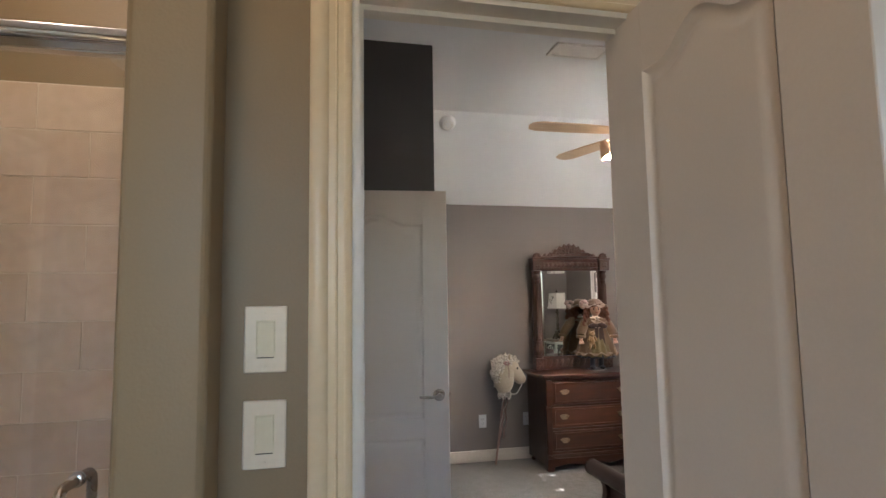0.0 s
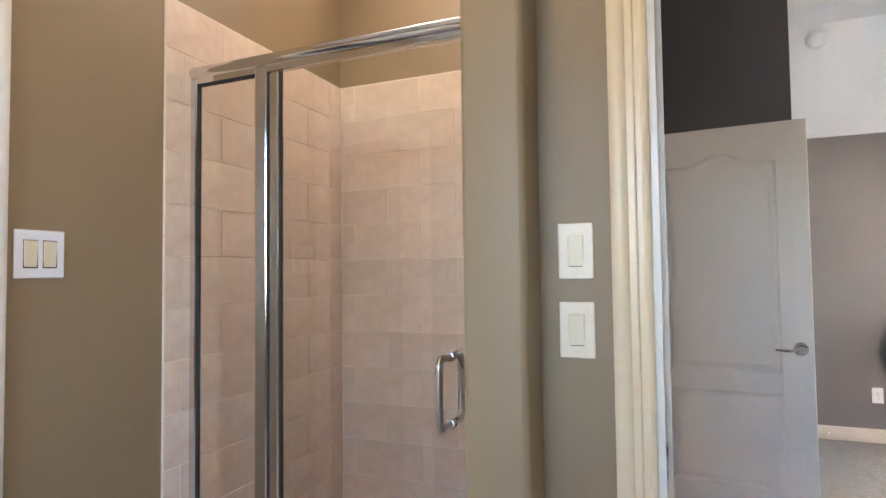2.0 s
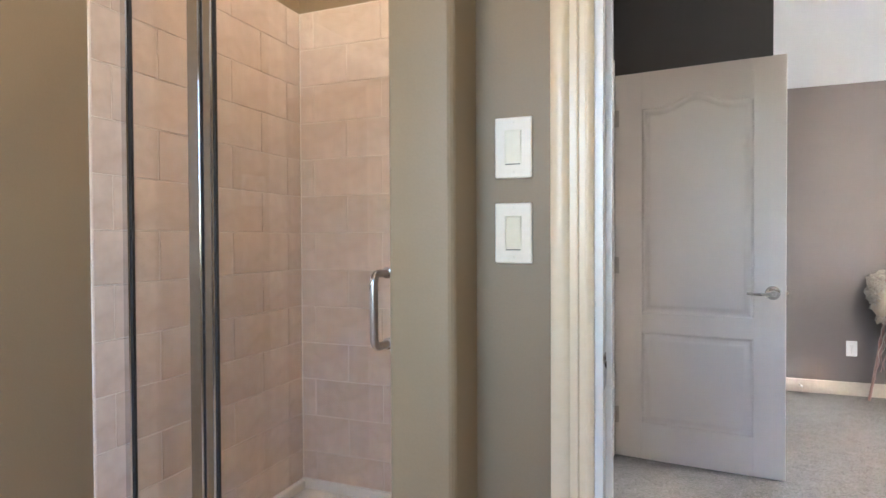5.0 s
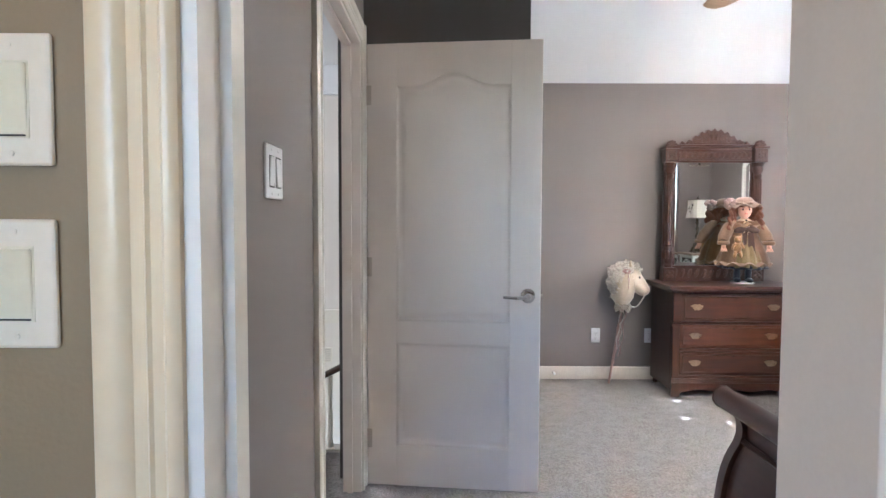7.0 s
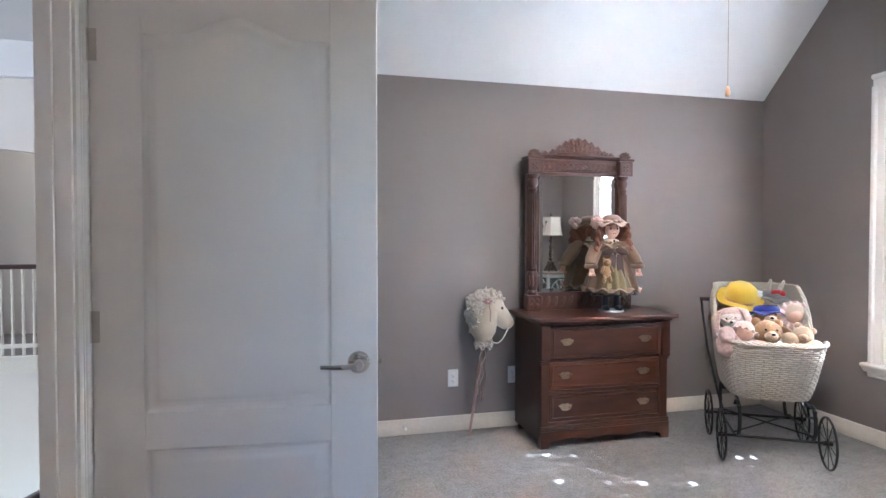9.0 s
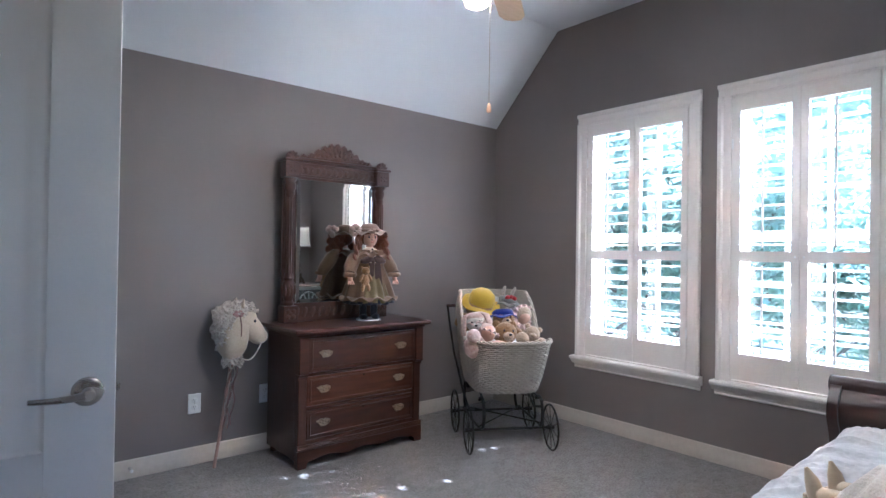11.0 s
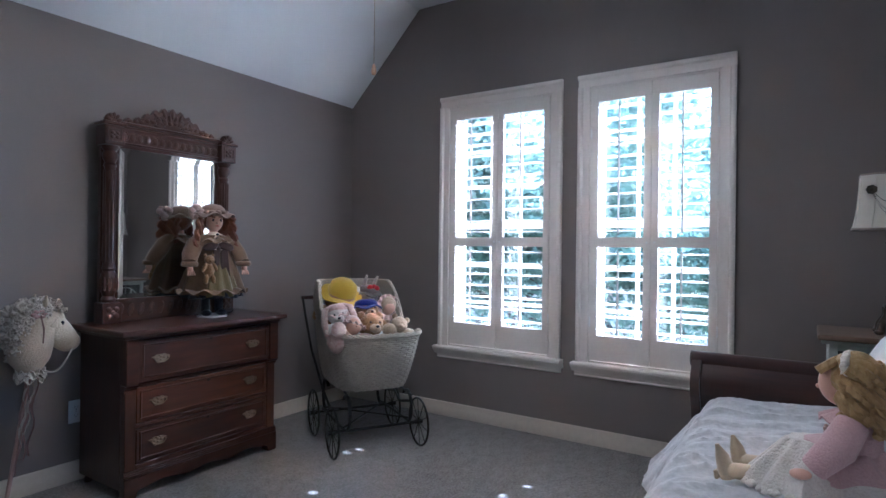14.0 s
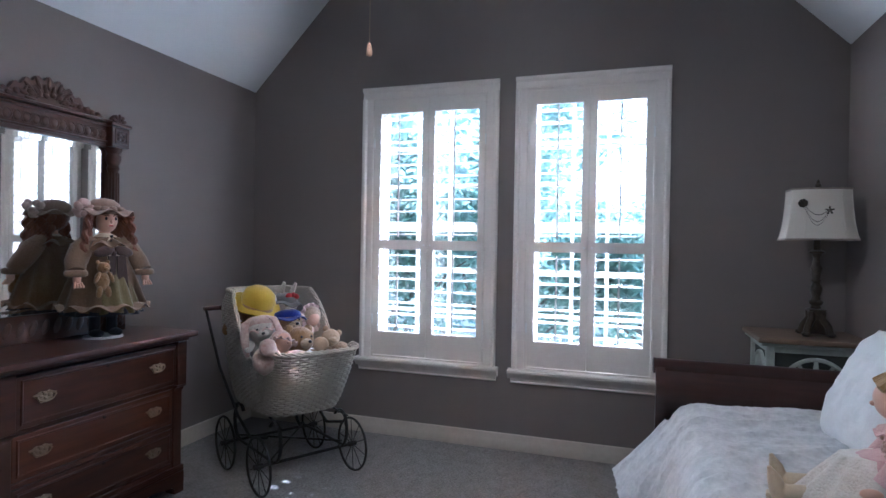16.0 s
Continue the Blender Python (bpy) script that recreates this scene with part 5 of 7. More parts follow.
def wheel(x, y, tilt):
    w = part("wheel", tube(bmesh.new(), [(x, y + WR * 0.955 * math.cos(2 * math.pi * j / 40), WR + WR * 0.955 * math.sin(2 * math.pi * j / 40)) for j in range(40)], 0.0065, 8, closed=True), M_IRON, car, "spoked iron wheel")
    b = tube(bmesh.new(), [(x - 0.022, y, WR), (x + 0.022, y, WR)], 0.013, 12)
    part("hub", b, M_IRON, w)
    for j in range(10):
        a = 2 * math.pi * j / 10 + 0.2
        part("spoke", tube(bmesh.new(), [(x, y + 0.010 * math.cos(a), WR + 0.010 * math.sin(a)), (x, y + 0.134 * math.cos(a), WR + 0.134 * math.sin(a))], 0.0024, 5), M_IRON, w)


WB = 0.436
for x in (-0.265, 0.265):
    for y in (0.0, WB):
        wheel(x, y, 0)
for y in (0.0, WB):
    part("axle", tube(bmesh.new(), [(-0.27, y, WR), (0.27, y, WR)], 0.008, 8), M_IRON, car)
for s in (-1, 1):
    part("side_bar", tube(bmesh.new(), [(s * 0.20, -0.03, WR + 0.012), (s * 0.20, WB + 0.03, WR + 0.012)], 0.007, 8), M_IRON, car)
    for y0, d in ((-0.005, -1), (WB + 0.005, 1)):
        pts = []
        for i in range(20):
            a = math.radians(-95 + 235 * i / 19)
            pts.append((s * 0.185, y0 + d * 0.085 * math.cos(a) * 0.8, WR + 0.105 + 0.098 * math.sin(a)))
        part("c_spring", tube(bmesh.new(), pts, 0.010, 8, flat=0.45), M_IRON, car)
    part("strap", tube(bmesh.new(), [(s * 0.185, -0.075, 0.33), (s * 0.17, 0.10, 0.352), (s * 0.17, WB - 0.1, 0.352), (s * 0.185, WB + 0.075, 0.33)], 0.008, 8, flat=0.5), M_IRON, car)
    part("handle_bar", tube(bmesh.new(), [(s * 0.215, 0.02, 0.27), (s * 0.222, 0.20, 0.225), (s * 0.226, 0.36, 0.30), (s * 0.255, 0.56, 0.53), (s * 0.268, 0.69, 0.745), (s * 0.268, 0.760, 0.838)], 0.008, 8), M_IRON, car)
part("handle_grip", tube(bmesh.new(), [(-0.280, 0.762, 0.842), (-0.05, 0.770, 0.846), (0.05, 0.770, 0.846), (0.280, 0.762, 0.842)], [0.013, 0.016, 0.016, 0.013], 12), M_BED, car, "dark turned wooden grip")
part("diagonal_brace", tube(bmesh.new(), [(-0.20, 0.0, WR + 0.02), (0.0, WB / 2, WR + 0.02), (0.20, WB, WR + 0.02)], 0.005, 6), M_IRON, car)
part("diagonal_brace", tube(bmesh.new(), [(0.20, 0.0, WR + 0.03), (0.0, WB / 2, WR + 0.03), (-0.20, WB, WR + 0.03)], 0.005, 6), M_IRON, car)


def ring_at(z, grow=0.0):
    """The basket's plan at height z: half width, front and back."""
    f = min(1.0, max(0.0, (z - 0.362) / 0.338))
    hx = 0.195 + 0.050 * f ** 0.6
    yf = 0.005 - 0.170 * f ** 0.8
    yb = 0.520 + 0.120 * f ** 0.6
    if z > 0.70:
        g = (z - 0.70) / 0.27
        yb = 0.640 + 0.085 * math.sin(min(1, g * 1.1) * math.pi * 0.7) - 0.06 * g
        hx = 0.245 + 0.012 * g - 0.030 * g ** 4
    return hx + grow, yf - grow, yb + grow


def rim_z(y):
    """Height of the woven edge along the sides: front rim, dip, then the hood."""
    if y < -0.02:
        return 0.700
    if y < 0.16:
        return 0.700 - 0.055 * math.sin(math.pi * min(1, (y + 0.02) / 0.18) * 0.5)
    f = min(1.0, max(0.0, (y - 0.20) / 0.24))
    return 0.645 + 0.320 * f ** 0.75


def ring_points(z, grow, k):
    hx, yf, yb = ring_at(z, grow)
    c, hy = (yf + yb) / 2, (yb - yf) / 2
    pts = []
    for j in range(k):
        a = 2 * math.pi * (j + 0.5) / k
        ca, sa = math.cos(a), math.sin(a)
        pts.append((hx * math.copysign(abs(ca) ** 0.42, ca), c + hy * math.copysign(abs(sa) ** 0.42, sa)))
    # even spacing round the outline
    q = np.array(pts + pts[:1])
    s = np.concatenate([[0], np.cumsum(np.hypot(*np.diff(q, axis=0).T))])
    u = np.linspace(0, s[-1], k + 1)[:-1]
    return [(float(np.interp(t, s, q[:, 0])), float(np.interp(t, s, q[:, 1]))) for t in u], s[-1]


K = 150
shell = bmesh.new()
levels = [0.362 + (0.965 - 0.362) * i / 44 for i in range(45)]
grid = []
for z in levels:
    pts, _ = ring_points(z, -0.006, K)
    grid.append([(x, y, z) for x, y in pts])
vs = [[shell.verts.new(p) for p in row] for row in grid]
for i in range(len(levels) - 1):
    for j in range(K):
        a, c = grid[i][j], grid[i][(j + 1) % K]
        if levels[i + 1] <= rim_z(a[1]) + 0.005 and levels[i + 1] <= rim_z(c[1]) + 0.005:
            shell.faces.new((vs[i][j], vs[i][(j + 1) % K], vs[i + 1][(j + 1) % K], vs[i + 1][j]))
shell.faces.new(vs[0][::-1])
bmesh.ops.delete(shell, geom=[v for v in shell.verts if not v.link_faces], context="VERTS")
part("lining", shell, M_LINING, car, "cream cloth lining")

weave = bmesh.new()
zi, row = 0.366, 0
while zi < 0.963:
    pts, _ = ring_points(zi, 0.0, K * 2)
    run = []
    for j, (x, y) in enumerate(pts + pts[:1]):
        ok = zi <= rim_z(y)
        if ok:
            n0 = Vector((x, y - 0.25, 0)).normalized()
            o = 0.0048 * math.sin(math.pi * (j / 4.0 + row))
            run.append((x + n0.x * o, y + n0.y * o, zi + 0.0008 * noise.noise(Vector((x * 30, y * 30, zi * 40)))))
        if (not ok or j == len(pts)) and run:
            if len(run) > 3:
                tube(weave, run, 0.0060, 5)
            run = []
    zi += 0.0128
    row += 1
tagged(part("wicker_weave", weave, M_WICKER, car, "white painted woven wicker"), kind="stuff")
stakes = bmesh.new()
for j in range(0, 50):
    col = []
    for z in levels:
        pts, _ = ring_points(z, 0.003, 50)
        if z <= rim_z(pts[j][1]):
            col.append((*pts[j], z))
    if len(col) > 2:
        tube(stakes, col, 0.0030, 5)
tagged(part("wicker_staking", stakes, M_WICKER, car), kind="stuff")
# braided rim
base_pts = []
for j in range(240):
    # walk the outline at its own rim height
    z = 0.70
    for _ in range(6):
        ring, _s = ring_points(z, 0.004, 240)
        z = min(0.963, rim_z(ring[j][1]))
    base_pts.append(Vector((*ring[j], z)))
for s in (0, 1, 2):
    b = tube(bmesh.new(), [p + Vector((0.007 * math.cos(j * 0.55 + s * 2.1), 0, 0.007 * math.sin(j * 0.55 + s * 2.1))) for j, p in enumerate(base_pts)], 0.0058, 6, closed=True)
    part("braided_rim", b, M_WICKER, car)
b = bmesh.new()
for dx in (-0.045, -0.018, 0.018, 0.045):
    blob(b, (-0.225 + 0.0, 0.05 + dx * 0.6, 0.655 - abs(dx) * 0.4), (0.012, 0.016, 0.013), rough=0.3)
part("lace_bow", b, M_LINEN, car)

# ---- the stuffed toys in the carriage ----
M_BROWNP = fabric("brown_plush", (0.20, 0.105, 0.050), (0.32, 0.18, 0.095), grain=240, patch=16, bump=1.0, depth=0.006)
M_CREAMP = fabric("cream_plush", (0.46, 0.34, 0.23), (0.60, 0.46, 0.33), grain=240, patch=16, bump=1.0, depth=0.006)
M_WHITEP = fabric("white_plush", (0.55, 0.50, 0.45), (0.68, 0.63, 0.58), grain=240, patch=16, bump=1.0, depth=0.006)
M_GREYP = fabric("grey_plush", (0.17, 0.175, 0.18), (0.28, 0.285, 0.29), grain=240, patch=16, bump=1.0, depth=0.006)
M_PINKP = fabric("pale_pink_cloth", (0.66, 0.47, 0.43), (0.78, 0.60, 0.56))
M_YEL = fabric("yellow_felt", (0.50, 0.33, 0.025), (0.64, 0.44, 0.05))
M_BLUE = fabric("royal_blue_felt", (0.012, 0.022, 0.16), (0.025, 0.04, 0.26))
M_FLOR = fabric("floral_print_cotton", (0.44, 0.27, 0.24), (0.70, 0.56, 0.50), grain=60, patch=40)


def toy(name, at, turn, pieces, label, category, size=1.12):
    """A toy among the toys; at and turn in the carriage's axes."""
    return joined(name, pieces, CM @ pose(*at, *turn) @ Matrix.Scale(size, 4), label, category, "toys in the carriage")


def bear_bits(plush, muzzle, ears=True, body=True, scale=1.0):
    b = bmesh.new()
    s = scale
    blob(b, (0, 0, 0), (0.070 * s, 0.064 * s, 0.062 * s), rough=0.05, u=20, v=14)
    if ears:
        for e in (-1, 1):
            blob(b, (e * 0.052 * s, 0.006 * s, 0.050 * s), (0.023 * s, 0.013 * s, 0.023 * s), rough=0.05)
    if body:
        blob(b, (0, 0.030 * s, -0.105 * s), (0.070 * s, 0.060 * s, 0.075 * s), rough=0.05)
        for e in (-1, 1):
            blob(b, (e * 0.075 * s, -0.020 * s, -0.075 * s), (0.026 * s, 0.050 * s, 0.026 * s), (20, 0, e * 25), rough=0.05)
    c = bmesh.new()
    blob(c, (0, -0.056 * s, -0.016 * s), (0.032 * s, 0.030 * s, 0.024 * s), rough=0.04)
    d = bmesh.new()
    blob(d, (0, -0.086 * s, -0.008 * s), (0.010 * s, 0.006 * s, 0.007 * s))
    for e in (-1, 1):
        blob(d, (e * 0.026 * s, -0.057 * s, 0.014 * s), (0.006 * s, 0.004 * s, 0.006 * s))
    return [(b, plush), (c, muzzle), (d, M_NAVY)]


def hat(mat, r, h, brim, at=(0, 0, 0.035), wav=5):
    b = lathe(bmesh.new(), [(r, 0), (r * 1.02, h * 0.3), (r * 0.92, h * 0.7), (r * 0.6, h * 0.95), (0.004, h)], at, 28)
    frill(b, at, r * 0.96, r + brim, 0, wav, 0.008, drop=0.012)
    return (b, mat)


toy("teddy_bear", (-0.090, 0.480, 0.845), (24, 14, -14), bear_bits(M_TEDDY, M_TEDDY, False, True, 1.12) + [hat(M_YEL, 0.074, 0.078, 0.036, (0, 0.018, 0.030), 3)], "tan teddy bear in a floppy yellow rain hat", "stuffed toy", 1.25)
b = bmesh.new()
for e in (-1, 1):
    tube(b, [(e * 0.024, 0.012, 0.045), (e * 0.030, 0.014, 0.085), (e * 0.034 + 0.008, 0.012, 0.125)], [0.014, 0.022, 0.012], 12, flat=0.5)
bow = bmesh.new()
for e in (-1, 1):
    blob(bow, (e * 0.020 + 0.010, -0.036, 0.062), (0.020, 0.010, 0.014), (0, e * 20, 0), rough=0.2)
blob(bow, (0.010, -0.042, 0.070), (0.009, 0.009, 0.014))
toy("stuffed_bunny", (0.120, 0.530, 0.860), (8, 6, 0), bear_bits(M_WHITEP, M_WHITEP, False, True, 0.86) + [(b, M_WHITEP), (bow, M_RED), hat(M_GREYP, 0.058, 0.040, 0.028, (0, 0.008, 0.026))], "white bunny in a grey hat with red bow", "stuffed toy")
toy("teddy_bear", (0.040, 0.320, 0.785), (-10, 0, 2), bear_bits(M_TEDDY, M_CREAMP, False, True, 0.98) + [hat(M_BLUE, 0.066, 0.042, 0.026, (0, 0.010, 0.026), 4)], "tan teddy bear in a blue sailor hat", "stuffed toy")
toy("teddy_bear", (-0.020, 0.075, 0.728), (-8, 4, 6), bear_bits(M_TEDDY, M_CREAMP, True, True, 1.0), "plain honey-brown teddy bear lying at the front", "stuffed toy")
b = bmesh.new()
for e in (-1, 1):
    tube(b, [(e * 0.035, 0.01, 0.055), (e * 0.066, -0.010, 0.040), (e * 0.082, -0.028, -0.030), (e * 0.080, -0.034, -0.105)], [0.014, 0.024, 0.028, 0.012], 14, flat=0.42)
toy("stuffed_bunny", (-0.178, 0.200, 0.780), (0, -10, -14), bear_bits(M_WHITEP, M_WHITEP, False, True, 0.84) + [(b, M_FLOR), hat(M_FLOR, 0.057, 0.050, 0.022, (0, 0.016, 0.012), 8)], "lop-eared bunny in floral print", "stuffed toy")
b = bmesh.new()
blob(b, (0, 0, 0), (0.042, 0.042, 0.046), u=18, v=12)
blob(b, (0, -0.042, -0.006), (0.007, 0.006, 0.006))
c = bmesh.new()
blob(c, (0, 0.016, 0.008), (0.052, 0.042, 0.052), rough=0.04)
frill(c, (0, -0.012, 0.0), 0.040, 0.060, 0, 12, 0.006, thick=0.003)
blob(c, (-0.04, 0.03, -0.085), (0.060, 0.060, 0.070), (0, 20, 0), rough=0.12)
blob(c, (0.075, -0.020, -0.040), (0.060, 0.026, 0.026), (0, -18, 0), rough=0.08)
blob(c, (-0.085, -0.030, -0.055), (0.040, 0.030, 0.040), rough=0.1)
d = bmesh.new()
blob(d, (0.135, -0.026, -0.020), (0.022, 0.016, 0.014))
for e in (-1, 1):
    blob(d, (e * 0.015, -0.040, 0.008), (0.004, 0.003, 0.003))
toy("baby_doll", (-0.150, 0.000, 0.738), (-16, 24, 6), [(b, M_SKIN), (c, M_FLOR), (d, M_SKIN)], "baby doll in a pink floral bonnet", "doll")
b = bmesh.new()
blob(b, (0, 0, 0), (0.042, 0.042, 0.044), u=18, v=12)
c = bmesh.new()
blob(c, (0, 0.014, 0.010), (0.056, 0.048, 0.056), rough=0.05)
blob(c, (0, 0.03, -0.090), (0.062, 0.050, 0.070), rough=0.1)
d = bmesh.new()
frill(d, (0, 0.004, 0), 0.050, 0.076, 0, 12, 0.008, thick=0.004)
bmesh.ops.rotate(d, verts=d.verts, cent=(0, 0, 0), matrix=Euler((radians(74), 0, 0)).to_matrix())
toy("bonnet_doll", (0.185, 0.330, 0.800), (6, 18, 10), [(b, M_SKIN), (c, M_CREAMP), (d, M_PINKP)], "small doll in a cream lace-edged bonnet", "doll")
b = bmesh.new()
blob(b, (0, 0, 0), (0.046, 0.044, 0.044), u=18, v=12)
blob(b, (0, -0.040, -0.012), (0.020, 0.020, 0.014))
for e in (-1, 1):
    blob(b, (e * 0.036, 0, 0.036), (0.016, 0.010, 0.016))
blob(b, (-0.045, -0.012, -0.045), (0.040, 0.036, 0.036), rough=0.06)
blob(b, (0.060, 0.0, -0.035), (0.048, 0.036, 0.034), (0, -20, 0), rough=0.06)
blob(b, (0.02, 0.03, -0.075), (0.070, 0.050, 0.050), rough=0.06)
toy("teddy_bear", (0.155, 0.060, 0.725), (-12, 20, -8), [(b, M_CREAMP)], "cream plush teddy bear slumped on its side", "stuffed toy")
b = bmesh.new()
blob(b, (0, 0.10, 0.62), (0.19, 0.15, 0.055), rough=0.14, freq=4)
blob(b, (0, 0.38, 0.66), (0.19, 0.17, 0.10), rough=0.14, freq=4)
blob(b, (0, 0.56, 0.80), (0.19, 0.06, 0.13), rough=0.10, freq=4)
part("cushion", b, M_LINEN, car, "white padded pillow under the toys")

# ---- the sleigh bed ----
BX0, BX1, BY0, BY1 = 1.300, 3.262, 0.345, 1.250
bed = thing("sleigh_bed", ((BX0 + BX1) / 2, (BY0 + BY1) / 2, 0), "dark mahogany twin sleigh bed with rolled ends", "bed")


def sleigh_line(x, s, h):
    """The S of an end, from the floor up; s is the outward way."""
    pts = []
    for i in range(26):
        f = i / 25
        z = h * f
        off = 0.040 * math.sin(math.pi * min(1, f / 0.80)) - 0.030 * math.exp(-((f - 0.86) / 0.10) ** 2) + 0.030 * max(0, (f - 0.90) / 0.10) ** 1.5
        pts.append(Vector((x + s * off, z)))
    return pts


for x, s, h in ((BX0, -1, 0.685), (BX1, 1, 0.715)):
    line = sleigh_line(x, s, h)
    def ribbon(t, lo):
        a = [(p.x - t, p.y) for p in line if p.y >= lo]
        c = [(p.x + t, p.y) for p in line if p.y >= lo]
        return a + c[::-1]
    end = part("head_panel" if s > 0 else "foot_panel", slab(bmesh.new(), ribbon(0.010, 0.10), "y", BY0 + 0.035, BY1 - 0.035), M_BED, bed)
    for y in (BY0, BY1 - 0.038):
        part("post", slab(bmesh.new(), ribbon(0.026, 0.0), "y", y, y + 0.038), M_BED, bed)
    tip = line[-1]
    part("scroll", tube(bmesh.new(), [(tip.x + s * 0.010, BY0 - 0.006, h), (tip.x + s * 0.010, BY1 + 0.006, h)], 0.034, 22), M_BED, bed, "rolled top rail")
    for y in (BY0 - 0.010, BY1 + 0.004):
        part("scroll_end", lathe(bmesh.new(), [(0.036, 0), (0.036, 0.004), (0.026, 0.008), (0.012, 0.006)], (tip.x + s * 0.010, y + (0 if y > 1 else 0.006), h), 20, m=Euler((radians(-90 if y > 1 else 90), 0, 0)).to_matrix()), M_BED, bed)
    bm = bmesh.new()
    profile_bar(bm, [(0, 0), (0.010, 0.003), (0.012, 0.010), (0.004, 0.018), (0, 0.018)], (line[20].x + s * 0.010, BY0 + 0.04, line[20].y), (line[20].x + s * 0.010, BY1 - 0.04, line[20].y), (s, 0, 0), (0, 0, 1))
    part("moulding", bm, M_BED, bed)
for y in (BY0 + 0.002, BY1 - 0.032):
    part("side_rail", box(bmesh.new(), BX0 + 0.01, BX1 - 0.01, y, y + 0.030, 0.17, 0.36, 0.006, 2), M_BED, bed)
tagged(solid("mattress", box(bmesh.new(), BX0 + 0.045, BX1 - 0.045, BY0 + 0.035, BY1 - 0.10, 0.30, 0.515, 0.04, 3), M_LINEN), "white twin mattress under the comforter", "mattress", kind="thing")
bpy.data.objects["mattress"]["kind"] = "thing"
slats = thing("bed_slats", (2.28, 0.82, 0.26), "plain wooden slats under the mattress", "bed slats")
for i in range(8):
    part("slat", boxes((BX0 + 0.15 + i * 0.23, BX0 + 0.24 + i * 0.23, BY0 + 0.030, BY1 - 0.030, 0.275, 0.298)), M_OAK, slats)

# comforter: over the top and down the front, full of creases
M_QUILT = material("pale_blue_white_comforter", ((0.42, 0.43, 0.45), (0.66, 0.665, 0.675)), 0.62, grain=70, patch=18, bump=0.5, bump_scale=40, depth=0.006, sheen=0.2, spread=0.45)
bm = bmesh.new()
NX, NY = 170, 110
x0, x1 = BX0 + 0.028, BX1 - 0.022
rows = []
for i in range(NX + 1):
    fx = i / NX
    col = []
    for j in range(NY + 1):
        fy = j / NY
        L = fy * 1.42
        top_len = BY1 - 0.065 - (BY0 + 0.015)
        flare = 0.20 * max(0, (fx - 0.70) / 0.30) ** 1.5
        if L < top_len - 0.11:
            y, z, k = BY0 + 0.015 + L, 0.586, 0.0
        else:
            k = (L - (top_len - 0.11)) / (1.42 - top_len + 0.11)
            a = min(1.0, k / 0.37) * math.pi / 2
            y = BY0 + 0.015 + top_len - 0.11 + 0.125 * math.sin(a) + (0.15 + flare) * max(0, k - 0.30)
            z = 0.586 - 0.125 * (1 - math.cos(a)) - max(0, k - 0.37) * 0.37
        x = x0 + (x1 - x0) * fx
        # pull creases run from back to front, sway along the bed
        c = 0.010 * noise.noise(Vector((x * 9, y * 1.6, 0.3))) + 0.006 * noise.noise(Vector((x * 22 + 2 * y, y * 3.2, 4.2))) + 0.016 * noise.noise(Vector((x * 2.2, y * 2.2, 9)))
        c += 0.007 * abs(noise.noise(Vector((x * 30 + 4 * y, y * 4, 7.7))))
        warp = 0.10 * noise.noise(Vector((x * 3, y * 3, 2.2)))
        c += 0.014 * max(0, 1 - 3.2 * abs(noise.noise(Vector(((x + warp) * 7.0, y * 1.3, 5.1))))) ** 2 + 0.008 * max(0, 1 - 4 * abs(noise.noise(Vector(((x - warp) * 15, y * 2.4, 8.3))))) ** 2
        c += 0.032 * min(1.0, max(0.0, (1.0 - y) / 0.35))
        edge = min(1, fx / 0.06, (1 - fx) / 0.06)
        z_edge = 0.045 * (1 - edge) ** 2
        if k < 0.3:
            p = Vector((x, y, z + c - z_edge))
        else:
            w = (k - 0.3) * 0.030 * math.sin(x * 17 + 1.3 * math.sin(x * 5)) + c
            p = Vector((x + 0.35 * flare * (k - 0.3), y + w, z))
        col.append(bm.verts.new(p))
    rows.append(col)
for a, c in zip(rows, rows[1:]):
    for j in range(NY):
        bm.faces.new((a[j], a[j + 1], c[j + 1], c[j]))
bmesh.ops.recalc_face_normals(bm, faces=bm.faces)
bmesh.ops.solidify(bm, geom=bm.faces[:], thickness=0.016)
smooth(bm, 80)
ob = new("comforter", mesh_of("comforter", bm, M_QUILT))
for poly in ob.data.polygons:
    poly.use_smooth = True
tagged(ob, "pale blue-white creased comforter spread over the bed", "comforter")


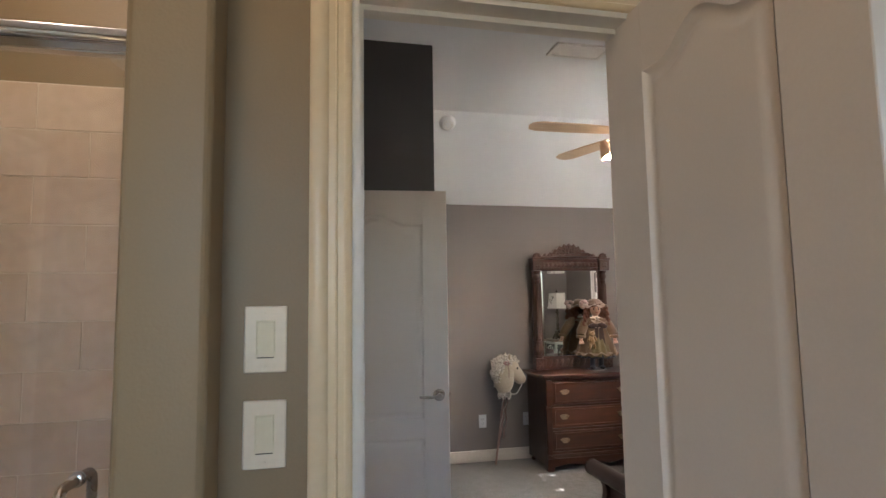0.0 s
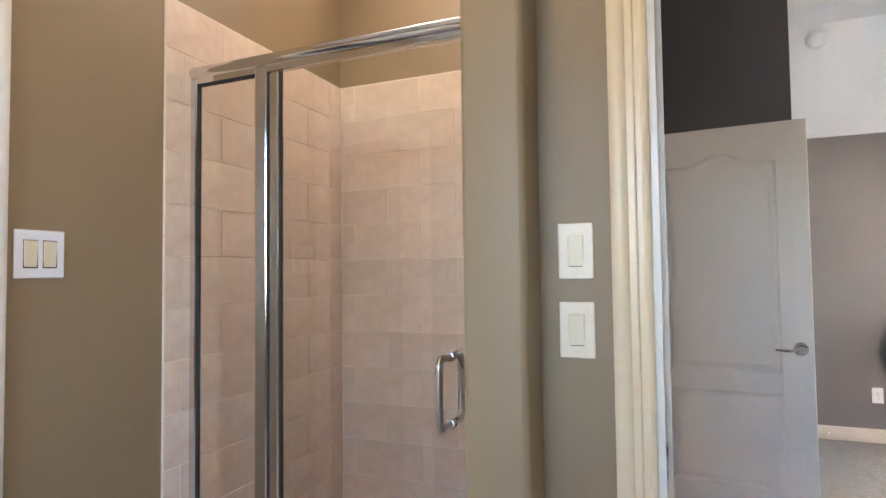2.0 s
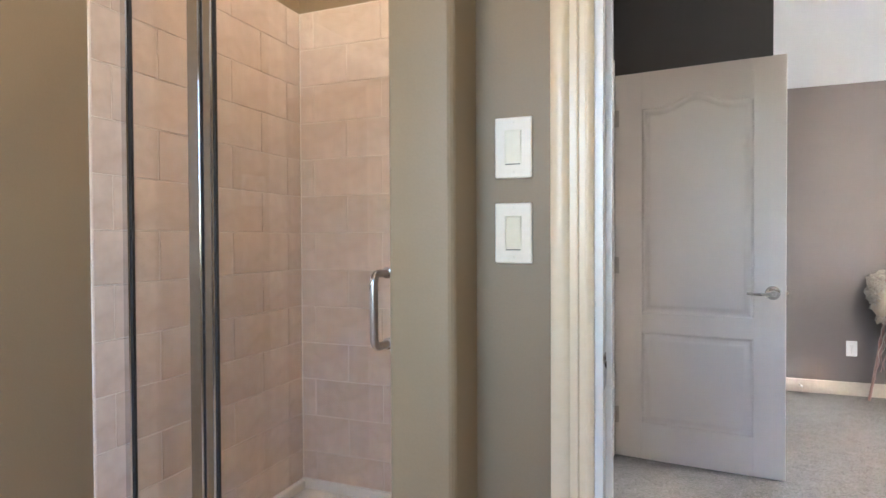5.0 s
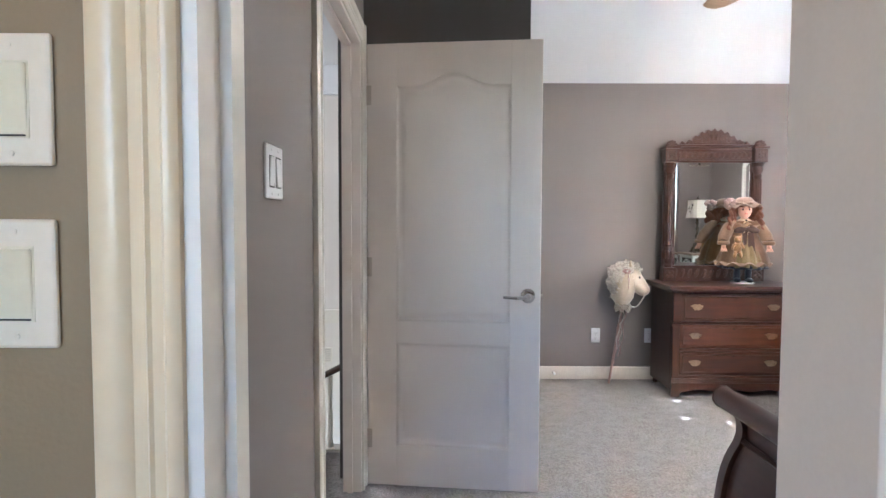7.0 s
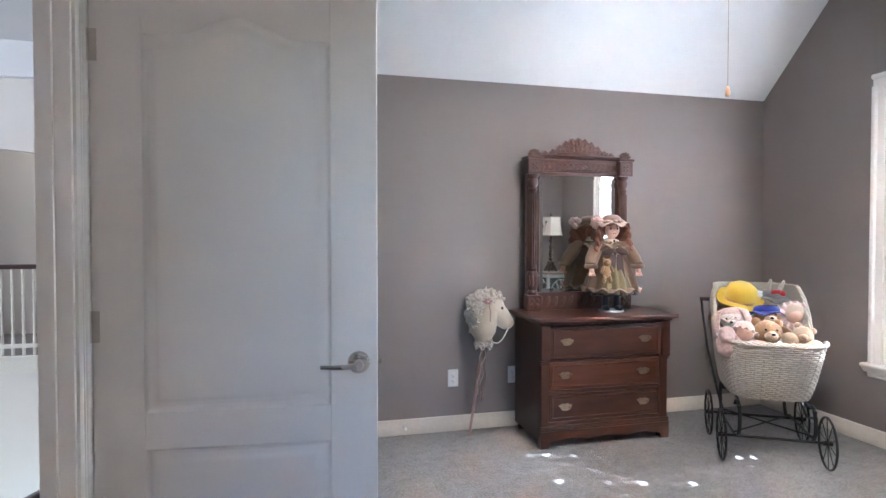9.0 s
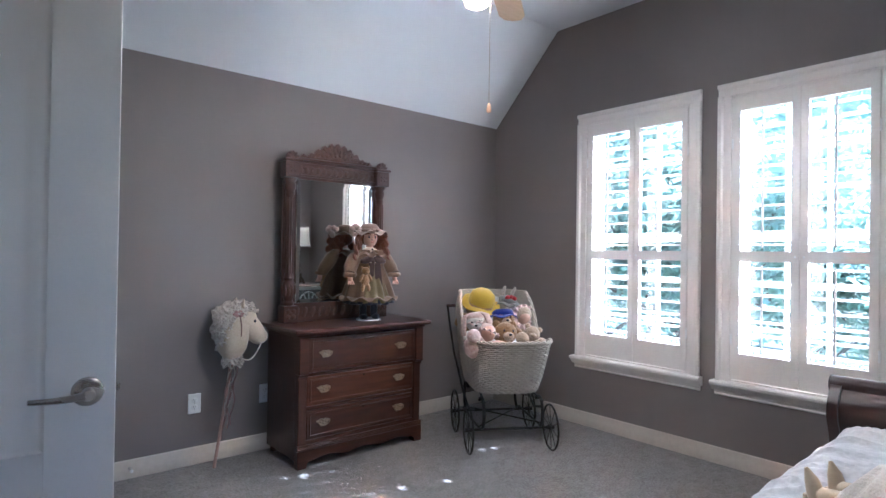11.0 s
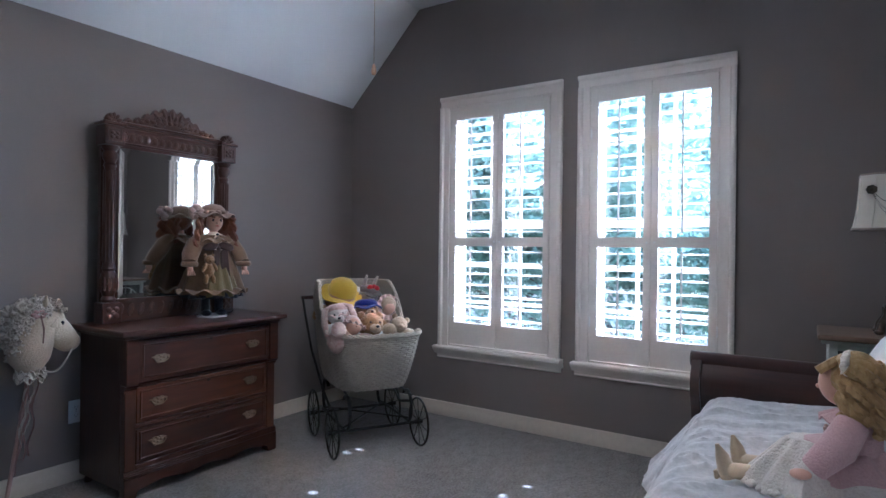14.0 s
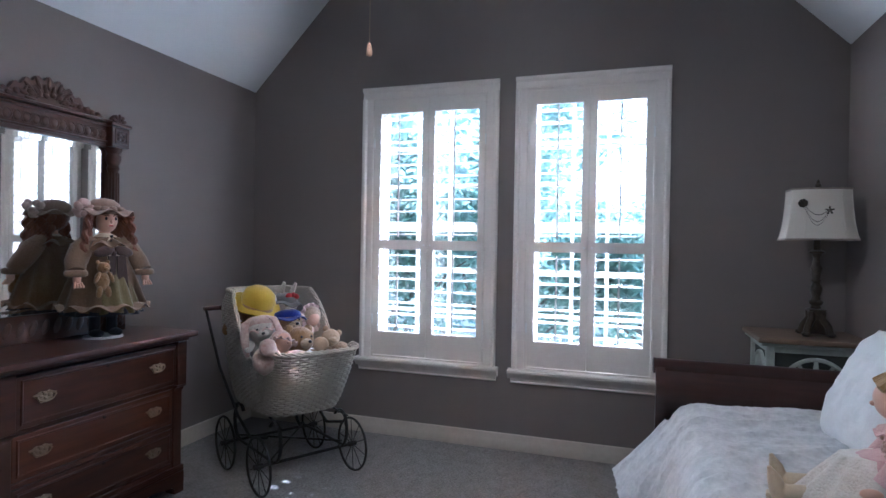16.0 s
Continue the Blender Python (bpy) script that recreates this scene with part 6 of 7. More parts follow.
def pillow(m, w, h, t, label, seed):
    """A plump cushion: w by h, t thick, standing in its own x, z."""
    bm = bmesh.new()
    n = 26
    sides = []
    for s in (-1, 1):
        g = []
        for i in range(n + 1):
            col = []
            for j in range(n + 1):
                u, v = -1 + 2 * i / n, -1 + 2 * j / n
                pinch = 1 - 0.055 * (1 - u * u) - 0.02
                pinch2 = 1 - 0.055 * (1 - v * v) - 0.02
                d = ((1 - abs(u) ** 2.6) * (1 - abs(v) ** 2.6)) ** 0.55
                q = Vector((u * w / 2 * (pinch2 if abs(u) > 0.6 else pinch2), 0, v * h / 2 * pinch))
                q.y = s * (t / 2 * d) + 0.010 * noise.noise(Vector((u * 2.4 + seed, v * 2.4, s))) * d + 0.006 * noise.noise(Vector((u * 7 + seed, v * 5, s + 3)))
                q.x += 0.008 * noise.noise(Vector((v * 3, seed, u)))
                col.append(bm.verts.new(q))
            g.append(col)
        for a, c in zip(g, g[1:]):
            for j in range(n):
                bm.faces.new((a[j], a[j + 1], c[j + 1], c[j]))
        sides.append(g)
    bmesh.ops.remove_doubles(bm, verts=bm.verts, dist=0.004)
    bmesh.ops.recalc_face_normals(bm, faces=bm.faces)
    ob = new("pillow", mesh_of("pillow", bm, M_LINEN))
    for poly in ob.data.polygons:
        poly.use_smooth = True
    ob.matrix_world = m
    return tagged(ob, label, "pillow", "pillows on the bed")


pillow(pose(2.705, 0.610, 0.790, 26, 5, 0), 0.58, 0.44, 0.18, "plump white pillow propped beside the doll", 1.0)
pillow(pose(1.720, 0.545, 0.770, 34, 10, 0), 0.60, 0.46, 0.22, "large white pillow propped against the wall", 5.0)
pillow(pose(2.260, 0.445, 0.775, 18, 0, 0), 0.46, 0.38, 0.14, "white pillow behind the seated doll", 9.0)

# the seated doll, facing +y
M_PDRESS = fabric("pale_pink_velvet", (0.56, 0.36, 0.36), (0.70, 0.48, 0.48))
M_LACE = fabric("ivory_lace", (0.66, 0.60, 0.54), (0.80, 0.76, 0.70), grain=160, patch=40, bump=1.0)
M_BOOT = material("cream_leather_boot", ((0.52, 0.42, 0.28), (0.62, 0.51, 0.36)), 0.4, grain=90, patch=10, bump=0.2)
P = []
P.append((folds(bmesh.new(), [(0.150, 0.000, 0.012), (0.138, 0.030, 0.012), (0.100, 0.080, 0.008), (0.062, 0.130, 0.003)], (0, 0.090, 0.004), 13, sx=0.95, sy=1.35), M_LACE))
b = bmesh.new()
blob(b, (0, 0.012, 0.150), (0.070, 0.058, 0.085))
for s in (-1, 1):
    tube(b, [(s * 0.064, 0.0, 0.195), (s * 0.105, 0.030, 0.140), (s * 0.118, 0.085, 0.085)], [0.036, 0.042, 0.032], 14)
frill(b, (0, 0.010, 0.215), 0.030, 0.078, 0, 9, 0.006, drop=0.020)
folds(b, [(0.115, 0.045, 0.010), (0.085, 0.095, 0.006), (0.062, 0.130, 0.002)], (0, 0.055, 0.006), 10, sy=1.2)
P.append((b, M_PDRESS))
b = bmesh.new()
for s in (-1, 1):
    blob(b, (s * 0.120, 0.115, 0.068), (0.016, 0.026, 0.014))
    tube(b, [(s * 0.045, 0.18, 0.030), (s * 0.050, 0.275, 0.028)], 0.020, 10)
tube(b, [(0, 0.008, 0.215), (0, 0.010, 0.240)], 0.022, 12)
blob(b, (0, 0.024, 0.282), (0.053, 0.056, 0.060), u=20, v=14)
blob(b, (0, 0.080, 0.274), (0.007, 0.008, 0.007))
P.append((b, M_SKIN))
b = bmesh.new()
for s in (-1, 1):
    tube(b, [(s * 0.048, 0.245, 0.028), (s * 0.052, 0.315, 0.028)], [0.024, 0.022], 12)
    tube(b, [(s * 0.052, 0.322, 0.004), (s * 0.053, 0.326, 0.030), (s * 0.056, 0.332, 0.066), (s * 0.060, 0.342, 0.100)], [0.021, 0.024, 0.019, 0.005], 12)
    box(b, s * 0.052 - 0.016, s * 0.052 + 0.016, 0.346, 0.358, 0.0, 0.026, 0.003, 1)
P.append((b, M_BOOT))
b = bmesh.new()
blob(b, (0, -0.008, 0.300), (0.071, 0.068, 0.064), rough=0.16, u=20, v=14)
rnd = random.Random(12)
for k in range(40):
    a = math.pi * (0.90 + 1.20 * k / 39)
    rr = 0.066 + rnd.uniform(-0.004, 0.006)
    z0_ = 0.315 + rnd.uniform(-0.02, 0.02)
    pts = [(rr * math.cos(a) + 0.010 * math.cos(j * 1.15 + k), -0.006 + rr * math.sin(a) + 0.010 * math.sin(j * 1.15 + k), z0_ - 0.0095 * j) for j in range(15)]
    tube(b, pts, 0.0125, 6)
for k in range(8):
    a = math.pi * (k + 0.5) / 8
    tube(b, [(0.044 * math.cos(a), 0.026, 0.346), (0.060 * math.cos(a), 0.064, 0.322)], 0.012, 6)
P.append((b, M_BLOND))
b = bmesh.new()
for k in range(22):
    a = -0.3 + (math.pi + 0.6) * k / 21
    blob(b, (0.064 * math.cos(a), 0.004, 0.318 + 0.052 * math.sin(a) * 0.8), (0.010, 0.010, 0.009), rough=0.4, seed=k)
for k in range(26):
    a = 2 * math.pi * k / 26
    blob(b, (0.144 * math.cos(a), 0.09 + 0.195 * math.sin(a), 0.010), (0.015, 0.015, 0.010), rough=0.4, seed=k)
P.append((b, M_LACE))
b = bmesh.new()
for dx, dz in ((-0.03, 0.165), (0.02, 0.185), (0.03, 0.140), (-0.02, 0.125)):
    for q in range(5):
        a = 2 * math.pi * q / 5
        blob(b, (dx + 0.009 * math.cos(a), 0.068, dz + 0.009 * math.sin(a)), (0.007, 0.006, 0.007), u=8, v=6)
P.append((b, M_DUSTY))
joined("seated_doll", P, pose(2.205, 0.700, 0.630, -7, 0, -14) @ Matrix.Scale(0.90, 4), "seated blond doll in a pink and lace dress", "doll")

# ---- nightstand and lamp ----
M_NS = material("distressed_pale_green_paint", ((0.42, 0.46, 0.41), (0.58, 0.61, 0.55)), 0.55, grain=50, patch=9, bump=0.3, spread=0.55)
M_NTOP = material("worn_brown_top", ((0.16, 0.11, 0.075), (0.27, 0.19, 0.13)), 0.45, grain=40, patch=5, bump=0.25, stretch=(1, 0.2, 1))
NX0, NX1, NY0, NY1, NZ = 3.580, 3.955, 0.345, 0.752, 0.832
ns = thing("nightstand", ((NX0 + NX1) / 2, (NY0 + NY1) / 2, 0), "pale green painted nightstand with sunburst fretwork panels", "nightstand")
part("top", box(bmesh.new(), NX0 - 0.035, NX1 + 0.015, NY0 - 0.03, NY1 + 0.04, NZ - 0.024, NZ, 0.008, 3), M_NTOP, ns, "worn wooden top")
part("top_edge", box(bmesh.new(), NX0 - 0.020, NX1 + 0.010, NY0 - 0.018, NY1 + 0.026, NZ - 0.040, NZ - 0.024, 0.005, 2), M_NS, ns)
for x in (NX0, NX1 - 0.035):
    for y in (NY0, NY1 - 0.035):
        part("leg", box(bmesh.new(), x, x + 0.035, y, y + 0.035, 0, NZ - 0.040, 0.004, 1), M_NS, ns)
# inner sheets coloured dark for the shade behind the fretwork
part("panel_back", boxes((NX0 + 0.016, NX0 + 0.022, NY0 + 0.035, NY1 - 0.035, 0.12, NZ - 0.040), (NX0 + 0.035, NX1 - 0.035, NY1 - 0.022, NY1 - 0.016, 0.12, NZ - 0.040), (NX0 + 0.035, NX1 - 0.035, NY0 + 0.016, NY0 + 0.022, 0.12, NZ - 0.040), (NX0 + 0.022, NX1 - 0.02, NY0 + 0.022, NY1 - 0.022, 0.12, 0.135)), plain("recess_shade", (0.05, 0.055, 0.05), 0.7), ns)
for z0_, z1_ in ((NZ - 0.068, NZ - 0.040), (0.46, 0.50), (0.10, 0.15)):
    part("rail", boxes((NX0 + 0.002, NX0 + 0.016, NY0 + 0.035, NY1 - 0.035, z0_, z1_), (NX0 + 0.035, NX1 - 0.035, NY1 - 0.016, NY1 - 0.002, z0_, z1_)), M_NS, ns)


def fret(axis, a0, a1, plane, z0_, z1_):
    """A sunburst of petals and an arch in a panel."""
    b = bmesh.new()
    mid, half, h = (a0 + a1) / 2, (a1 - a0) / 2, z1_ - z0_
    def put(u, z):
        return (plane, u, z) if axis == "y" else (u, plane, z)
    for k in range(7):
        ang = math.pi * (k + 0.5) / 7
        pts = [put(mid + half * 0.92 * f * math.cos(ang), z0_ + 0.02 + h * 0.80 * f * math.sin(ang)) for f in (0.12, 0.4, 0.7, 1.0)]
        tube(b, pts, [0.006, 0.012, 0.016, 0.008], 8, flat=0.5)
    for rr in (0.98, 0.30):
        tube(b, [put(mid + half * rr * math.cos(math.pi * j / 24), z0_ + 0.02 + h * 0.85 * rr * math.sin(math.pi * j / 24)) for j in range(25)], 0.010, 8, flat=0.6)
    return b


for z0_, z1_ in ((0.50, NZ - 0.068), (0.15, 0.46)):
    part("fretwork", fret("y", NY0 + 0.035, NY1 - 0.035, NX0 + 0.010, z0_, z1_), M_NS, ns, "pierced sunburst fretwork")
    part("fretwork", fret("x", NX0 + 0.035, NX1 - 0.035, NY1 - 0.010, z0_, z1_), M_NS, ns, "pierced sunburst fretwork")

M_BRONZE = material("dark_bronze_resin", ((0.022, 0.017, 0.012), (0.075, 0.055, 0.035)), 0.4, 0.35, grain=80, patch=20, bump=0.6, depth=0.004)
M_SHADE = fabric("cream_lamp_shade", (0.62, 0.58, 0.50), (0.70, 0.66, 0.58), grain=260, patch=3, bump=0.2)
M_BRAID = fabric("grey_braid", (0.22, 0.18, 0.15), (0.40, 0.34, 0.29), grain=200, patch=40)
LX, LY, LZ = 3.735, 0.515, NZ
lamp = thing("table_lamp", (LX, LY, LZ), "dark bronze candlestick table lamp with a cream panelled shade", "lamp")
bm = bmesh.new()
for k in range(4):
    a = math.pi / 4 + k * math.pi / 2
    tube(bm, [(LX + 0.070 * math.cos(a), LY + 0.070 * math.sin(a), LZ + 0.010), (LX + 0.060 * math.cos(a), LY + 0.060 * math.sin(a), LZ + 0.050), (LX + 0.030 * math.cos(a), LY + 0.030 * math.sin(a), LZ + 0.085), (LX + 0.035 * math.cos(a), LY + 0.035 * math.sin(a), LZ + 0.120)], [0.018, 0.016, 0.018, 0.014], 10)
    blob(bm, (LX + 0.074 * math.cos(a), LY + 0.074 * math.sin(a), LZ + 0.013), (0.020, 0.020, 0.0125))
lathe(bm, [(0.058, 0.014), (0.052, 0.04), (0.040, 0.075), (0.044, 0.115), (0.050, 0.128), (0.030, 0.134)], (LX, LY, LZ), 4, m=Euler((0, 0, radians(45))).to_matrix())
part("base", bm, M_BRONZE, lamp, "scrolled square foot")
part("stem", lathe(bmesh.new(), [(0.026, 0.13), (0.020, 0.145), (0.030, 0.158), (0.032, 0.166), (0.020, 0.176), (0.018, 0.19), (0.026, 0.215), (0.026, 0.235), (0.016, 0.255), (0.022, 0.265), (0.016, 0.275), (0.020, 0.30), (0.026, 0.325), (0.018, 0.345), (0.014, 0.375), (0.022, 0.39), (0.034, 0.398), (0.034, 0.406), (0.016, 0.414), (0.014, 0.50)], (LX, LY, LZ), 24), M_BRONZE, lamp)
part("harp_rod", tube(bmesh.new(), [(LX, LY, LZ + 0.48), (LX, LY, LZ + 0.705)], 0.004, 8), M_BRONZE, lamp)
part("finial", lathe(bmesh.new(), [(0.006, 0.700), (0.012, 0.706), (0.016, 0.718), (0.012, 0.730), (0.006, 0.736), (0.009, 0.742), (0.002, 0.752)], (LX, LY, LZ), 14), M_BRONZE, lamp)


def shade_ring(r, k=48):
    """A cut-corner oblong plan, wider along y."""
    cor = [(-0.62, -1.0), (0.62, -1.0), (1.0, -0.60), (1.0, 0.60), (0.62, 1.0), (-0.62, 1.0), (-1.0, 0.60), (-1.0, -0.60)]
    return [(LX + 0.80 * r * x, LY + r * y) for x, y in cor]


bm = bmesh.new()
rings = []
for z, r in ((0.462, 0.149), (0.485, 0.143), (0.53, 0.134), (0.59, 0.127), (0.65, 0.1225), (0.700, 0.120)):
    rings.append([bm.verts.new((x, y, LZ + z)) for x, y in shade_ring(r)])
for a, c in zip(rings, rings[1:]):
    for j in range(8):
        bm.faces.new((a[j], a[(j + 1) % 8], c[(j + 1) % 8], c[j]))
bmesh.ops.recalc_face_normals(bm, faces=bm.faces)
bmesh.ops.solidify(bm, geom=bm.faces[:], thickness=0.003)
shade = part("shade", bm, M_SHADE, lamp, "cream fabric shade with cut corners")
for z, r in ((0.462, 0.150), (0.700, 0.121)):
    part("braid", tube(bmesh.new(), [(x, y, LZ + z) for x, y in shade_ring(r)], 0.0048, 6, closed=True), M_BRAID, shade)
part("top_ring", tube(bmesh.new(), [(x, y, LZ + 0.698) for x, y in shade_ring(0.116)], 0.002, 5, closed=True), M_BRONZE, shade)
for j in range(8):
    part("rib", tube(bmesh.new(), [(*shade_ring(r)[j], LZ + z) for z, r in ((0.462, 0.1495), (0.485, 0.1435), (0.53, 0.1345), (0.59, 0.1275), (0.65, 0.123), (0.700, 0.1205))], 0.0028, 6), M_SHADE, shade)
bm = bmesh.new()
fx = LX - 0.80 * 0.126 - 0.006
for k in range(7):
    a = 2 * math.pi * k / 7
    blob(bm, (fx, LY + 0.088 + 0.012 * math.cos(a), LZ + 0.630 + 0.012 * math.sin(a)), (0.005, 0.009, 0.009), rough=0.2, seed=k)
blob(bm, (fx - 0.003, LY + 0.088, LZ + 0.630), (0.006, 0.008, 0.008))
part("brooch", bm, M_BRONZE, shade)
bm = bmesh.new()
for sag, zz, kx in ((0.030, 0.616, 26), (0.052, 0.606, 26), (0.062, 0.600, 22)):
    for j in range(kx):
        f = j / (kx - 1)
        blob(bm, (fx - 0.002, LY + 0.080 - 0.094 * f, LZ + zz - 0.020 * f - sag * math.sin(math.pi * f)), (0.0022, 0.0022, 0.0022), u=6, v=4)
part("bead_swag", bm, M_BRONZE, shade)
bm = bmesh.new()
for k in range(5):
    a = 2 * math.pi * k / 5 + 0.3
    blob(bm, (fx, LY - 0.020 + 0.011 * math.cos(a), LZ + 0.596 + 0.011 * math.sin(a)), (0.003, 0.010, 0.004), (math.degrees(a), 0, 0), u=8, v=6)
part("star_brooch", bm, M_BRONZE, shade)

# ---- ceiling fan, detector and vent ----
FX, FY = 2.14, 2.13
M_BLADE = material("pale_maple_blade", ((0.44, 0.30, 0.18), (0.56, 0.40, 0.26)), 0.4, grain=40, patch=4, bump=0.1, stretch=(0.15, 1, 1))
M_FANW = material("white_enamel", ((0.70, 0.68, 0.65), (0.76, 0.74, 0.71)), 0.3, grain=30, patch=4, bump=0.0)
fan = thing("ceiling_fan", (FX, FY, ZC), "ceiling fan with pale wooden blades and lit glass shades", "ceiling fan")
part("canopy", lathe(bmesh.new(), [(0.070, ZC - 0.002), (0.068, ZC - 0.03), (0.040, ZC - 0.065), (0.016, ZC - 0.075)], (FX, FY, 0), 28), M_FANW, fan)
part("downrod", tube(bmesh.new(), [(FX, FY, ZC - 0.06), (FX, FY, 2.60)], 0.013, 12), M_FANW, fan)
part("motor_housing", lathe(bmesh.new(), [(0.030, 2.62), (0.080, 2.605), (0.130, 2.57), (0.140, 2.52), (0.130, 2.47), (0.090, 2.45), (0.060, 2.44)], (FX, FY, 0), 32), M_FANW, fan)
part("switch_housing", lathe(bmesh.new(), [(0.055, 2.45), (0.055, 2.39), (0.040, 2.37), (0.015, 2.36)], (FX, FY, 0), 24), M_FANW, fan)
for k in range(5):
    a = math.radians(180 + 72 * k)
    rot = Matrix.Translation((FX, FY, 2.485)) @ Euler((0, 0, a)).to_matrix().to_4x4() @ Euler((radians(5), 0, 0)).to_matrix().to_4x4()
    bm = slab(bmesh.new(), [(0.20, -0.052), (0.45, -0.066), (0.70, -0.068), (0.755, -0.045), (0.77, 0.0), (0.755, 0.045), (0.70, 0.068), (0.45, 0.066), (0.20, 0.052)], "z", -0.004, 0.004)
    bmesh.ops.transform(bm, matrix=rot, verts=bm.verts)
    bl = part("blade", bm, M_BLADE, fan)
    bm = slab(bmesh.new(), [(0.08, -0.018), (0.17, -0.012), (0.25, -0.038), (0.27, 0.0), (0.25, 0.038), (0.17, 0.012), (0.08, 0.018)], "z", 0.004, 0.009)
    bmesh.ops.transform(bm, matrix=rot, verts=bm.verts)
    part("blade_iron", bm, M_FANW, bl)
M_OPAL = plain("lit_opal_glass", (1.0, 0.86, 0.68), 0.3, emit=FAN_GLOW)
M_PEACH = material("peach_glass", ((0.70, 0.42, 0.26), (0.78, 0.52, 0.34)), 0.2, grain=30, patch=6, bump=0.0)
for k in range(4):
    a = math.radians(151.6 + 90 * k)
    ax, ay = FX + 0.24 * math.cos(a), FY + 0.24 * math.sin(a)
    arm = part("light_arm", tube(bmesh.new(), [(FX + 0.03 * math.cos(a), FY + 0.03 * math.sin(a), 2.40), (FX + 0.16 * math.cos(a), FY + 0.16 * math.sin(a), 2.47), (ax, ay, 2.435)], 0.008, 8), M_FANW, fan)
    bm = lathe(bmesh.new(), [(0.022, 0.0), (0.030, -0.02), (0.050, -0.07), (0.062, -0.105), (0.058, -0.105), (0.046, -0.07), (0.026, -0.02), (0.018, -0.002)], (ax, ay, 2.44), 20, m=Euler((0, radians(24), a)).to_matrix())
    part("glass_shade", bm, M_PEACH, arm)
    c = Euler((0, radians(24), a)).to_matrix() @ Vector((0, 0, -0.088))
    part("bulb", blob(bmesh.new(), (ax + c.x, ay + c.y, 2.44 + c.z), (0.032, 0.032, 0.038)), M_OPAL, arm)
point_lamp("fan_bulb_light", (FX, FY, 2.28), FAN_W, (1.0, 0.80, 0.58), 0.10)
bm = tube(bmesh.new(), [(2.129, 2.119, 2.36), (2.129, 2.119, 1.83)], 0.0011, 6)
ch = part("pull_chain", bm, M_BRASS, fan)
part("pull_fob", lathe(bmesh.new(), [(0.002, 0.040), (0.006, 0.034), (0.010, 0.012), (0.008, 0.003), (0.002, 0.0)], (2.129, 2.119, 1.795), 14), M_PEACH, ch, "turned wooden fob")

k_ = (ZC - ZW) / (YN - NB)
sy = 3.345
sd = thing("smoke_detector", (1.146, sy, ZW + (YN - sy) * k_), "round white smoke detector on the sloping ceiling", "smoke detector")
nrm = Vector((0, -math.sin(math.atan(k_)), -math.cos(math.atan(k_))))
q = nrm.to_track_quat("Z", "Y").to_matrix()
at = Vector((1.146, sy, ZW + (YN - sy) * k_))
part("base", lathe(bmesh.new(), [(0.070, 0.0), (0.070, 0.010), (0.066, 0.014)], at, 32, m=q), M_WPLATE, sd)
part("cover", lathe(bmesh.new(), [(0.062, 0.014), (0.060, 0.026), (0.050, 0.036), (0.030, 0.040), (0.006, 0.041)], at, 32, m=q), M_WPLATE, sd)
bm = bmesh.new()
for r in (0.026, 0.036, 0.046):
    tube(bm, [at + q @ Vector((r * math.cos(2 * math.pi * j / 30), r * math.sin(2 * math.pi * j / 30), 0.0395 - 0.004 * (r > 0.04))) for j in range(30)], 0.0016, 5, closed=True)
part("vent_rings", bm, M_HALL, sd)
vent = thing("ceiling_vent", (1.68, 2.04, ZC), "white louvred ceiling air vent", "vent")
part("frame", boxes((1.50, 1.86, 1.955, 1.980, ZC - 0.012, ZC), (1.50, 1.86, 2.110, 2.135, ZC - 0.012, ZC), (1.50, 1.525, 1.980, 2.110, ZC - 0.012, ZC), (1.835, 1.86, 1.980, 2.110, ZC - 0.012, ZC), bevel=0.002), M_FANW, vent)
part("backing", boxes((1.525, 1.835, 1.980, 2.110, ZC - 0.002, ZC - 0.001)), M_NICHE, vent)
for i in range(9):
    y = 1.987 + i * 0.0145
    bm = slab(bmesh.new(), [(y, ZC - 0.003), (y + 0.011, ZC - 0.011), (y + 0.0118, ZC - 0.010), (y + 0.001, ZC - 0.002)], "x", 1.525, 1.835)
    part("slat", bm, M_FANW, vent)

# ---- the hall seen through the bedroom door ----
solid("floor_hall", boxes((-1.6, -0.12, 0.6, 2.46, -0.12, -0.002), (-5.5, 0.9, 7.22, 9.0, -0.2, -0.002)), M_CARPET, "pale carpet of the stair landing", "floor")
solid("floor_lower_hall", boxes((-5.5, 0.9, 2.46, 7.22, -3.0, -2.9)), M_CARPET, "lower floor under the stairwell", "floor")
solid("wall_hall_stairwell", boxes((-5.5, 0.9, 7.20, 7.30, -2.9, -0.12)), M_HALL, "cream stairwell wall", "wall")
solid("ceiling_hall", boxes((-5.6, 0.9, 0.5, 9.1, 3.30, 3.4)), M_CEIL, "white hall ceiling", "ceiling")
solid("ceiling_hall_soffit", boxes((-5.6, 0.9, 7.1, 7.2, 2.93, 3.30)), M_CEIL, "white dropped soffit over the balcony", "ceiling")
solid("wall_hall_back", boxes((-5.5, 0.9, 8.9, 9.0, 0, 3.3)), M_NICHE, "taupe wall behind the balcony", "wall")
solid("wall_hall_west", boxes((-5.6, -5.5, 0.5, 9.0, -3, 3.3)), M_HALL, "cream hall wall", "wall")
solid("wall_hall_east", boxes((0.78, 0.9, 4.04, 9.0, -3, 3.3), (-0.12, 0.9, 4.035, 4.14, -3, 3.3)), M_HALL, "cream hall wall", "wall")
solid("wall_hall_south", boxes((-5.5, XL - 0.12, 0.5, 0.6, -3, 3.3), (-1.6, -0.076, 1.16, 1.18, 0, 3.3)), M_HALL, "cream hall wall", "wall")
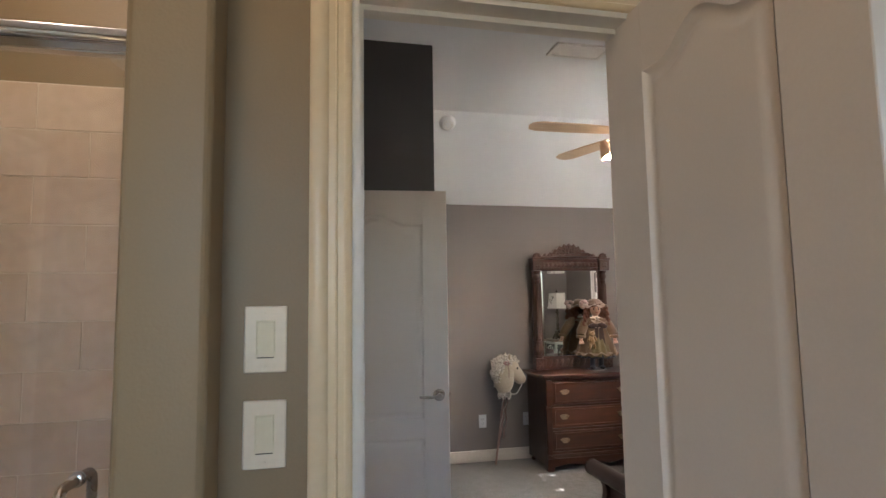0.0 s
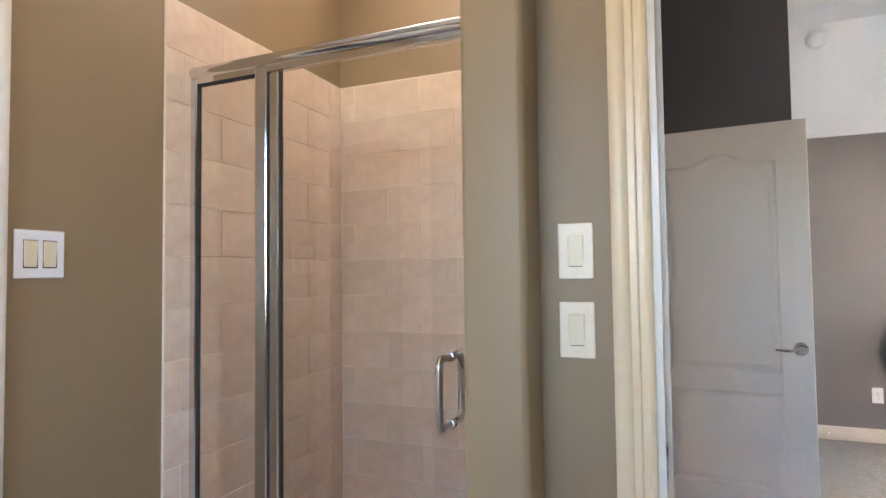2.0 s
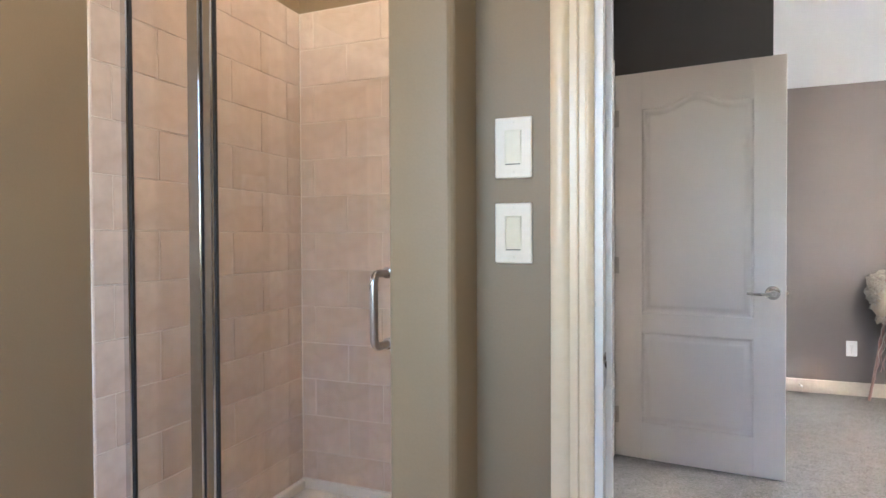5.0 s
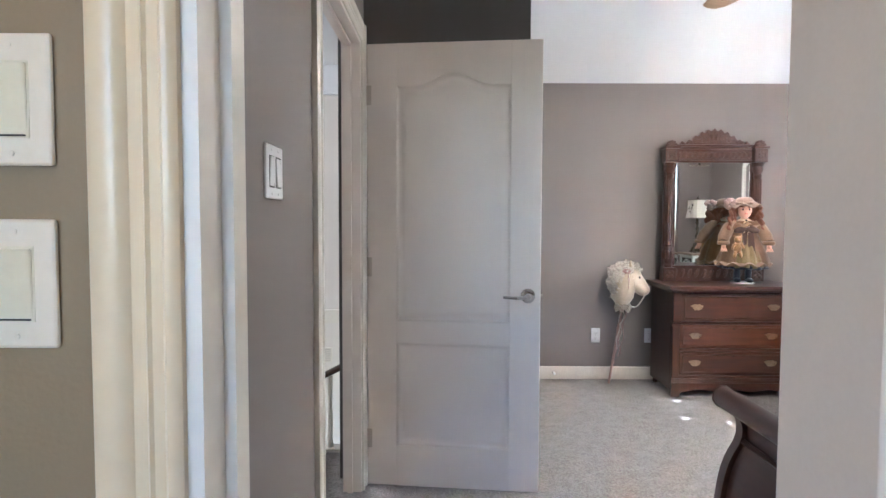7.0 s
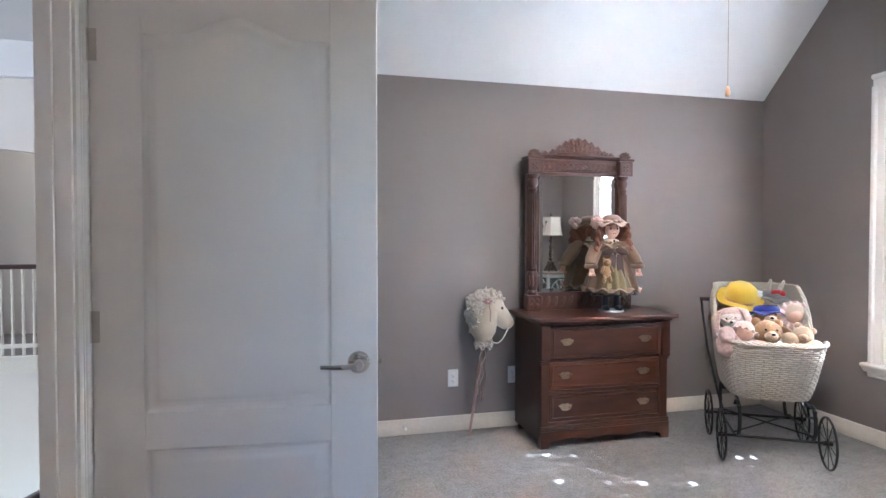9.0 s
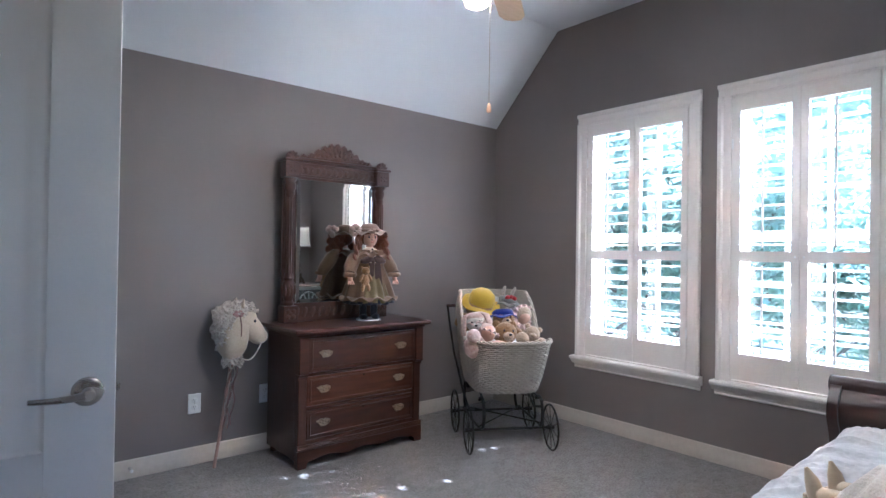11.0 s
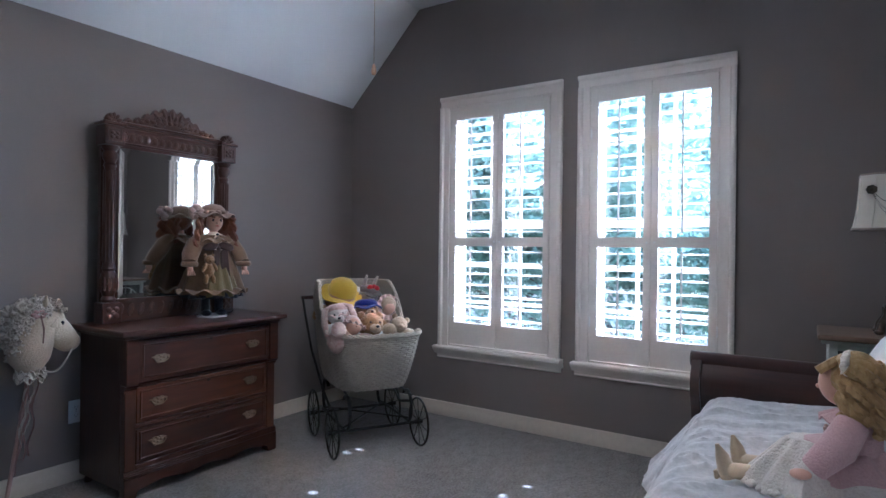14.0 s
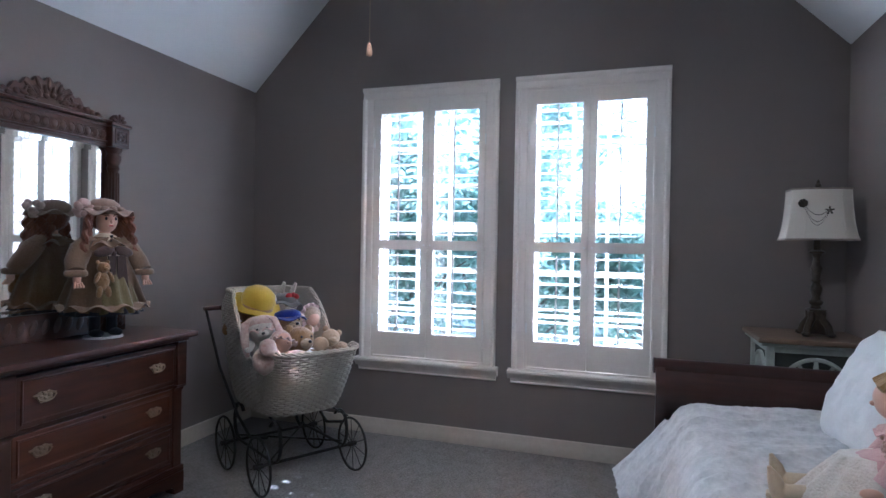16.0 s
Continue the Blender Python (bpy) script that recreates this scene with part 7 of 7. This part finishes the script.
# the balcony's arched opening
arch = [(-1.60, 0.0), (-1.60, 2.06)]
for i in range(25):
    f = i / 24
    arch.append((-1.60 - 2.3 * f, 2.06 + 0.15 * (1 - (1 - min(1, f * 1.9)) ** 2)))
arch += [(-3.90, 0.0), (-5.5, 0.0), (-5.5, 2.93), (0.78, 2.93), (0.78, 0.0)]
bm = slab(bmesh.new(), arch, "y", 7.20, 7.30)
bmesh.ops.triangulate(bm, faces=[f for f in bm.faces if len(f.verts) > 4])
solid("wall_hall_arch", bm, M_HALL, "cream wall with a wide arched opening", "wall")
solid("trim_balcony", boxes((-5.5, 0.78, 7.17, 7.20, -0.16, 0.02), (-5.5, 0.78, 7.155, 7.20, 0.0, 0.025)), M_TRIM, "white balcony edge trim", "trim")


def baluster_mesh(h, k=10):
    bm = lathe(bmesh.new(), [(0.017, 0.0), (0.017, h * 0.20), (0.012, h * 0.22), (0.019, h * 0.26), (0.011, h * 0.31), (0.017, h * 0.42), (0.012, h * 0.58), (0.018, h * 0.66), (0.011, h * 0.69), (0.016, h * 0.72), (0.016, h)], (0, 0, 0), k)
    return mesh_of("baluster", bm, M_TRIM)


bal = thing("balcony_railing", (-2.6, 7.24, 0.025), "white balusters under a dark wooden handrail", "railing")
part("handrail", box(bmesh.new(), -3.95, -1.60, 7.205, 7.275, 0.935, 0.985, 0.012, 3), M_RAIL, bal, "dark stained handrail")
part("bottom_rail", boxes((-3.95, -1.60, 7.215, 7.265, 0.10, 0.14)), M_TRIM, bal)
me = baluster_mesh(0.91)
for i in range(23):
    o = new("baluster", me)
    o.parent = bal
    o.location = (-1.66 - i * 0.10 + 2.6, 0, 0)
stair = thing("stair_railing", (-0.6, 2.50, 0), "white stair balusters under a sloping dark handrail", "railing")
a, c = Vector((-1.45, 2.50, -0.20)), Vector((-0.12, 2.50, 0.48))
bm = tube(bmesh.new(), [a, c], 0.022, 12, flat=0.8)
part("handrail", bm, M_RAIL, stair, "dark stained handrail")
part("curb", boxes((-1.5, -0.12, 2.462, 2.54, -0.60, 0.012)), M_TRIM, stair, "white painted curb")
for i in range(16):
    x = -1.40 + i * 0.083
    f = (x - a.x) / (c.x - a.x)
    h = a.z + (c.z - a.z) * f - 0.02
    bm = lathe(bmesh.new(), [(0.016, -0.58), (0.016, h - 0.44), (0.011, h - 0.42), (0.018, h - 0.38), (0.011, h - 0.34), (0.015, h - 0.24), (0.011, h - 0.14), (0.014, h - 0.12), (0.014, h)], (x, 2.50, 0), 10)
    part("baluster", bm, M_TRIM, stair)
hv = thing("return_air_grille", (-1.30, 7.19, -0.60), "white louvred return air grille low on the wall", "vent")
part("frame", boxes((-1.42, -1.18, 7.185, 7.20, -0.70, -0.50)), M_TRIM, hv)
for i in range(7):
    part("slat", boxes((-1.40, -1.20, 7.180, 7.186, -0.685 + i * 0.026, -0.672 + i * 0.026)), M_NICHE, hv)

# ---- the other bedroom, seen through the bathroom's far door ----
solid("floor_other_bedroom", boxes((-5.2, XL - 0.12, -2.6, 0.40, -0.12, 0.0)), M_CARPET, "pale carpet of the other bedroom", "floor")
solid("wall_other_bedroom_west", boxes((-5.3, -5.2, -2.6, 0.5, 0, 2.9)), M_WALL, "taupe bedroom wall", "wall")
solid("wall_other_bedroom_south", boxes((-5.2, XL - 0.12, -2.7, -2.6, 0, 2.9)), M_WALL, "taupe bedroom wall", "wall")
nich = [(-5.2, 0.0), (-5.2, 2.02), (XL - 0.12, 2.02), (XL - 0.12, 0.0), (-2.40, 0.0), (-2.40, 1.55)]
for i in range(17):
    f = i / 16
    nich.append((-2.40 - 1.9 * f, 1.55 + 0.30 * math.sin(math.pi * f)))
nich += [(-4.30, 1.55), (-4.30, 0.0)]
bm = slab(bmesh.new(), nich, "y", 0.20, 0.26)
bmesh.ops.triangulate(bm, faces=[f for f in bm.faces if len(f.verts) > 4])
solid("wall_other_bedroom_niche", bm, M_HALL, "white arched niche front", "wall")
solid("wall_other_bedroom_north", boxes((-5.2, XL - 0.12, 0.40, 0.50, 0, 2.9)), M_WALL, "taupe bedroom wall", "wall")
bm = bmesh.new()
profile_bar(bm, [(0, 0), (0.02, 0.0), (0.03, 0.02), (0.06, 0.05), (0.07, 0.08), (0, 0.08)], (-5.2, 0.20, 2.0), (XL - 0.12, 0.20, 2.0), (0, -1, 0), (0, 0, 1))
solid("trim_other_bedroom_shelf", bm, M_TRIM, "white crown shelf over the niche", "trim")
solid("ceiling_other_bedroom", boxes((-5.3, XL - 0.12, -2.7, 0.5, 2.45, 2.55)), M_CEIL, "white ceiling of the other bedroom", "ceiling")
arm = thing("armoire", (-2.45, 0.0, 0), "honey oak armoire with arched doors and drawers", "armoire")
AX0, AX1, AY0, AY1 = -3.00, -1.95, -0.12, 0.19
part("body", boxes((AX0, AX1, AY0 + 0.02, AY1, 0.10, 1.34)), M_OAK, arm)
part("cornice", box(bmesh.new(), AX0 - 0.03, AX1 + 0.03, AY0 - 0.03, AY1, 1.34, 1.39, 0.012, 2), M_OAK, arm)
part("waist_moulding", box(bmesh.new(), AX0 - 0.025, AX1 + 0.025, AY0 - 0.03, AY1, 0.84, 0.89, 0.010, 2), M_OAK, arm)
for x0_, x1_ in ((AX0 + 0.03, -2.49), (-2.46, AX1 - 0.03)):
    d = part("door", box(bmesh.new(), x0_, x1_, AY0, AY0 + 0.02, 0.91, 1.32, 0.004, 1), M_OAK, arm)
    bm = bmesh.new()
    pts = arch_outline(x0_ + 0.07, x1_ - 0.07, 0.97, 1.20, 0.05)
    slab(bm, pts, "y", AY0 - 0.008, AY0 + 0.002)
    part("raised_panel", bm, M_OAK, d)
    for z0_, z1_ in ((0.62, 0.83), (0.38, 0.60)):
        d = part("drawer", box(bmesh.new(), x0_, x1_, AY0, AY0 + 0.02, z0_, z1_, 0.005, 2), M_OAK, arm)
        xm, zm = (x0_ + x1_) / 2, (z0_ + z1_) / 2
        part("pull", tube(bmesh.new(), [(xm - 0.05, AY0, zm), (xm - 0.04, AY0 - 0.025, zm - 0.012), (xm + 0.04, AY0 - 0.025, zm - 0.012), (xm + 0.05, AY0, zm)], 0.005, 8), M_IRON, d)
bm = bmesh.new()
slab(bm, [(AX0, 0), (AX0 + 0.12, 0), (AX0 + 0.16, 0.06), (AX1 - 0.16, 0.06), (AX1 - 0.12, 0), (AX1, 0), (AX1, 0.36), (AX0, 0.36)], "y", AY0, AY0 + 0.02)
part("scalloped_base", bm, M_OAK, arm)

# ---- outside the windows ----
M_GRASS = material("dry_lawn", ((0.14, 0.15, 0.10), (0.24, 0.24, 0.18)), 0.95, grain=8, patch=0.3, bump=0.5)
M_BARK = material("grey_bark", ((0.10, 0.085, 0.07), (0.22, 0.19, 0.16)), 0.9, grain=30, patch=4, bump=1.0, stretch=(1, 1, 0.2), depth=0.02)
M_STUCCO = material("cream_stucco", ((0.62, 0.57, 0.48), (0.70, 0.65, 0.56)), 0.9, grain=60, patch=0.6, bump=0.4)
M_ROOF = material("grey_shingle_roof", ((0.14, 0.13, 0.12), (0.24, 0.22, 0.21)), 0.9, grain=20, patch=2, bump=0.6)
bm = bmesh.new()
s = 900
f = [bm.verts.new(p) for p in ((4.3, -s, -3.0), (s, -s, -3.0), (s, s, -3.0), (4.3, s, -3.0))]
bm.faces.new(f)
solid("ground", bm, M_GRASS, "pale dry lawn outside the house", "ground")


def leaf_material():
    m = material("green_leaf", ((0.060, 0.090, 0.060), (0.110, 0.150, 0.100)), 0.40, grain=5, patch=0.8, bump=0.0)
    n, l = m.node_tree.nodes, m.node_tree.links
    p = n["Principled BSDF"]
    tr = n.new("ShaderNodeBsdfTranslucent")
    # brighter and bluer than leaf green, to carry the glare at the windows
    tr.inputs[0].default_value = (0.40, 0.56, 0.50, 1)
    mx = n.new("ShaderNodeMixShader")
    mx.inputs[0].default_value = 0.58
    l.new(p.outputs[0], mx.inputs[1])
    l.new(tr.outputs[0], mx.inputs[2])
    l.new(mx.outputs[0], n["Material Output"].inputs[0])
    return m


M_LEAF = leaf_material()


def tree(x, y, h, spread, leaves, seed):
    """A broad tree: trunk, forking limbs, and leaves gathered along the twigs."""
    rnd = random.Random(seed)
    t = thing("tree", (x, y, -3.0), "broad green oak tree with open branching crown", "tree", "trees outside")
    bm = bmesh.new()
    tips = []
    def limb(p, d, r, length, depth):
        pts, rs = [p.copy()], [r]
        for i in range(5):
            d = (d + Vector((rnd.uniform(-.22, .22), rnd.uniform(-.22, .22), rnd.uniform(-.10, .14)))).normalized()
            p = p + d * length / 5
            pts.append(p.copy())
            rs.append(r * (1 - 0.13 * (i + 1)))
        tube(bm, pts, rs, 7)
        if depth >= 1:
            for q in pts[2:]:
                tips.append((q.copy(), depth))
        if depth < 3:
            for k in range(3 if depth else 5):
                ang = rnd.uniform(0, 6.28)
                side = Vector((math.cos(ang), math.sin(ang), rnd.uniform(0.0, 0.7))).normalized()
                limb(pts[-1 - (k % 2)], (d * 0.5 + side * 0.9).normalized(), rs[-1] * 0.72, length * rnd.uniform(0.62, 0.85), depth + 1)
    limb(Vector((x, y, -3.05)), Vector((rnd.uniform(-.1, .1), rnd.uniform(-.1, .1), 1)), 0.20, h * 0.36, 0)
    part("trunk", bm, M_BARK, t)
    lv, lf = [], []
    for i in range(leaves):
        q, dep = rnd.choice(tips)
        c = q + Vector((rnd.gauss(0, 0.26), rnd.gauss(0, 0.26), rnd.gauss(0, 0.20))) * spread
        e = Euler((rnd.uniform(-1.2, 1.2), rnd.uniform(-1.2, 1.2), rnd.uniform(0, 6.28))).to_matrix()
        w = rnd.uniform(0.045, 0.090)
        k = len(lv)
        for u, v, z in ((0, -1.3, 0), (0.55, -0.2, 0.12), (0, 1.3, 0), (-0.55, -0.2, 0.12)):
            lv.append(c + e @ Vector((u * w, v * w, z * w)) - Vector((x, y, -3.0)))
        lf += [(k, k + 1, k + 2), (k, k + 2, k + 3)]
    me = bpy.data.meshes.new("crown")
    me.from_pydata([tuple(p) for p in lv], [], lf)
    me.materials.append(M_LEAF)
    o = new("crown", me)
    o.parent = t
    tagged(o, "many small green leaves", kind="stuff")


for i, (x, y, h) in enumerate(((11.0, 3.6, 7.6), (10.5, 7.4, 8.4), (14.5, 5.5, 9.5), (17.5, 9.5, 9.0), (20.0, 4.0, 10.0), (22, 13.0, 10), (13.5, 0.6, 7.0), (12.5, 10.8, 8.5), (17, 14.5, 9.5), (9.6, 5.4, 8.8))):
    tree(x, y, h, 1.05 + 0.15 * (i > 2), 21000, 20 + i)
house = thing("neighbour_house", (34, 12, -3.0), "pale stucco house with a grey shingled roof", "house")
part("wall", boxes((30, 38, 2, 24, -3.0, 0.2)), M_STUCCO, house)
bm = slab(bmesh.new(), [(29.4, 0.2), (38.6, 0.2), (34, 3.0)], "y", 1.4, 24.6)
part("roof", bm, M_ROOF, house)
for y in (5, 10, 15, 20):
    w = part("window", boxes((29.93, 30.0, y - 0.7, y + 0.7, -2.0, -0.5)), M_SHUT, house)
    part("pane", boxes((29.90, 29.93, y - 0.6, y + 0.6, -1.9, -0.6)), M_GLASS, w)

# ---- shower wall tiles ----
TW, TH, TG = 0.335, 0.1625, 0.0032


def tile_wall(parent, origin, along, out, length, z0, z1, shift):
    """Staggered tiles on a wall; one mesh for each width."""
    cache = {}
    along, out, origin = Vector(along), Vector(out), Vector(origin)
    row = 0
    z = z1
    while z - TH > z0 - 0.05:
        s = -((shift + row * 0.5) % 1.0) * TW
        while s < length:
            a, c = max(0, s), min(length, s + TW)
            if c - a > 0.03:
                w = round(c - a - TG, 4)
                if w not in cache:
                    bm = box(bmesh.new(), -w / 2, w / 2, 0, 0.0035, -(TH - TG) / 2, (TH - TG) / 2, 0.0016, 1)
                    cache[w] = mesh_of("tile", bm, M_TILE)
                ob = new("tile", cache[w])
                ob.parent = parent
                m = Matrix((along, out, along.cross(out))).transposed().to_4x4()
                m.translation = origin + along * (a + c) / 2 + Vector((0, 0, z - TH / 2)) + out * 0.0002
                ob.matrix_world = m
            s += TW
        z -= TH
        row += 1


backing = bpy.data.objects["shower_tile_backing"]
tile_wall(backing, (XL + 0.006, 0.062, 0), (0, 1, 0), (1, 0, 0), 1.002, 0.10, 2.172, 0.30)
tile_wall(backing, (-0.222, 1.064, 0), (-1, 0, 0), (0, -1, 0), 1.025, 0.10, 2.172, 0.15)
tile_wall(backing, (-0.221, 0.20, 0), (0, 1, 0), (-1, 0, 0), 0.855, 0.10, 2.172, 0.0)
